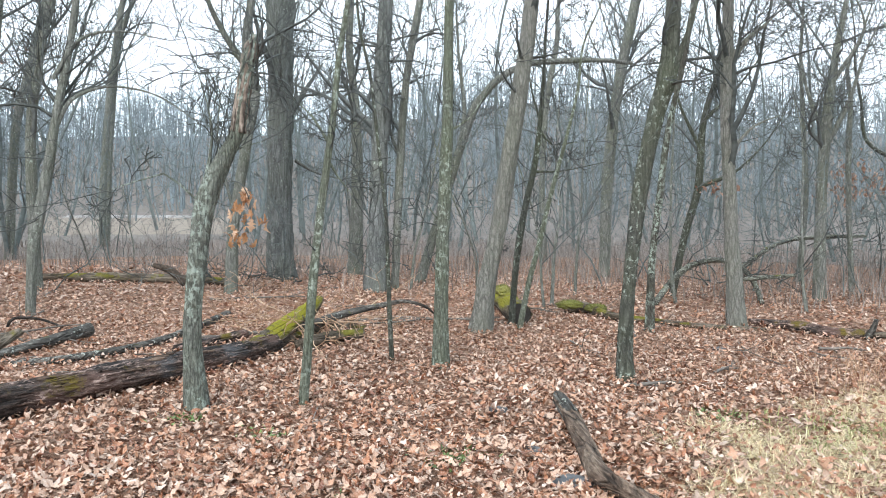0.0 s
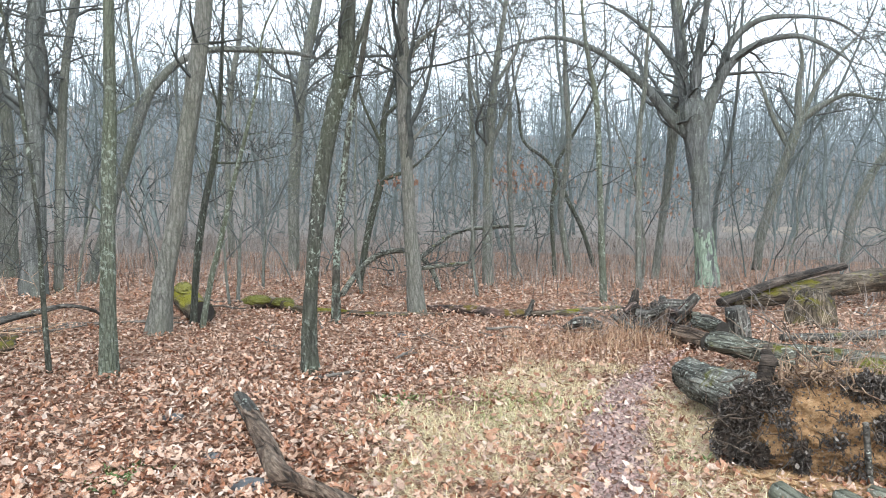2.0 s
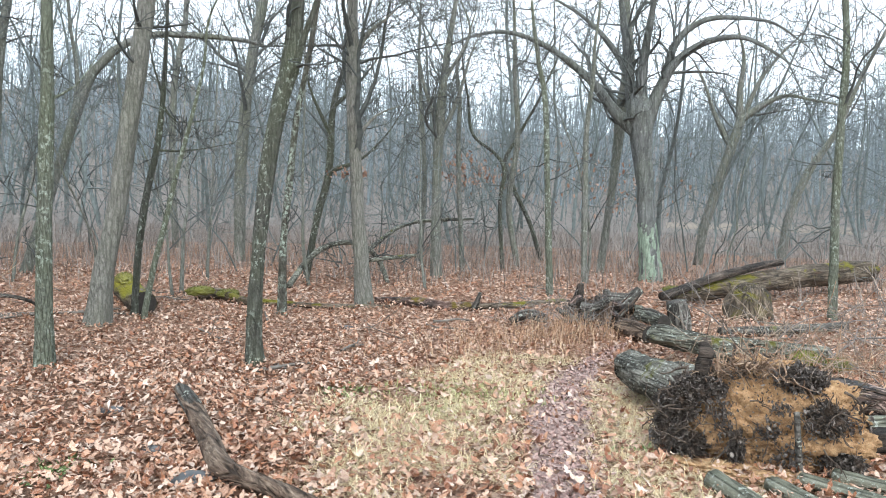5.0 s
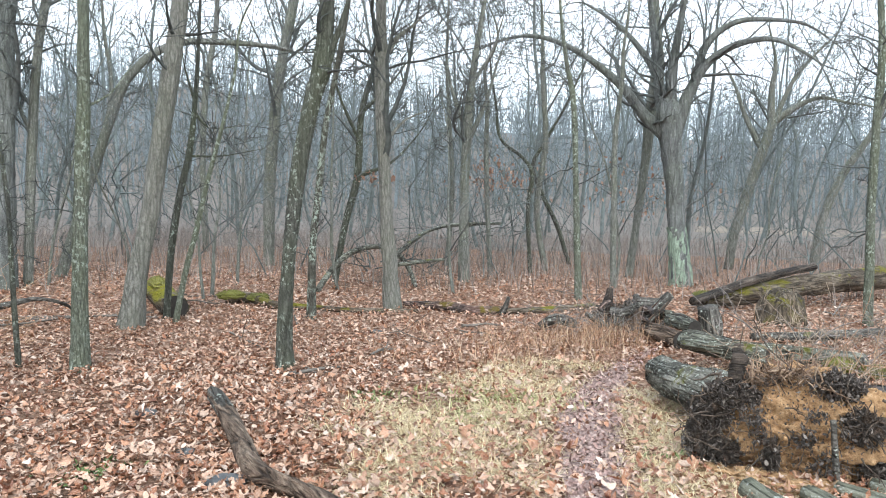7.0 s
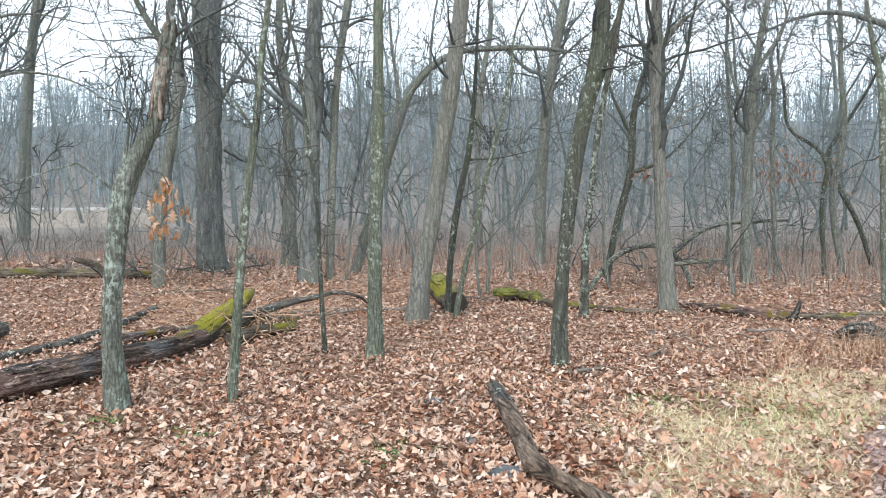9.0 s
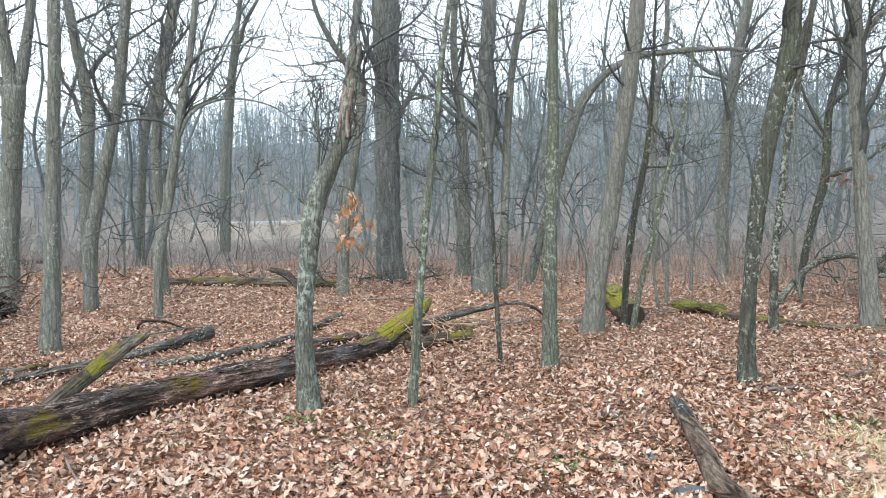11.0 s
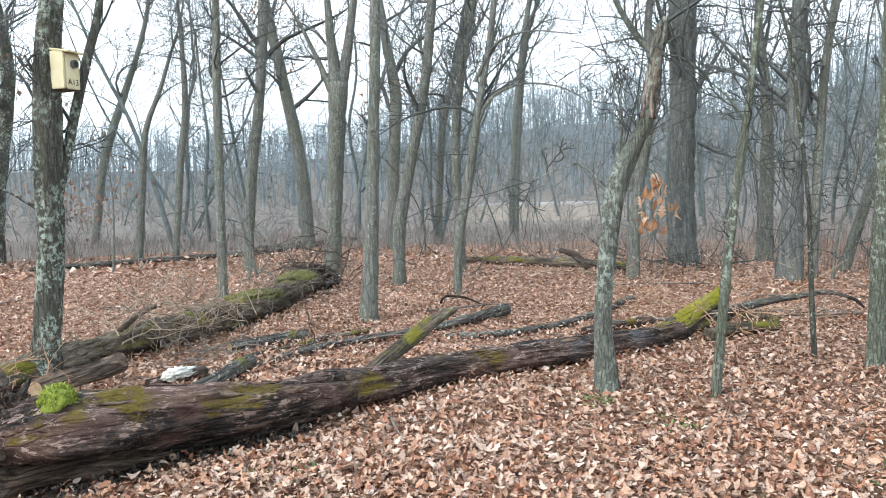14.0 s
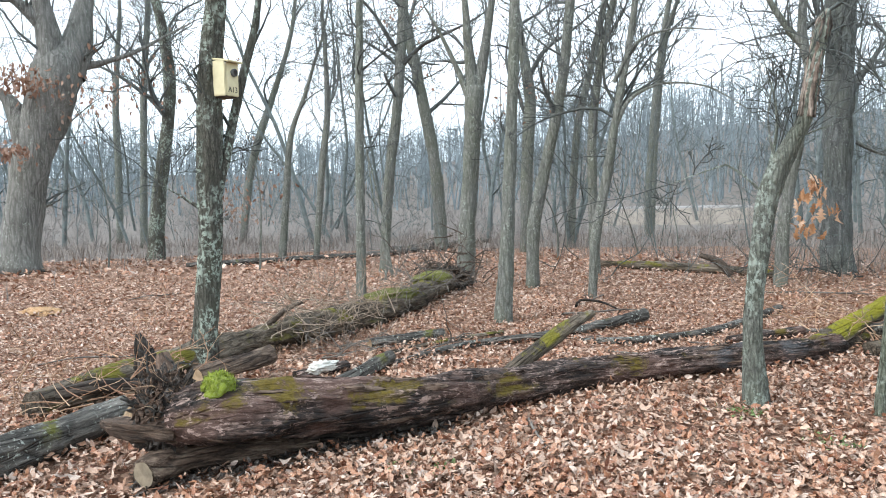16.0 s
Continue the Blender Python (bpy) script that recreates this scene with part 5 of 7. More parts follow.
log("grey_log", [(-4.98, 4.44, 0.05, 0.059), (-5.21, 5.33, 0.10, 0.072)], M_GREYLOG, "smooth blue-grey dead limb on the leaves", seed=10)
log("dark_log", [(-6.05, 5.92, 0.05, 0.068), (-5.72, 6.78, 0.06, 0.072)], M_GREYLOG, "short dark log with a broken end", seed=11, cut=M_CUT)
log("thin_log", [(-5.2, 4.66, 0.02, 0.031), (-5.21, 5.74, 0.03, 0.04), (-5.13, 6.69, 0.03, 0.044), (-4.76, 7.38, 0.04, 0.052), (-4.53, 8.29, 0.05, 0.063), (-4.34, 9.15, 0.09, 0.089)],
    M_GREYLOG, "long thin grey log with a charred end", seed=12, sides=14)
log("lichened_pole", [(-5.61, 5.76, 0.02, 0.03), (-5.5, 6.67, 0.03, 0.032), (-5.35, 7.45, 0.02, 0.027)], M_MOSSLOG, "thin lichened pole among the dead logs", seed=13, sides=10)
log("dead_branch", [(-4.25, 7.37, 0.03, 0.038), (-3.6, 7.96, 0.04, 0.045), (-3.26, 9.13, 0.04, 0.05), (-3.2, 10.99, 0.04, 0.051)], M_GREYLOG, "dead brown branch lying in the leaves", seed=14, sides=12)
log("dead_branch", [(-2.94, 8.16, 0.05, 0.051), (-2.45, 9.12, 0.06, 0.063)], M_LOG, "dark dead limb behind the fallen trunk", seed=15, sides=12)
log("bent_limb", [(-1.71, 9.02, 0.17, 0.062), (-1.40, 9.64, 0.22, 0.052), (-1.01, 9.96, 0.29, 0.040), (-0.64, 10.25, 0.33, 0.030), (-0.36, 10.32, 0.26, 0.020), (-0.24, 10.54, 0.13, 0.012)], M_GREYLOG, "dark bent limb rising over the leaves beyond the fallen trunk", seed=64, sides=14, detail=0.2)
log("mossy_limb", [(-1.62, 8.25, 0.07, 0.085), (-1.38, 8.66, 0.10, 0.080), (-1.05, 9.04, 0.10, 0.060)], M_MOSSLOG, "short low limb covered with moss", seed=65, sides=16, detail=0.25)
log("bent_branch", [(-5.50, 9.47, 0.06, 0.018), (-5.44, 9.50, 0.16, 0.020), (-5.20, 9.63, 0.14, 0.018), (-4.86, 9.57, 0.05, 0.012)], M_DARKWOOD, "thin dark branch bowed over the leaves", seed=66, sides=8, detail=0.1)
log("far_log", [(-17.47, 11.04, 0.05, 0.068), (-16.61, 13.03, 0.07, 0.085), (-15.63, 15.44, 0.07, 0.088), (-15.73, 19.68, 0.07, 0.092)], M_GREYLOG, "long fallen trunk at the edge of the thicket", seed=16, sides=10, step=0.2)
log("far_log", [(-16.28, 17.47, 0.08, 0.104), (-16.48, 21.01, 0.09, 0.117), (-16.56, 22.86, 0.07, 0.093)], M_GREYLOG, "grey fallen trunk at the edge of the thicket", seed=17, sides=10, step=0.2)
log("mossy_log", [(-8.45, 15.75, 0.07, 0.091), (-7.0, 15.6, 0.09, 0.112), (-5.34, 15.35, 0.09, 0.107), (-4.31, 15.18, 0.06, 0.081)], M_MOSSLOG, "low mossy trunk lying before the old oak", seed=18, sides=14, step=0.1)
log("broken_limb", [(-5.39, 13.9, 0.49, 0.049), (-5.14, 14.11, 0.36, 0.071), (-4.91, 14.17, 0.12, 0.06)], M_ROOT, "dark broken limb leaning on the mossy trunk", seed=19, sides=10)
crooked = log("crooked_log", [(0.83, 5.85, 0.15, 0.05), (0.86, 5.36, 0.11, 0.058), (0.87, 4.84, 0.07, 0.064), (0.87, 4.38, 0.06, 0.062), (0.97, 4.16, 0.05, 0.054), (1.12, 3.9, 0.04, 0.047), (1.25, 3.64, 0.03, 0.038)],
    M_BROWNLOG, "crooked weathered log with a bare grey tip beside dry grass", seed=20, sides=24, step=0.03, strips=30, detail=0.18)
limb_of(crooked, "bare_tip", [(0.82, 5.92, 0.158, 0.03), (0.83, 5.82, 0.148, 0.052), (0.845, 5.6, 0.13, 0.057), (0.855, 5.42, 0.115, 0.058)], M_GREYLOG, "bare grey wood", 72)
# a black disc gives the shaded inside of the hollow end
log("hollow_log", [(0.78, 12.55, 0.16, 0.165), (0.92, 10.41, 0.15, 0.16)], M_THICKMOSS, "short log thick with yellow moss and a dark hollow end", seed=21, cut=M_BLACK)
log("mossy_pole", [(1.73, 11.73, 0.06, 0.078), (2.06, 11.72, 0.07, 0.087), (2.29, 11.03, 0.05, 0.066), (2.83, 10.73, 0.03, 0.04), (3.36, 10.32, 0.03, 0.036), (4.08, 10.01, 0.03, 0.035)],
    M_MOSSLOG, "long thin mossy log lying between the trunks", seed=22, sides=12)
log("bark_log", [(4.09, 10.58, 0.05, 0.058), (4.53, 10.07, 0.06, 0.072), (4.83, 9.6, 0.06, 0.07), (5.23, 9.68, 0.05, 0.056)], M_LOG, "dark rotten log with loose bark", seed=23, lumps=0.1)
log("thin_mossy_log", [(5.2, 9.62, 0.04, 0.048), (5.82, 9.59, 0.04, 0.053), (6.76, 9.7, 0.04, 0.051)], M_MOSSLOG, "thin greenish log at the far side of the clearing", seed=24, sides=12)
log("arching_bough", [(3.31, 12.62, 0.04, 0.047), (3.75, 13.18, 0.36, 0.055), (4.1, 13.35, 0.61, 0.055), (4.65, 13.57, 0.7, 0.05), (4.99, 13.44, 0.59, 0.052), (5.1, 13.14, 0.39, 0.046), (5.09, 12.69, 0.05, 0.035)],
    M_PALEBARK, "pale dead bough arching over the ground", seed=25, sides=10)
log("dead_bough", [(5.0, 13.5, 0.55, 0.044), (6.32, 15.05, 0.94, 0.047), (7.43, 15.75, 1.04, 0.044), (8.95, 16.89, 1.03, 0.035)], M_PALEBARK, "long dead bough held up behind the pale tree", seed=26, sides=8)
log("dead_bough", [(4.62, 12.71, 0.43, 0.039), (4.97, 12.53, 0.48, 0.039), (5.64, 12.74, 0.52, 0.03)], M_PALEBARK, "short dead bough beside the arching one", seed=27, sides=8)
log("right_trunk", [(8.21, 9.12, 0.15, 0.10), (9.17, 9.03, 0.24, 0.16), (10.87, 9.25, 0.33, 0.19), (13.13, 9.4, 0.40, 0.21)], M_MOSSLOG, "big fallen trunk with moss on top beyond the root plate", seed=28, sides=24, strips=24)
log("leaning_pole", [(7.74, 8.7, 0.2, 0.067), (9.08, 8.95, 0.45, 0.074), (10.68, 9.21, 0.62, 0.061)], M_DARKWOOD, "splintered pole leaning over the fallen trunk", seed=29, sides=10)
log("lichened_log", [(5.40, 6.16, 0.245, 0.105), (5.50, 5.80, 0.225, 0.115), (5.60, 5.48, 0.20, 0.11), (5.67, 5.36, 0.20, 0.085)], M_PALEBARK, "thick lichened log with a dark sawn end on the pile", seed=30, sides=26, step=0.04, detail=0.2, strips=12, cut=M_BLACK)
log("lichened_limb", [(5.60, 5.72, 0.20, 0.075), (5.95, 5.55, 0.20, 0.08), (6.28, 5.47, 0.16, 0.078), (6.89, 5.32, 0.11, 0.066)], M_PALEBARK, "long lichened limb on the pile", seed=56, sides=16, detail=0.2)
log("split_stump", [(6.56, 7.05, 0.0, 0.13), (6.55, 7.05, 0.2, 0.125), (6.49, 7.06, 0.40, 0.10)], M_GREYLOG, "grey split block of trunk set upright on the pile", seed=57, sides=24, detail=0.25, strips=14, flat=1.0)
log("pile_log", [(5.90, 7.30, 0.12, 0.095), (5.82, 6.70, 0.115, 0.10)], M_BROWNLOG, "brown cut log with a dark sawn end on the pile", seed=31, cut=M_BLACK, detail=0.2)
log("pile_log", [(6.22, 7.35, 0.22, 0.08), (6.10, 6.80, 0.22, 0.085)], M_PALEBARK, "mottled pale cut log on the pile", seed=58, cut=M_BLACK, detail=0.2)
log("pile_log", [(7.03, 6.88, 0.05, 0.057), (7.79, 6.68, 0.05, 0.067), (8.86, 6.61, 0.05, 0.064)], M_GREYLOG, "grey pole lying behind the pile", seed=32)
log("uprooted_trunk", [(4.31, 5.16, 0.20, 0.152), (4.12, 4.55, 0.22, 0.17), (4.04, 4.08, 0.24, 0.19)], M_BARKLOG, "sawn trunk of an uprooted tree with lichened bark", seed=33, cut=M_GREYLOG, detail=0.16, sides=32, step=0.03)
for s, rows in enumerate(([(3.30, 3.20, 0.06, 0.062), (3.19, 2.78, 0.06, 0.064)], [(3.57, 3.05, 0.05, 0.052), (3.50, 2.60, 0.05, 0.054)], [(3.78, 3.04, 0.05, 0.046), (3.88, 2.60, 0.05, 0.048)], [(4.00, 3.00, 0.05, 0.05), (4.14, 2.60, 0.05, 0.05)])):
    log("firewood_log", rows, M_FIRE, "short grey-green cut log beside the root plate", seed=34 + s, cut=M_CUT)


# ---- small builders ----
def lump(rng, size, detail=3, rough=0.25, scale=2.5, flat=1.0):
    """A lumpy rounded body, as a bmesh centred on its middle."""
    bm = bmesh.new()
    bmesh.ops.create_icosphere(bm, subdivisions=detail, radius=1.0)
    o = Vector(rng.uniform(-50, 50, 3))
    for v in bm.verts:
        c = v.co
        k = 1 + rough * (noise.noise(c * scale + o) + 0.5 * noise.noise(c * scale * 2.7 + o) + 0.3 * noise.noise(c * scale * 6 + o))
        v.co = Vector((c.x * size[0] * k, c.y * size[1] * k, c.z * size[2] * k * flat))
    for f in bm.faces:
        f.smooth = True
    return bm


def box_bm(sx, sy, sz, bevel=0.006):
    bm = bmesh.new()
    bmesh.ops.create_cube(bm, size=1.0)
    for v in bm.verts:
        v.co = Vector((v.co.x * sx, v.co.y * sy, v.co.z * sz))
    bmesh.ops.bevel(bm, geom=bm.edges[:], offset=bevel, segments=2, affect="EDGES")
    return bm


LEAF_S = np.array([0.0, 0.17, 0.27, 0.42, 0.52, 0.66, 0.78, 1.0])
LEAF_W = np.array([0.025, 0.17, 0.09, 0.29, 0.12, 0.34, 0.14, 0.05])


def leaves(places, size, rng, level=0, tilt=0.5, hang=False):
    """Many lobed oak leaves in one set of arrays: folded along the midrib, curled, tilted and turned at random."""
    s, w = {0: (LEAF_S, LEAF_W), 1: (np.array([0, 0.30, 0.66, 1.0]), np.array([0.05, 0.27, 0.23, 0.07])), 2: (np.array([0, 0.5, 1.0]), np.array([0.10, 0.30, 0.10])), 3: (np.array([0, 1.0]), np.array([0.24, 0.22]))}[level]
    k, n = len(s), len(places)
    long = rng.uniform(size[0], size[1], n)[:, None]
    fold, curl, wide = rng.uniform(-0.3, 0.7, n)[:, None], rng.normal(0.1, 0.6, n)[:, None], rng.uniform(0.75, 1.25, n)[:, None]
    twist = rng.normal(0, 0.35, n)[:, None]
    x = (s - 0.5)[None, :] * long
    z0 = curl * (s - 0.5)[None, :] ** 2 * long * 2
    half = w[None, :] * long * wide * (1 + rng.normal(0, 0.12, (n, k)))
    half2 = w[None, :] * long * wide * (1 + rng.normal(0, 0.12, (n, k)))
    y1, y2 = half * np.cos(fold), -half2 * np.cos(fold)
    z1 = z0 + half * np.sin(fold) + twist * half * (s - 0.5)
    z2 = z0 + half2 * np.sin(fold) - twist * half2 * (s - 0.5)
    p = np.stack([np.stack([x, y1, z1], -1), np.stack([x, 0 * x, z0], -1), np.stack([x, y2, z2], -1)], 2)
    a = rng.uniform(0, 2 * np.pi, n)
    b, c = rng.normal(0, tilt, n), rng.normal(0, tilt, n)
    if hang:
        b = b + 1.25
    ca, sa, cb, sb, cc, sc = (f(v)[:, None, None] for v in (a, b, c) for f in (np.cos, np.sin))
    X, Y, Z = p[..., 0], p[..., 1], p[..., 2]
    Y, Z = Y * cc - Z * sc, Y * sc + Z * cc
    X, Z = X * cb + Z * sb, -X * sb + Z * cb
    X, Y = X * ca - Y * sa, X * sa + Y * ca
    co = np.stack([X, Y, Z], -1) + np.asarray(places)[:, None, None, :]
    i, j, h = np.meshgrid(np.arange(n), np.arange(k - 1), np.arange(2), indexing="ij")
    at = (i * k + j) * 3 + h
    quads = np.stack([at, at + 3, at + 4, at + 1], -1).reshape(-1, 4)
    return co.reshape(-1, 3), quads


def grassy(x, y):
    """How grassy a place is: the rough ground along both sides of the footpath."""
    edge = np.interp(y, [2.5, 3.4, 4.4, 5.3, 6.0, 6.6, 7.4], [0.6, 0.95, 1.15, 1.35, 1.9, 2.9, 4.2])
    k = np.clip((x - edge) / 0.5, 0, 1) * np.clip((7.2 - y) / 0.7, 0, 1)
    return k * np.clip((1.6 - (x - np.interp(y, [2.0, 3.5, 4.7, 6.0, 7.5], [1.6, 2.5, 3.3, 4.5, 6.4])) * 1.1) / 0.5, 0, 1)


def many(count, r0, r1, a0, a1, rng, power=0.5):
    r = (r0**2 + (r1**2 - r0**2) * rng.random(count)) ** 0.5
    a = np.radians(rng.uniform(a0, a1, count))
    return r * np.sin(a), r * np.cos(a)


# ---- fallen leaves ----
rng = np.random.default_rng(21)
cos, quads, base = [], [], 0
for count, r0, r1, level, size in ((1800, 0.6, 3.6, 1, (0.05, 0.09)), (4800, 3.6, 5.2, 0, (0.05, 0.10)), (9500, 3.6, 5.2, 1, (0.03, 0.075)), (15000, 3.6, 5.2, 3, (0.012, 0.035)), (9000, 5.2, 6.6, 1, (0.03, 0.080)), (11500, 6.4, 8.2, 2, (0.03, 0.076)), (27000, 5.2, 8.2, 3, (0.016, 0.04)), (21000, 8.2, 11.5, 2, (0.026, 0.064)), (25000, 8.2, 11.5, 3, (0.018, 0.046)), (52000, 11.5, 18, 3, (0.032, 0.068)), (14000, 18, 25, 3, (0.08, 0.15))):
    x, y = many(count, r0, r1, -74 if r0 > 1 else -180, 60 if r0 > 1 else 180, rng)
    g = grassy(x, y)
    drift = 0.5 + 0.5 * np.sin(2.1 * x + 1.3 * np.sin(1.7 * y)) * np.cos(1.9 * y + 0.6 * x)
    # leaves are thinned under the fallen trunk so its shade reads darker
    under = (x + 3.98) * 0.95 - (y - 3.02) * 0.31
    hollow = (under > -0.34) & (under < 0.20) & (y < 4.2) & (y > 2.1)
    keep = ~(hollow & (rng.random(count) < 0.85)) & (rng.random(count) > 0.5 * g) & (rng.random(count) > np.where((trodden(x, y) < 0.2) & (y < 6.1), 0.55, 0)) & (rng.random(count) < 0.72 + 0.5 * drift)
    x, y = x[keep], y[keep]
    far_edge = (r1 < 18) | (np.hypot(x, y) < np.interp(np.degrees(np.arctan2(x, y)), [-60, -35, -10, 10, 40], [24, 23, 19, 17, 16.5]) + rng.normal(0, 0.8, len(x)))
    x, y = x[far_edge], y[far_edge]
    z = hill(x, y) + 0.004 + 0.052 * rng.random(len(x)) ** 1.3
    co, q = leaves(np.stack([x, y, z], -1), size, rng, level, 0.43)
    cos.append(co)
    quads.append(q + base)
    base += len(co)
litter = link("leaf_litter", mesh_np("leaf_litter", np.vstack(cos), np.vstack(quads)), M_LEAF)
tagged(litter, "thick carpet of curled tan and russet oak leaves", "leaves", kind="stuff")

# leaves that lie singly on top, nearest to the eye
shapes = [mesh_np("leaf", *leaves(np.zeros((1, 3)), (0.065, 0.095), rng, 0, 0.35)) for _ in range(8)]
for me in shapes:
    me.materials.append(M_LEAF)
x, y = many(240, 3.8, 5.0, -72, 50, rng)
for px, py in zip(x, y):
    ob = new("leaf", shapes[rng.integers(8)])
    ob.parent = ground
    ob.matrix_local = Matrix.Translation((px, py, float(hill(px, py)) + 0.045)) @ pose(0, 0, 0, rng.normal(0, 14), rng.normal(0, 14), rng.uniform(0, 360))

# ---- footpath and grass ----
py_ = np.linspace(1.2, 6.3, 60)
px_ = np.interp(py_, [1.0, 3.5, 4.2, 4.7, 5.4, 5.9, 6.4, 7.3, 8.0], [0.9, 2.53, 2.96, 3.30, 3.79, 4.35, 5.0, 6.3, 7.4])
px_ = np.convolve(np.pad(px_, 4, "edge"), np.ones(9) / 9, "valid")
way = np.gradient(np.stack([px_, py_], -1), axis=0)
way /= np.linalg.norm(way, axis=1, keepdims=True)
side = np.stack([way[:, 1], -way[:, 0]], -1)
across = np.linspace(-1, 1, 9)
wide = (0.20 + 0.035 * np.sin(py_ * 7) + 0.03 * np.sin(py_ * 17 + 1)) * np.clip((6.45 - py_) / 0.8, 0.1, 1)
pxy = np.stack([px_, py_], -1)[:, None] + side[:, None] * (across[None, :] * wide[:, None])[..., None]
pz = hill(pxy[..., 0], pxy[..., 1]) + 0.012 * (1 - across[None, :] ** 2) + 0.002
pi, pj = np.meshgrid(np.arange(59), np.arange(8), indexing="ij")
m, n, l, b = mat("trodden_damp_earth", 0.8, 0.35)
f, f2 = noise_tex(n, l, coords(n, l), 55, 6, 0.7), noise_tex(n, l, coords(n, l), 9, 4)
c0 = ramp(n, l, f, [(0.32, (0.15, 0.098, 0.088)), (0.5, (0.34, 0.235, 0.21)), (0.68, (0.54, 0.42, 0.385))])
l.new(mix(n, l, maths(n, l, "MULTIPLY", mask(n, l, f2, 0.45, 0.65), 0.5), c0, (0.17, 0.135, 0.125)), b.inputs["Base Color"])
bump(n, l, b, f, 1.0, 0.015)
path = link("footpath", mesh_np("footpath", np.concatenate([pxy, pz[..., None]], -1).reshape(-1, 3), np.stack([pi * 9 + pj, pi * 9 + pj + 1, (pi + 1) * 9 + pj + 1, (pi + 1) * 9 + pj], -1).reshape(-1, 4)), m)
tagged(path, "narrow trodden footpath of damp mauve-brown earth", "path", kind="structure")

x, y = many(34000, 2.0, 9.2, 8, 46, rng)
keep = trodden(x, y) < (0.24 + rng.normal(0, 0.05, len(x))) * np.clip((7.0 - y) / 1.0, 0, 1)
x, y = x[keep], y[keep]
co, q = leaves(np.stack([x, y, hill(x, y) + 0.018], -1), (0.015, 0.05), rng, 2, 0.35)
M_BITS = islands("trodden_bits", [(0.0, (0.16, 0.09, 0.078)), (0.35, (0.34, 0.21, 0.185)), (0.75, (0.46, 0.31, 0.275)), (1.0, (0.56, 0.44, 0.40))], 0.6, 0.4)
tagged(link("trodden_litter", mesh_np("trodden_litter", co, q), M_BITS), "crushed leaf bits and gravel on the path", "litter", kind="stuff")


def blades(roots, length, rng, spread=0.9, width=0.004):
    """Bent grass blades: three joints each, one strip of quads."""
    n = len(roots)
    a, ln = rng.uniform(0, 6.28, n), rng.uniform(length[0], length[1], n)
    out = rng.uniform(0.25, 1.0, n) * spread
    d = np.stack([np.cos(a), np.sin(a)], -1)
    t = np.array([0, 0.4, 0.75, 1.0])
    reach = out[:, None] * ln[:, None] * t[None, :] ** 1.5
    high = ln[:, None] * (t[None, :] * (1.05 - 0.55 * out[:, None]) - 0.45 * out[:, None] * t[None, :] ** 2.4)
    mid = np.concatenate([roots[:, None, :2] + d[:, None] * reach[..., None], (roots[:, 2:3] + high.clip(0.004))[..., None]], -1)
    perp = np.concatenate([np.stack([-d[:, 1], d[:, 0]], -1), np.zeros((n, 1))], -1)
    w = width * np.array([1, 0.9, 0.6, 0.15])[None, :, None]
    p = np.stack([mid + perp[:, None] * w, mid - perp[:, None] * w], 2)
    i, j = np.meshgrid(np.arange(n), np.arange(3), indexing="ij")
    at = (i * 4 + j) * 2
    return p.reshape(-1, 3), np.stack([at, at + 1, at + 3, at + 2], -1).reshape(-1, 4)


def tufts(name, cx, cy, each, length, spread, material, label, rng, width=0.004, loose=0.07):
    roots = []
    for a, c in zip(cx, cy):
        k = rng.poisson(each)
        o = rng.normal(0, loose, (k, 2)) + (a, c)
        roots.append(np.column_stack([o, hill(o[:, 0], o[:, 1])]))
    roots = np.vstack(roots)
    co, q = blades(roots, length, rng, spread, width)
    return tagged(link(name, mesh_np(name, co, q), material), label, "grass", kind="stuff")


x, y = many(4500, 2.6, 7.8, 4, 52, rng)
keep = (rng.random(len(x)) < grassy(x, y)) & (trodden(x, y) > 0.22) & (np.sin(3.1 * x + 1 + np.sin(2 * y)) * np.cos(2.7 * y) + 0.4 * np.sin(9 * x + 5 * y) > -0.18)
tufts("dry_grass", x[keep], y[keep], 20, (0.06, 0.19), 1.9, M_STRAW, "matted pale straw-coloured grass beside the path", rng, 0.0019)
x, y = rng.normal(2.85, 0.4, 90), rng.normal(5.45, 0.3, 90)
tufts("green_grass", x, y, 12, (0.04, 0.12), 1.3, M_GRASS, "patches of yellow-green grass in the straw", rng)
x = np.concatenate([rng.normal(a, 0.05, 4) for a in (2.04, 1.58, 2.3, 1.9)])
y = np.concatenate([rng.normal(a, 0.05, 4) for a in (4.87, 4.34, 5.3, 5.6)])
tufts("grass_tuft", x, y, 26, (0.10, 0.22), 1.3, M_STRAW, "bushy tufts of half-dry grass", rng, 0.003, 0.05)
x = np.concatenate([rng.normal(a, 0.10, 12) for a in (0.03, -0.03, 2.04, -3.1, -1.3, -1.95, -0.6, 3.45)])
y = np.concatenate([rng.normal(a, 0.10, 12) for a in (4.86, 4.75, 5.98, 3.4, 5.3, 5.75, 3.9, 3.8)])
tufts("ground_herbs", x, y, 5, (0.03, 0.07), 1.0, islands("small_herbs", [(0.0, (0.08, 0.15, 0.04)), (1.0, (0.20, 0.30, 0.10))]), "small green herbs among the leaves", rng, 0.012, 0.05)
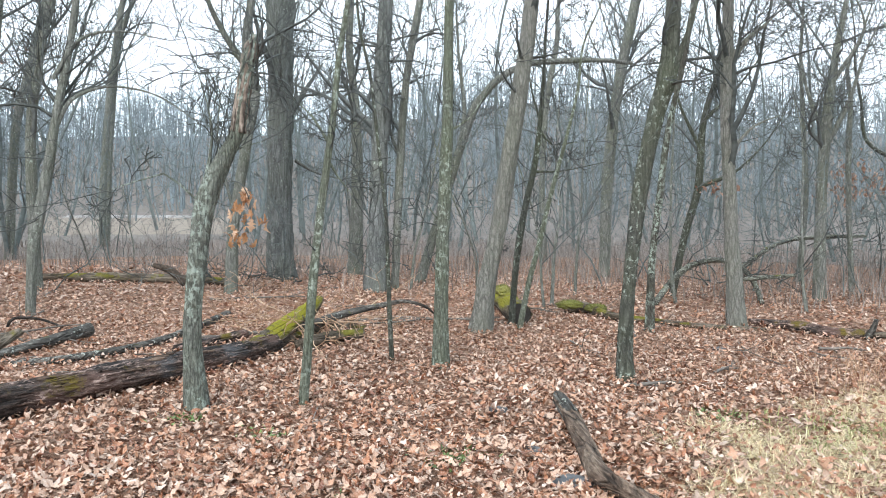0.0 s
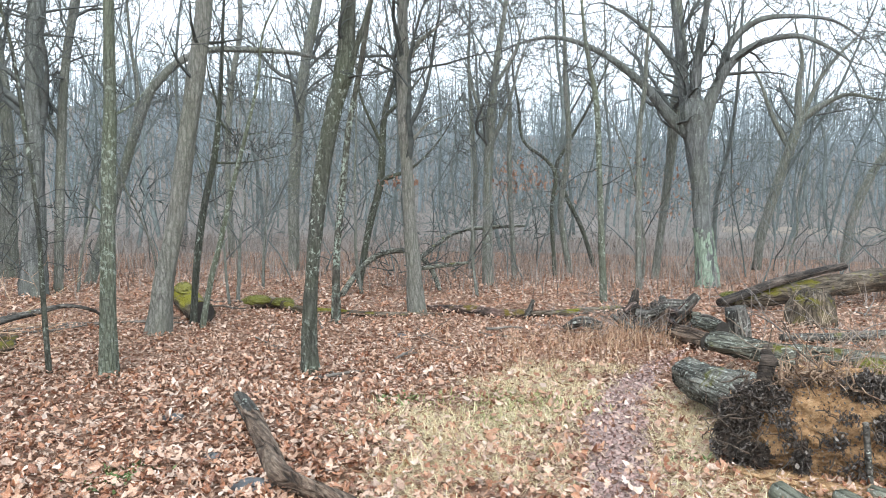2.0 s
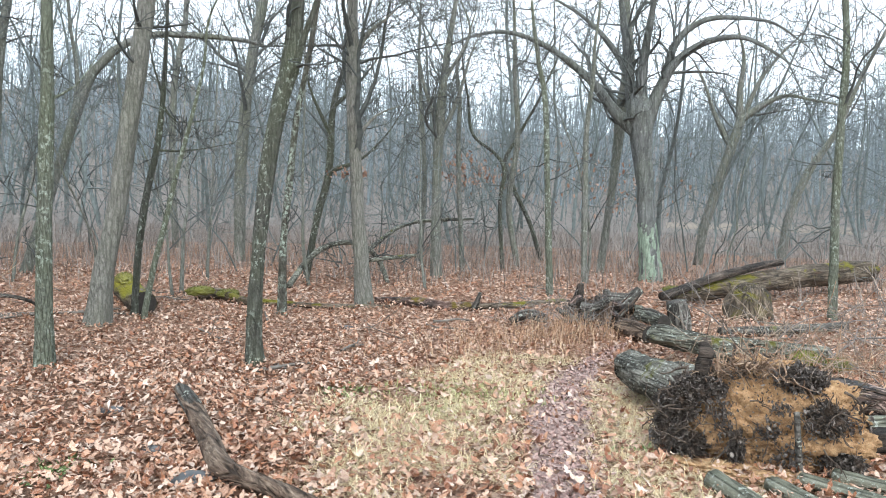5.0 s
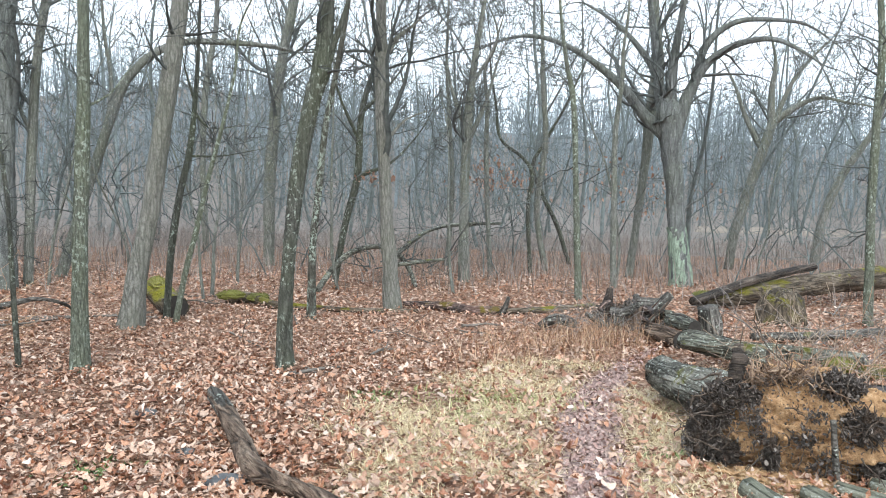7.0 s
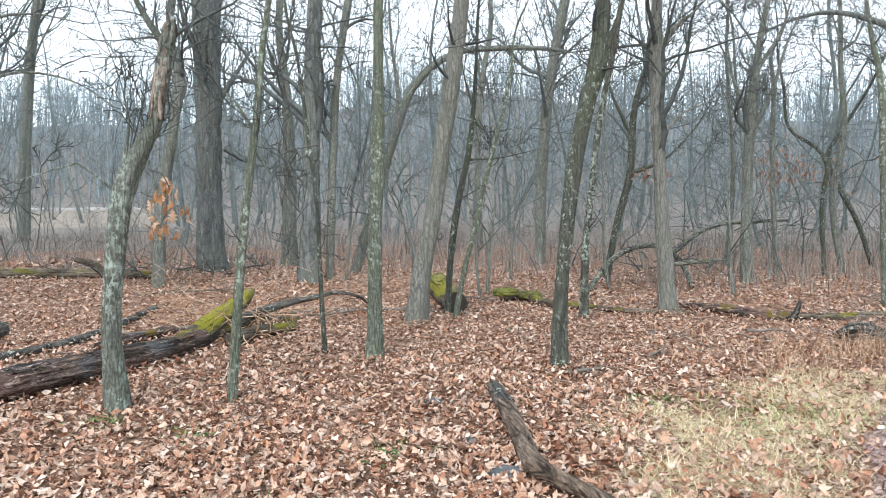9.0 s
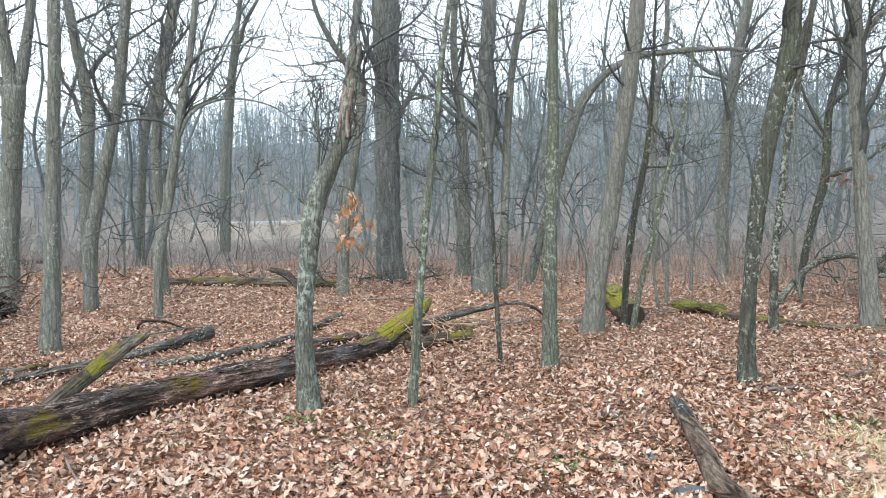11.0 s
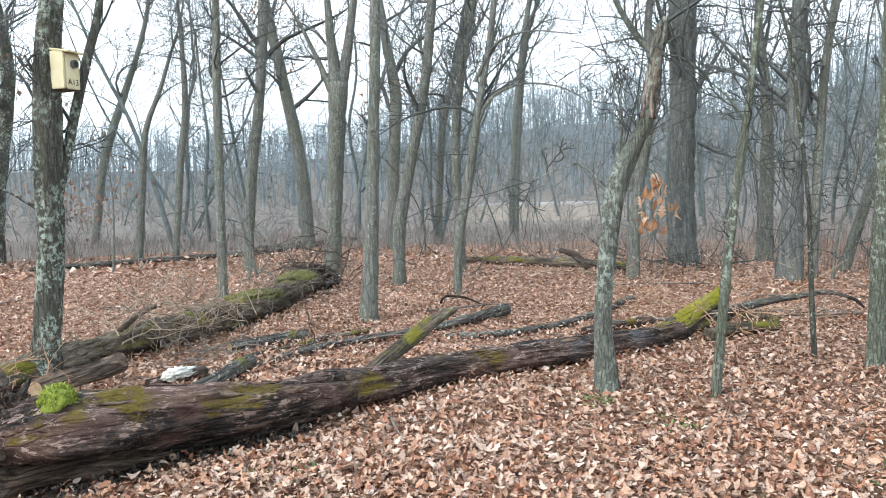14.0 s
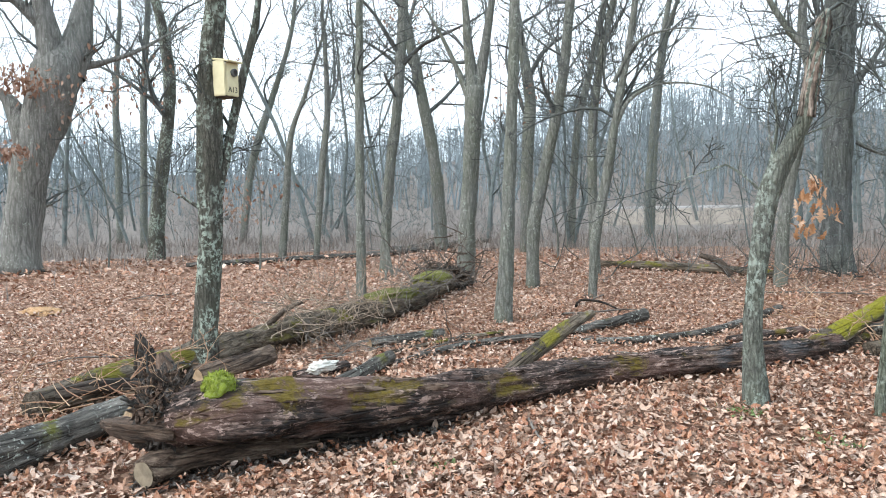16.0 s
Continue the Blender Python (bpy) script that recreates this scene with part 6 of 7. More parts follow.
# tall dead stalks
x, y = np.concatenate([rng.normal(5.4, 0.35, 120), rng.normal(4.4, 0.6, 90), rng.normal(6.2, 0.5, 80), rng.normal(-1.3, 0.35, 25), rng.normal(-6.5, 0.5, 30)]), np.concatenate(
    [rng.normal(7.5, 0.3, 120), rng.normal(7.2, 0.4, 90), rng.normal(5.0, 0.5, 80), rng.normal(9.9, 0.3, 25), rng.normal(6.1, 0.5, 30)])
tufts("dead_stalks", x, y, 5, (0.15, 0.45), 0.8, M_DRYWEED, "dead brown weed stalks beside the logs", rng, 0.003, 0.10)


# low dry stalks and thin grass where the clearing ends
x, y = many(7000, 12, 33, -72, 60, rng)
r, az = np.hypot(x, y), np.degrees(np.arctan2(x, y))
edge = np.interp(az, [-60, -35, -10, 10, 40], [23.5, 22.5, 17.5, 15.5, 15.0])
keep = rng.random(len(x)) < np.clip((r - edge + 2.5) / 4.0, 0.03, 1.0)
tufts("low_thicket", x[keep], y[keep], 5, (0.15, 0.75), 0.6, M_STALK, "low reddish-brown dead stalks at the edge of the clearing", rng, 0.007, 0.3)


# ---- fallen sticks ----
def stick(x, y, length, turn, r, seed):
    rng = np.random.default_rng(seed)
    d = np.array([math.cos(turn), math.sin(turn), 0])
    pts = [[x + d[0] * length * f + rng.normal(0, 0.03 * length), y + d[1] * length * f + rng.normal(0, 0.03 * length), float(hill(x, y)) + 0.03 + abs(rng.normal(0, 0.02)), r * (1 - 0.5 * f)] for f in (0, 0.35, 0.7, 1)]
    lines = [spline(pts, 0.08)]
    for _ in range(rng.integers(1, 4)):
        p = np.array(pts[rng.integers(1, 3)])
        grow(lines, p[:3], d + rng.normal(0, 0.7, 3) * (1, 1, 0.4), length * 0.35, r * 0.6, 2, rng, 0.0, 0.15, (0, 0, 2), 0.003)
    base = np.array([x, y, 0])
    top = thing("fallen_stick", base, "dead grey stick lying on the leaves", "stick", "fallen sticks")
    for number, line in enumerate(lines):
        co, q = tubes([line], 6)
        name = "side_twig" if number else "main_stem"
        link(name, mesh_np(name, co - base, q), M_STICK, top)


rng = np.random.default_rng(77)
for s in range(46):
    r, a = rng.uniform(5.2, 15), math.radians(rng.uniform(-62, 50))
    if grassy(r * math.sin(a), r * math.cos(a)) > 0.05 or (r * math.sin(a) > 2.0 and r < 9):
        continue
    stick(r * math.sin(a), r * math.cos(a), rng.uniform(0.4, 1.3), rng.uniform(0, 6.28), rng.uniform(0.006, 0.016), 500 + s)
for s, (x, y, ln, t, r) in enumerate(((-2.6, 9.4, 1.6, 0.4, 0.02), (-2.2, 9.9, 1.8, 0.2, 0.022), (-3.0, 8.9, 1.5, 0.6, 0.02), (-1.4, 10.6, 2.0, 0.1, 0.022), (-0.9, 10.9, 1.7, -0.3, 0.018), (-4.0, 12.6, 1.6, 0.3, 0.02),
                                      (1.55, 6.75, 0.6, 0.3, 0.02), (2.5, 7.3, 0.5, 0.8, 0.016), (4.1, 8.6, 0.5, 0.1, 0.02), (-4.6, 8.6, 0.9, 2.7, 0.018))):
    stick(x, y, ln, t, r, 600 + s)


# ---- tangles of twigs over the logs ----
def tangle(name, centre, spread, count, label, seed, lift=0.1, length=(0.3, 0.9), material=M_STICK, r=0.007, steep=0.9):
    rng = np.random.default_rng(seed)
    lines = []
    for _ in range(count):
        t = rng.uniform(0, 6.28)
        p = np.array([rng.normal(0, spread[0]), rng.normal(0, spread[1]), abs(rng.normal(0, lift)) + 0.02])
        grow(lines, p, (math.cos(t), math.sin(t), rng.uniform(-0.1, steep)), rng.uniform(*length), r * rng.uniform(0.6, 1.4), 1, rng, 0.0, 0.16, (0, 2, 1), 0.0025)
    top = thing(name, centre, label, "branches")
    co, q = tubes(lines, 5)
    tagged(link("brushwood", mesh_np("brushwood", co, q), material, top), kind="stuff")
    return top


tangle("twig_tangle", (-6.75, 5.9, 0.15), (0.32, 0.5), 70, "pale tangle of dead twigs over the decayed trunk", 700, 0.15, (0.3, 0.9), M_PALESTEM, 0.006)
tangle("twig_tangle", (-7.6, 8.3, 0.2), (0.3, 0.6), 44, "tangle of dead twigs over the mossy trunk", 701, 0.2)
tangle("twig_tangle", (-8.6, 10.5, 0.1), (0.35, 0.4), 70, "dense dark root tangle at the end of a mossy trunk", 702, 0.3, (0.3, 0.8), M_ROOT, 0.014)
tangle("twig_tangle", (-5.9, 5.4, 0.03), (0.4, 0.4), 22, "loose dead twigs among the small logs", 703, 0.08)
tangle("twig_tangle", (-5.75, 2.85, 0.12), (0.32, 0.40), 34, "broken pale twigs beside the root mass", 704, 0.12, (0.3, 0.75), M_DRYWEED, 0.006)
tangle("twig_tangle", (5.2, 3.9, 0.1), (0.35, 0.35), 34, "grey thicket of dead stems behind the root plate", 705, 0.16, (0.3, 0.8), M_DRYWEED, 0.005)
tangle("twig_tangle", (6.6, 4.9, 0.1), (0.6, 0.5), 44, "brown thicket of dead stems beside the log pile", 706, 0.2, (0.5, 1.2), M_BRUSH)
tangle("twig_tangle", (5.4, 7.5, 0.05), (0.25, 0.25), 40, "rusty bundle of dead stems before the brush pile", 707, 0.1, (0.3, 0.8), M_BRUSH, 0.004)
for k, (x, y, wx, wy, number) in enumerate(((4.85, 3.70, 0.25, 0.25, 20), (5.5, 4.3, 0.4, 0.35, 22), (6.6, 5.7, 0.6, 0.45, 20), (7.4, 5.0, 0.6, 0.5, 24), (4.15, 4.25, 0.10, 0.10, 4))):
    tangle("stem_tangle", (x, y, 0.0), (wx, wy), number, "pale thin dead stems standing among the logs", 720 + k, 0.05, (0.35, 0.95), M_PALESTEM, 0.0042, 2.2)
tangle("twig_tangle", (-2.2, 10.4, 0.03), (0.6, 0.4), 30, "low tangle of dead branches behind the fallen trunk", 708, 0.05, (0.5, 1.3), M_DRYWEED, 0.008, 0.25)
tangle("twig_tangle", (-1.38, 8.66, 0.05), (0.5, 0.25), 34, "brown twigs sprawling round the mossy limb", 713, 0.10, (0.4, 1.1), M_DRYWEED, 0.006, 0.5)
tangle("twig_tangle", (-4.0, 15.2, 0.05), (0.9, 0.4), 40, "low tangle of branches at the old oak", 709, 0.15, (0.5, 1.2), M_TWIG, 0.012)
tangle("twig_tangle", (4.9, 13.3, 0.3), (0.6, 0.3), 26, "dead twigs on the arching bough", 710, 0.2, (0.5, 1.3), M_TWIG, 0.010)
tangle("twig_tangle", (7.6, 15.9, 0.8), (0.8, 0.5), 26, "hanging dead twigs of the long bough", 711, 0.2, (0.6, 1.5), M_TWIG, 0.010)


# ---- uprooted tree: root plate ----
def flakes(count, shell, rng, size, material, parent, name, label=""):
    """Curled dark scraps of root, bark and leaf mould stuck on a body given by a function of two random numbers."""
    pts = np.array([shell(*rng.random(2)) for _ in range(count)])
    co, q = leaves(pts, size, rng, 1, 1.2)
    ob = link(name, mesh_np(name, co, q), material, parent, label)
    return tagged(ob, kind="stuff")


def ragged(rng, size, detail=5):
    """A torn, deeply creased clump of matted root, as a bmesh centred on its middle."""
    bm = bmesh.new()
    bmesh.ops.create_icosphere(bm, subdivisions=detail, radius=1.0)
    o = Vector(rng.uniform(-50, 50, 3))
    for v in bm.verts:
        c = v.co.copy()
        q = c + Vector((noise.noise(c * 2.1 + o), noise.noise(c * 2.1 - o), noise.noise(c * 1.7 + o * 2))) * 0.7
        k = 0.82 + 0.45 * noise.noise(q * 1.8 + o) - 0.55 * abs(noise.noise(q * 3.4 + o)) + 0.4 * (0.3 - abs(noise.noise(q * 7.5 - o))) + 0.16 * noise.noise(q * 17 + o)
        v.co = Vector((c.x * size[0], c.y * size[1], c.z * size[2])) * max(k, 0.25) * 1.25
    return bm


def snarl(count, shell, rng, size, material, parent, name, label="", r=0.008, sides=4):
    """Short twisted root ends and curls of bark, stuck about a body given by a function of two random numbers."""
    lines = []
    for _ in range(count):
        p, way = np.array(shell(*rng.random(2)), float), unit(rng.normal(0, 1, 3))
        ln, bend = rng.uniform(*size), rng.normal(0, 0.8, 3)
        fat, pts = r * rng.uniform(0.5, 1.7), []
        for w in (0.7, 1.0, 0.9, 0.65, 0.2):
            pts.append([*p, fat * w * rng.uniform(0.75, 1.25)])
            way = unit(way + bend * 0.6 + rng.normal(0, 0.25, 3))
            p = p + way * ln / 4
        lines.append(pts)
    co, q = tubes(lines, sides)
    return tagged(link(name, mesh_np(name, co, q), material, parent, label), kind="stuff")


def shards(count, shell, rng, size, material, parent, name, label=""):
    """Splintered chunks of wood, each a tapered crooked bar, stuck about a body given by a function of two random numbers."""
    pts = np.array([shell(*rng.random(2)) for _ in range(count)])
    ln = rng.uniform(size[0], size[1], count)
    d = rng.normal(0, 1, (count, 3))
    d /= np.linalg.norm(d, axis=1, keepdims=True)
    u = np.cross(d, rng.normal(0, 1, (count, 3)))
    u /= np.linalg.norm(u, axis=1, keepdims=True)
    v = np.cross(d, u)
    co = []
    for f, w in ((-0.5, 0.6), (-0.1, 1.0), (0.25, 0.75), (0.5, 0.15)):
        c = pts + d * (ln * f)[:, None] + rng.normal(0, 0.05, (count, 3)) * ln[:, None]
        for a, b in ((1, 0.5), (-0.3, 0.9), (-1, -0.4), (0.4, -0.8)):
            wide = (ln ** 0.7 * 0.075 * w * rng.uniform(0.6, 1.4, count))[:, None]
            co.append(c + (u * a + v * b) * wide)
    co = np.stack(co, 1).reshape(-1, 3)
    i, k, j = np.meshgrid(np.arange(count), np.arange(3), np.arange(4), indexing="ij")
    at = i * 16 + k * 4
    j2 = (j + 1) % 4
    q = np.stack([at + j, at + j2, at + 4 + j2, at + 4 + j], -1).reshape(-1, 4)
    ob = link(name, mesh_np(name, co, q, smooth=False), material, parent, label)
    return tagged(ob, kind="stuff")


def frame_of(x, y):
    """A pose at x, y whose own y axis points away from where the clearing is seen."""
    return Matrix.Translation((x, y, 0)) @ Matrix.Rotation(-math.atan2(x, y), 4, "Z")


rng = np.random.default_rng(31)
plate = thing("root_plate", (0, 0, 0), "upturned root plate with orange sand and dark matted roots", "tree roots")
plate.matrix_world = frame_of(3.90, 3.46)
bm = lump(rng, (0.53, 0.20, 0.33), 6, 0.30, 3.4)
bmesh.ops.translate(bm, vec=(0.05, 0, 0.25), verts=bm.verts)
part("sand_face", bm, M_SAND, plate, "orange sandy soil")


def rim(u, v):
    a = math.pi * (0.03 + 0.94 * u)
    k = 0.84 + 0.26 * v
    return (math.cos(a) * 0.58 * k, -0.14 + 0.14 * v, 0.24 + 0.36 * math.sin(a) * k)


M_SCRAP = islands("root_scraps", [(0.0, (0.010, 0.008, 0.007)), (0.5, (0.034, 0.027, 0.023)), (0.85, (0.085, 0.070, 0.060)), (1.0, (0.20, 0.175, 0.15))], 0.55, 0.5, 0.6)
bm = lump(rng, (0.52, 0.17, 0.05), 5, 0.4, 4.0)
bmesh.ops.translate(bm, vec=(0.02, -0.30, 0.0), verts=bm.verts)
part("sand_apron", bm, M_SAND, plate, "loose sand slid down from the roots")
M_FIBRE = islands("brown_root_fibres", [(0.0, (0.11, 0.065, 0.04)), (0.6, (0.27, 0.175, 0.115)), (1.0, (0.44, 0.32, 0.22))], 0.85)
flakes(260, rim, rng, (0.02, 0.05), M_SCRAP, plate, "root_mat", "dark matted roots and bark along the rim")


def face(x, z):
    """How far the sand face stands forward at a place on it."""
    k = 1 - (x / 0.60) ** 2 - ((z - 0.25) / 0.40) ** 2
    return -0.21 * max(k, 0.06) ** 0.5


flakes(1100, lambda u, v: (1.06 * (u - 0.46), face(1.06 * (u - 0.46), 0.03 + 0.54 * v) - 0.012, 0.03 + 0.54 * v), rng, (0.008, 0.026), M_SCRAP, plate, "root_mat", "small dark rootlets and crumbs")
# matted roots: ruffled scraps over dark cores, thickest along one side and the top
for cx, cz, w, h, count, core in ((-0.50, 0.14, 0.11, 0.13, 210, 1), (-0.46, 0.33, 0.12, 0.11, 200, 1), (-0.33, 0.46, 0.14, 0.08, 180, 1), (-0.36, 0.10, 0.09, 0.08, 90, 1), (-0.22, 0.36, 0.07, 0.05, 60, 0), (0.22, 0.56, 0.13, 0.08, 190, 1),
                                  (0.36, 0.35, 0.11, 0.09, 120, 1), (0.06, 0.27, 0.06, 0.05, 70, 0), (-0.11, 0.12, 0.045, 0.10, 80, 1), (-0.18, 0.25, 0.05, 0.05, 45, 0), (0.45, 0.10, 0.12, 0.07, 130, 1), (0.18, 0.12, 0.07, 0.06, 50, 0), (0.12, 0.40, 0.05, 0.03, 35, 0)):
    front = face(cx, cz)
    if core:
        bm = ragged(rng, (w * 0.95, 0.06, h * 0.95))
        bmesh.ops.translate(bm, vec=(cx, front, cz), verts=bm.verts)
        part("root_clump", bm, M_MAT, plate, "matted dark roots and bark")
    spot = lambda u, v: (cx + w * 1.15 * math.sqrt(u) * math.cos(6.28 * v), front - 0.04 + rng.normal(0, 0.02), cz + h * 1.15 * math.sqrt(u) * math.sin(6.28 * v))
    snarl(count // 3, spot, rng, (0.04, 0.11), M_SCRAP, plate, "root_mat", "twisted dark root ends", 0.0032, 3)
    flakes(int(count * 1.5), spot, rng, (0.012, 0.036), M_SCRAP, plate, "root_mat", "ruffled dark scraps of root and bark")
# brown fibrous mat over the top
snarl(420, lambda u, v: (-0.32 + 0.58 * u, -0.17 + 0.2 * v, 0.52 + 0.09 * math.sin(3.14 * u) - 0.03 * abs(v - 0.5)), rng, (0.06, 0.16), M_FIBRE, plate, "root_mat", "brown fibrous root mat", 0.0045, 3)
lines = []
for _ in range(30):
    u = rng.random()
    p = np.array(rim(u, 0.4)) + rng.normal(0, 0.05, 3)
    out = unit(np.array([p[0], -0.25, p[2] - 0.2]) + rng.normal(0, 0.3, 3))
    grow(lines, p, out * 0.5 + rng.normal(0, 0.5, 3), rng.uniform(0.10, 0.32), rng.uniform(0.004, 0.012), 1, rng, 0, 0.35, (0, 2, 1), 0.003)
for _ in range(34):
    # a whorl of thin roots
    t = rng.uniform(0, 6.28)
    p = np.array([0.36 + 0.03 * math.cos(t), face(0.36, 0.35) - 0.04, 0.35 + 0.03 * math.sin(t)])
    grow(lines, p, (math.cos(t), -0.25, math.sin(t)), rng.uniform(0.06, 0.14), 0.008, 2, rng, 0, 0.3, (0, 0, 1), 0.003)
for _ in range(26):
    p = np.array([rng.uniform(-0.55, 0.55), -0.23, rng.uniform(0.08, 0.5)])
    grow(lines, p, (rng.normal(0, 1), -0.2, rng.normal(0, 0.8)), rng.uniform(0.08, 0.28), 0.006, 1, rng, 0, 0.3, (0, 1, 0), 0.003)
co, q = tubes(lines, 6)
tagged(link("rootwood", mesh_np("rootwood", co, q), M_ROOT, plate, "dark broken roots"), kind="stuff")
co, q, t = rough_tube([(0.24, -0.27, 0.02, 0.018), (0.22, -0.28, 0.2, 0.017), (0.20, -0.27, 0.40, 0.016)], 10, 0.05, rng, 0.06, 0.02, 0, True, 1.0, 0.3)
link("upright_root", mesh_np("upright_root", co, q, t), M_GREYLOG, plate, "grey-green root hanging over the sand")
co, q, t = rough_tube([(-0.32, -0.10, 0.46, 0.055), (-0.33, -0.11, 0.58, 0.048), (-0.31, -0.10, 0.66, 0.05), (-0.34, -0.08, 0.72, 0.03)], 16, 0.05, rng, 0.08, 0.02, 0, True, 1.0, 0.35)
link("root_stub", mesh_np("root_stub", co, q, t), M_DARKWOOD, plate, "dark upright root stub")


# ---- the pile beyond the root plate ----
def root_heap(name, at, size, label, seed, scraps=300, raised=0.0):
    rng = np.random.default_rng(seed)
    top = thing(name, (0, 0, 0), label, "tree roots")
    top.matrix_world = Matrix.Translation((0, 0, raised)) @ frame_of(*at)
    bm = ragged(rng, size)
    bmesh.ops.translate(bm, vec=(0, 0, size[2] * 0.6), verts=bm.verts)
    part("core", bm, M_MAT, top, "matted dark roots")

    def shell(u, v):
        a, e = 6.28 * u, math.asin(v)
        return (size[0] * 1.02 * math.cos(a) * math.cos(e), size[1] * 1.02 * math.sin(a) * math.cos(e), size[2] * (0.55 + math.sin(e)))

    flakes(scraps, shell, rng, (0.015, 0.045), M_SCRAP, top, "bark_mould", "dark rotten bark and leaf mould")
    snarl(scraps // 4, shell, rng, (0.06, 0.20), M_FIBRE, top, "root_ends", "thin twisted root ends", 0.004, 3)
    shards(scraps // 3, shell, rng, (0.05, 0.14), M_STRIP, top, "split_wood", "splintered root wood")
    lines = []
    for _ in range(8):
        p = np.array(shell(*rng.random(2)))
        grow(lines, p * 0.8, p + rng.normal(0, 0.4, 3) + (0, 0, 0.1), rng.uniform(0.12, 0.28), rng.uniform(0.010, 0.028), 1, rng, 0.1, 0.3, (0, 2, 1), 0.004)
    co, q = tubes(lines, 7)
    tagged(link("rootwood", mesh_np("rootwood", co, q), M_GREYLOG, top, "crooked grey roots"), kind="stuff")
    return top


root_heap("root_heap", (6.08, 8.02), (0.40, 0.22, 0.20), "heap of dark broken roots and rotten wood beside the path", 801, 260)
log("hooked_root", [(5.79, 8.05, 0.0, 0.07), (5.76, 8.06, 0.22, 0.06), (5.83, 8.04, 0.38, 0.055), (5.86, 8.05, 0.52, 0.035)], M_DARKWOOD, "dark hooked root standing on the heap", seed=61, detail=0.3, flat=1.0)
log("grey_limb", [(6.10, 7.75, 0.14, 0.085), (6.28, 7.70, 0.30, 0.075), (6.46, 7.66, 0.48, 0.055)], M_GREYLOG, "grey broken limb propped on the heap", seed=62, detail=0.2, strips=8)
log("heap_block", [(5.98, 7.75, 0.02, 0.09), (6.00, 7.74, 0.34, 0.085)], M_BROWNLOG, "short split block standing against the heap", seed=63, detail=0.25, flat=1.0)
root_heap("root_mass", (-4.36, 2.44), (0.17, 0.15, 0.26), "gnarled dark root mass at the end of the wet trunk", 802, 420, 0.18)
root_heap("root_heap", (-8.7, 10.6), (0.4, 0.3, 0.26), "dark upturned roots of the mossy trunk", 803, 200)

rng = np.random.default_rng(88)
for s in range(17):
    t, ln, rr = rng.uniform(0, 6.28), rng.uniform(0.2, 0.48), rng.uniform(0.035, 0.075)
    x, y, z = 6.08 + rng.normal(0, 0.30), 7.85 + rng.normal(0, 0.16), rng.uniform(0.06, 0.38)
    log("broken_wood", [(x, y, z, rr), (x + 0.5 * ln * math.cos(t), y + 0.5 * ln * math.sin(t), z + rng.normal(0, 0.04), rr), (x + ln * math.cos(t), y + ln * math.sin(t), z + rng.normal(0.03, 0.08), rr * 0.7)],
        M_PALEBARK if s % 3 == 1 else M_GREYLOG if s % 3 else M_LOG, "chunk of grey broken wood on the heap", seed=150 + s, detail=0.25, sides=14, step=0.04)

# bark pieces, broken stubs and blocks by the root mass
log("broken_stump", [(-6.36, 3.44, 0.10, 0.13), (-6.36, 3.48, 0.28, 0.085), (-6.40, 3.46, 0.40, 0.06), (-6.43, 3.45, 0.49, 0.02)], M_DARKWOOD, "splintered upright stub of decayed wood", seed=40, detail=0.3, strips=10)
log("bleached_root", [(-4.62, 2.34, 0.31, 0.03), (-4.48, 2.33, 0.36, 0.058), (-4.36, 2.36, 0.42, 0.04), (-4.28, 2.40, 0.46, 0.02)], M_TAN, "bleached tan root wood on the root mass", seed=41, detail=0.25)
log("split_log", [(-4.24, 2.22, 0.065, 0.082), (-4.29, 2.45, 0.08, 0.105), (-4.22, 2.75, 0.08, 0.105), (-4.08, 3.05, 0.05, 0.07), (-3.95, 3.28, 0.03, 0.03)], M_BROWNLOG, "rotten brown log with a pale sawn end beneath the fallen tree", seed=50, flat=0.9, detail=0.3, sides=28, strips=20, cut=M_SPLIT)
log("dark_limb", [(-6.02, 2.55, 0.20, 0.045), (-5.82, 2.85, 0.24, 0.055), (-5.62, 3.18, 0.20, 0.05)], M_DARKWOOD, "wet blue-black broken limb across the logs", seed=55, detail=0.3)
# dark filler added where the cavity under the trunk is only shaded
log("bark_debris", [(-4.44, 2.75, 0.06, 0.13), (-4.16, 3.15, 0.06, 0.13), (-3.92, 3.62, 0.05, 0.10), (-3.72, 4.0, 0.03, 0.05)], M_DARKWOOD, "dark mass added to deepen the shade beneath the trunk", seed=53, flat=0.7, detail=0.4)
log("root_splinter", [(-4.20, 2.43, 0.27, 0.09), (-4.39, 2.32, 0.28, 0.10), (-4.56, 2.24, 0.29, 0.08), (-4.66, 2.21, 0.30, 0.035)], M_BROWNLOG, "split grey-brown root wood of the fallen tree", seed=51, detail=0.35, flat=0.7)
log("root_stub", [(-4.55, 2.58, 0.44, 0.055), (-4.58, 2.60, 0.56, 0.06), (-4.63, 2.60, 0.66, 0.035)], M_STRIP, "reddish broken root stub standing on the root mass", seed=52, detail=0.35)
mound = thing("sand_mound", (-12.28, 5.2, 0.0), "small mound of bare sandy soil in the leaves", "soil")
part("mound", lump(np.random.default_rng(8), (0.4, 0.28, 0.06), 4, 0.3, 2), M_SAND, mound)
# dark scraps added along the trunk in place of its shadow
crumbs = np.random.default_rng(57)
along, off = crumbs.uniform(-0.9, 1.2, 900), crumbs.normal(-0.02, 0.12, 900)
x, y = -3.98 + 0.31 * along + 0.95 * off, 3.02 + 0.95 * along - 0.31 * off
co, q = leaves(np.stack([x, y, hill(x, y) + 0.012], -1), (0.02, 0.07), crumbs, 2, 0.4)
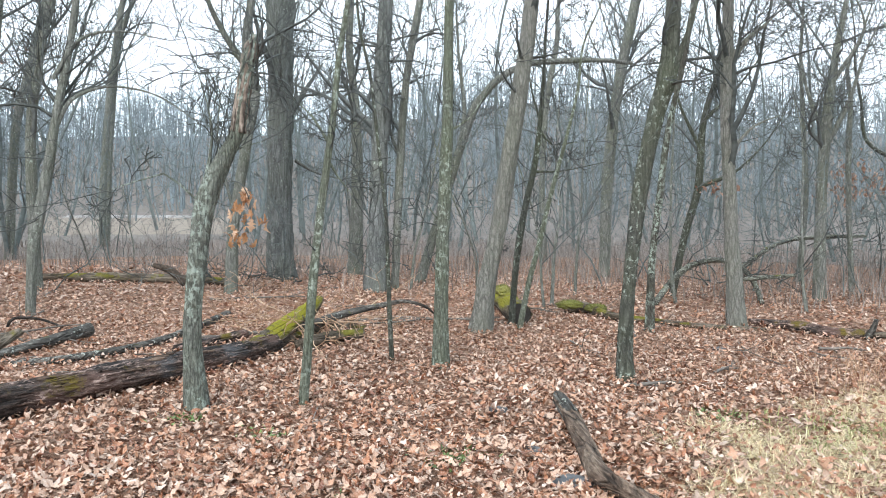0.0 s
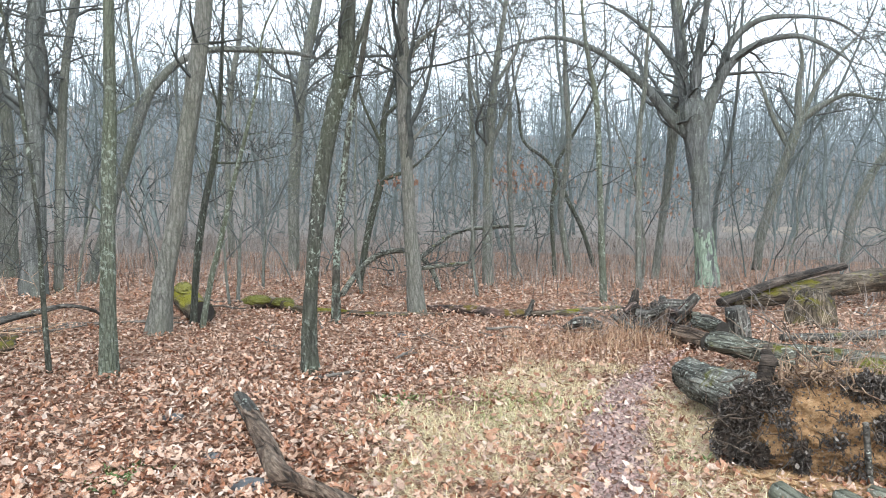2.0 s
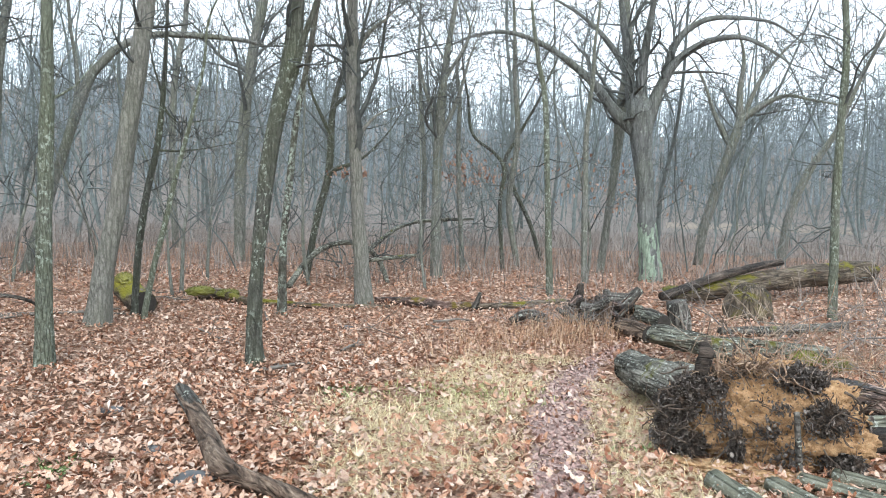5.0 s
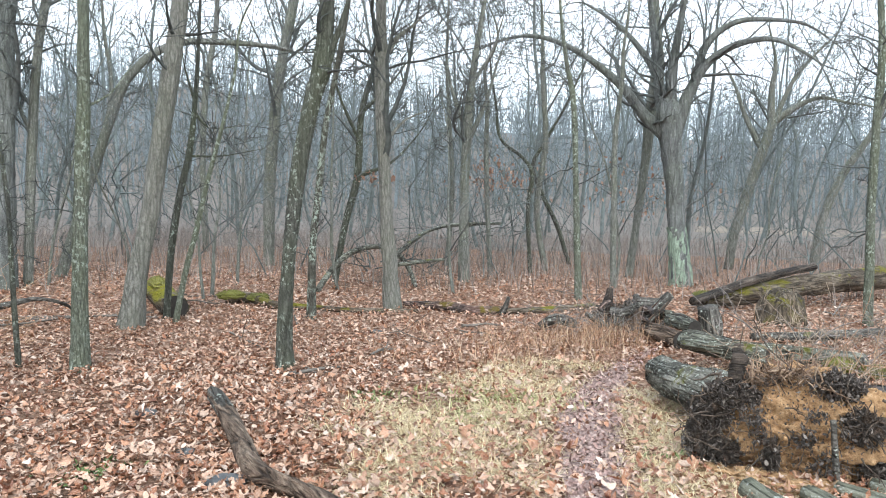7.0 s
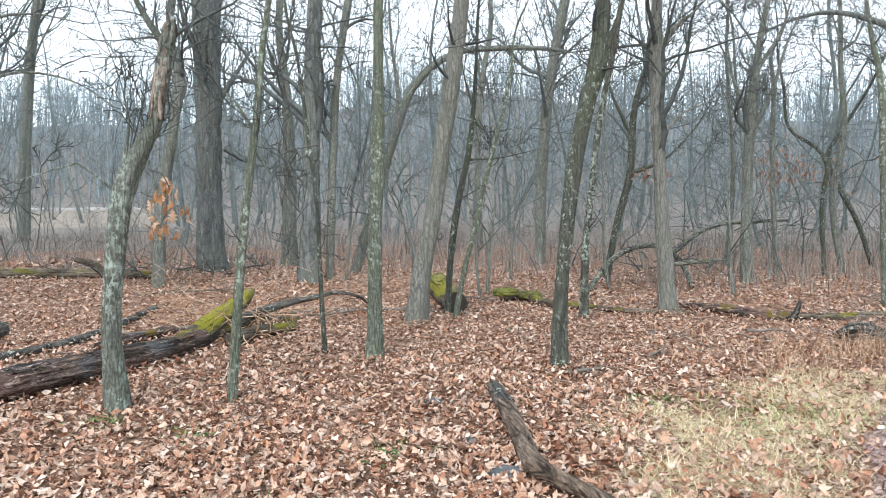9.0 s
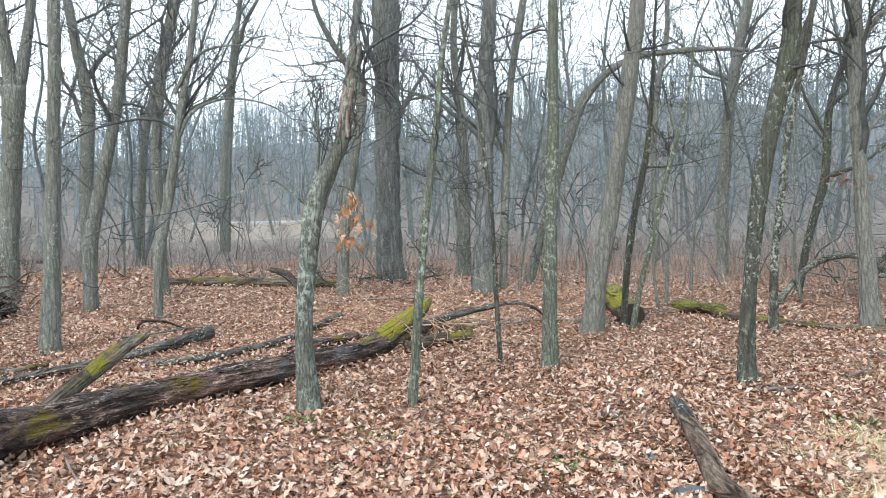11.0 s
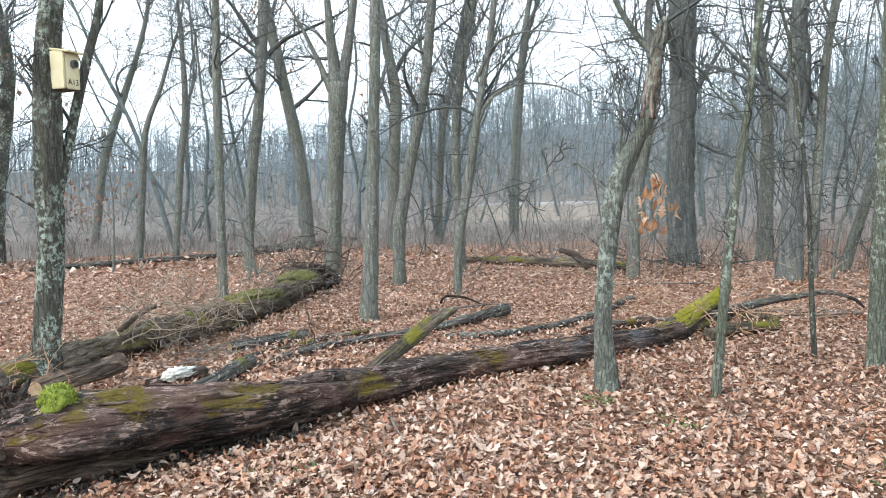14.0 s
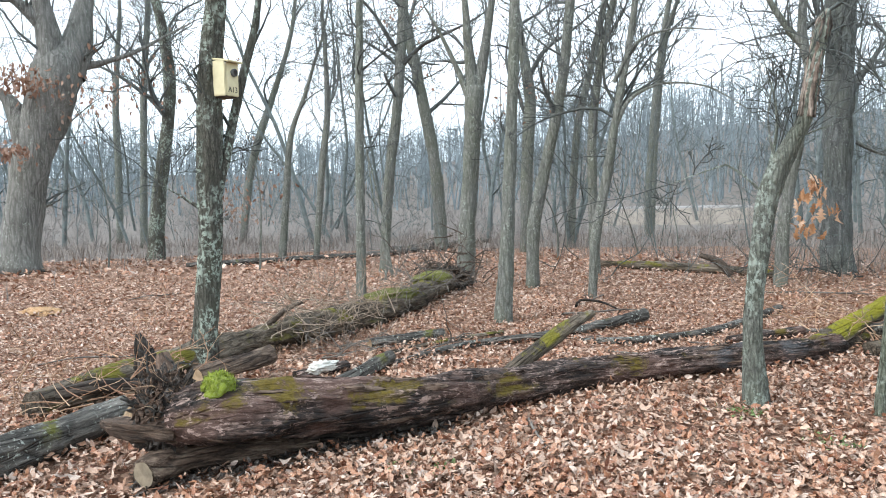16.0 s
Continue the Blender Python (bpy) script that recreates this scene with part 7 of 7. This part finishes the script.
tagged(link("bark_crumbs", mesh_np("bark_crumbs", co, q), M_SCRAP), "dark crumbs added to deepen the shade under the fallen trunk", "bark", kind="stuff")
log("bark_slab", [(-3.72, 3.98, 0.04, 0.05), (-3.56, 4.28, 0.04, 0.05)], M_LOG, "curl of dark bark beside the trunk", seed=43, flat=0.7)
log("curled_bark", [(5.02, 8.32, 0.05, 0.06), (5.20, 8.22, 0.15, 0.10), (5.42, 8.16, 0.08, 0.09)], M_GREYLOG, "curled grey slab of bark in the leaves", seed=44, flat=0.6, detail=0.25)
log("upright_stub", [(5.12, 9.55, 0.0, 0.04), (5.18, 9.52, 0.12, 0.035), (5.22, 9.5, 0.26, 0.02)], M_GREYLOG, "thin upright broken stub", seed=45, detail=0.3)
log("mossy_stump", [(8.37, 7.70, 0.0, 0.31), (8.36, 7.70, 0.15, 0.30), (8.34, 7.71, 0.33, 0.24), (8.32, 7.72, 0.46, 0.13), (8.31, 7.72, 0.50, 0.04)], M_MOSSLOG, "rounded tree stump under olive moss", "stump", seed=46, flat=1.0, detail=0.2)
log("pile_stub", [(5.52, 5.62, 0.0, 0.06), (5.5, 5.55, 0.15, 0.05), (5.46, 5.5, 0.3, 0.04)], M_ROOT, "dark broken stub on the pile", seed=47)
log("small_log", [(4.86, 3.98, 0.27, 0.11), (5.02, 3.72, 0.24, 0.12), (5.30, 3.35, 0.18, 0.11)], M_LOG, "dark wet log sloping down beside the root plate", seed=48, sides=26, detail=0.2, strips=14)
log("dark_limb", [(4.28, 3.36, 0.10, 0.06), (4.50, 3.28, 0.11, 0.075), (4.80, 3.18, 0.11, 0.08)], M_DARKWOOD, "dark rotten limb beside the root plate", seed=59, detail=0.3)
log("green_limb", [(4.60, 3.44, 0.14, 0.075), (5.05, 3.28, 0.14, 0.085)], M_FIRE, "grey-green cut limb beside the root plate", seed=60, detail=0.15)


# ---- moss cushions ----
def moss_cushion(at, size, seed, label, material=M_MOSS, blades_n=900):
    rng = np.random.default_rng(seed)
    top = thing("moss_cushion", at, label, "moss")
    part("cushion", lump(rng, size, 4, 0.25, 2.5), material, top)
    a, e = rng.uniform(0, 6.28, blades_n), np.arcsin(rng.uniform(-0.1, 1, blades_n))
    roots = np.stack([np.cos(a) * np.cos(e) * size[0], np.sin(a) * np.cos(e) * size[1], np.sin(e) * size[2]], -1)
    co, q = blades(roots, (0.02, 0.05), rng, 1.0, 0.003)
    tagged(link("moss_fronds", mesh_np("moss_fronds", co, q), material, top), kind="stuff")
    return top


moss_cushion((-4.095, 2.64, 0.49), (0.095, 0.105, 0.10), 900, "bright yellow-green moss cushion on the wet trunk")
M_DULLMOSS = islands("olive_moss", [(0.0, (0.06, 0.075, 0.015)), (0.6, (0.14, 0.15, 0.025)), (1.0, (0.22, 0.21, 0.04))], 0.95, 0.1)
for s, (at, size) in enumerate((((1.80, 11.72, 0.12), (0.2, 0.1, 0.07)), ((2.15, 11.5, 0.10), (0.16, 0.1, 0.06)), ((0.80, 12.0, 0.30), (0.12, 0.5, 0.07)), ((-8.12, 9.5, 0.33), (0.22, 0.42, 0.12)), ((-7.42, 7.75, 0.28), (0.19, 0.5, 0.10)), ((6.42, 5.20, 0.10), (0.16, 0.12, 0.07)), ((6.56, 4.95, 0.08), (0.14, 0.12, 0.06)), ((8.12, 8.92, 0.26), (0.16, 0.10, 0.06)))):
    moss_cushion(at, size, 901 + s, "yellow-green moss cushion on a log", M_DULLMOSS, 500)
fungus = thing("white_fungus", (-5.43, 4.66, 0.10), "white patch of fungus on a small dead log", "fungus")
part("crust", lump(np.random.default_rng(5), (0.07, 0.15, 0.05), 4, 0.6, 4), M_WHITE, fungus)
log("fungus_log", [(-5.52, 4.42, 0.05, 0.05), (-5.40, 4.95, 0.06, 0.06)], M_LOG, "short dark log with a white patch", seed=49)

# ---- a stone and dark lumps ----
# the first is a stone; the rest are added for dark patches and litter
for s, (x, y, w) in enumerate(((3.0, 8.63, 0.07), (0.37, 5.93, 0.08), (0.71, 4.42, 0.12), (0.55, 5.0, 0.06))):
    stone = thing("stone", (x, y, float(hill(x, y))), "dark wet lump half sunk in the leaves", "stone", "dark stones")
    part("body", lump(np.random.default_rng(50 + s), (w, w * 0.8, w * 0.45), 3, 0.3, 1.5), M_STONE, stone)

# ---- hanging leaves on the lichened tree ----
rng = np.random.default_rng(61)
spray = thing("leaf_spray", (-1.72, 6.02, 1.78), "spray of orange-brown dead oak leaves hanging from a twig", "leaves")
lines = [spline([(0, 0, 0, 0.006), (0.08, -0.02, -0.02, 0.005), (0.14, -0.03, -0.12, 0.004), (0.15, -0.03, -0.25, 0.003), (0.06, -0.03, -0.42, 0.002)], 0.03)]
co, q = tubes(lines, 5)
link("twig", mesh_np("twig", co, q), M_TWIG, spray)
for cx, cz, k, w in ((0.14, -0.12, 9, 0.045), (0.03, -0.22, 6, 0.04), (0.15, -0.24, 9, 0.06), (0.22, -0.29, 4, 0.03), (0.05, -0.45, 9, 0.045)):
    for _ in range(k):
        co, q = leaves(np.zeros((1, 3)), (0.07, 0.11), rng, 0, 0.6, True)
        ob = link("leaf", mesh_np("leaf", co, q), M_HANG, spray)
        ob.location = (cx + rng.normal(0, w), -0.03 + rng.normal(0, 0.04), cz + rng.normal(0, w))

# ---- nest box ----
nest = thing("nest_box", (-6.37, 4.40, 2.60), "pale yellow wooden nest box fixed to a trunk", "nest box")
nest.rotation_euler = (0.0, 0.0, radians(11.5))
D, Wd, Ht = 0.17, 0.17, 0.33
ob = part("side_panel", box_bm(D, 0.018, Ht), M_BOX, nest)
ob.location = (0, -Wd / 2, Ht / 2)
ob = part("side_panel", box_bm(D, 0.018, Ht), M_BOX, nest)
ob.location = (0, Wd / 2, Ht / 2)
ob = part("front_panel", box_bm(0.018, Wd - 0.02, Ht - 0.02), M_BOX, nest)
ob.location = (D / 2, 0, Ht / 2 - 0.01)
ob = part("back_panel", box_bm(0.018, Wd + 0.02, Ht + 0.07), M_BOX, nest)
ob.location = (-D / 2, 0, Ht / 2 + 0.02)
ob = part("floor_panel", box_bm(D, Wd, 0.016), M_BROWNLOG, nest, "brown underside board")
ob.location = (0, 0, 0.0)
lid = part("lid", box_bm(D + 0.07, Wd + 0.03, 0.018), M_BOX, nest, "sloping lid")
lid.location, lid.rotation_euler = (0.02, 0, Ht + 0.005), (0, radians(10), 0)
bm = bmesh.new()
bmesh.ops.create_cone(bm, cap_ends=True, segments=20, radius1=0.036, radius2=0.036, depth=0.03)
guard = part("entrance_guard", bm, M_STONE, nest, "grey ring round the entrance hole")
guard.location, guard.rotation_euler = (D / 2 + 0.02, 0.01, Ht * 0.66), (0, radians(90), 0)
# flat black disc in place of the shaded inside of the box
bm = bmesh.new()
bmesh.ops.create_cone(bm, cap_ends=True, segments=16, radius1=0.022, radius2=0.022, depth=0.008)
hole = part("entrance_hole", bm, M_BLACK, guard, "dark entrance hole")
hole.location = (0, 0, 0.016)
words = bpy.data.curves.new("number", "FONT")
words.body, words.size, words.extrude, words.align_x = "A13", 0.075, 0.001, "CENTER"
words.materials.append(M_BLACK)
sign = new("number", words)
sign.parent = nest
sign.matrix_local = Matrix.Translation((D / 2 + 0.011, 0.0, 0.035)) @ pose(0, 0, 0, 90, 0, 90)


# ---- dead leaves still hanging on trees ----
rng = np.random.default_rng(91)
for x, y, z, w, k, label in ((-19.2, 8.0, 4.45, 0.35, 240, "rusty dead leaves on an old oak limb"), (-19.3, 7.7, 2.85, 0.25, 120, "rusty dead leaves on a low oak limb"), (-18.6, 9.3, 4.2, 0.8, 120, "rusty dead leaves on an oak limb"), (-20.4, 12.6, 5.2, 1.2, 110, "brown dead leaves in a bare crown"),
                             (-12.6, 19.4, 4.6, 0.8, 90, "tan dead leaves in a bare crown"), (-16.2, 18.3, 7.0, 1.0, 80, "tan dead leaves in a bare crown"), (10.2, 19.5, 2.2, 0.6, 200, "russet dead leaves on a sapling"),
                             (4.7, 14.0, 2.0, 0.2, 22, "russet dead leaves on a dark tree"), (13.5, 17.5, 2.0, 0.9, 120, "russet dead leaves in the thicket"), (-19.8, 14.2, 1.6, 0.9, 200, "rust-brown dead leaves in the thicket")):
    p = rng.normal(0, 1, (k, 3)) * (w, w, w * 0.5) + (x, y, z)
    co, q = leaves(p, (0.09, 0.16), rng, 1, 0.8, True)
    tagged(link("hanging_leaves", mesh_np("hanging_leaves", co, q), M_RUSSET), label, "leaves", kind="stuff")
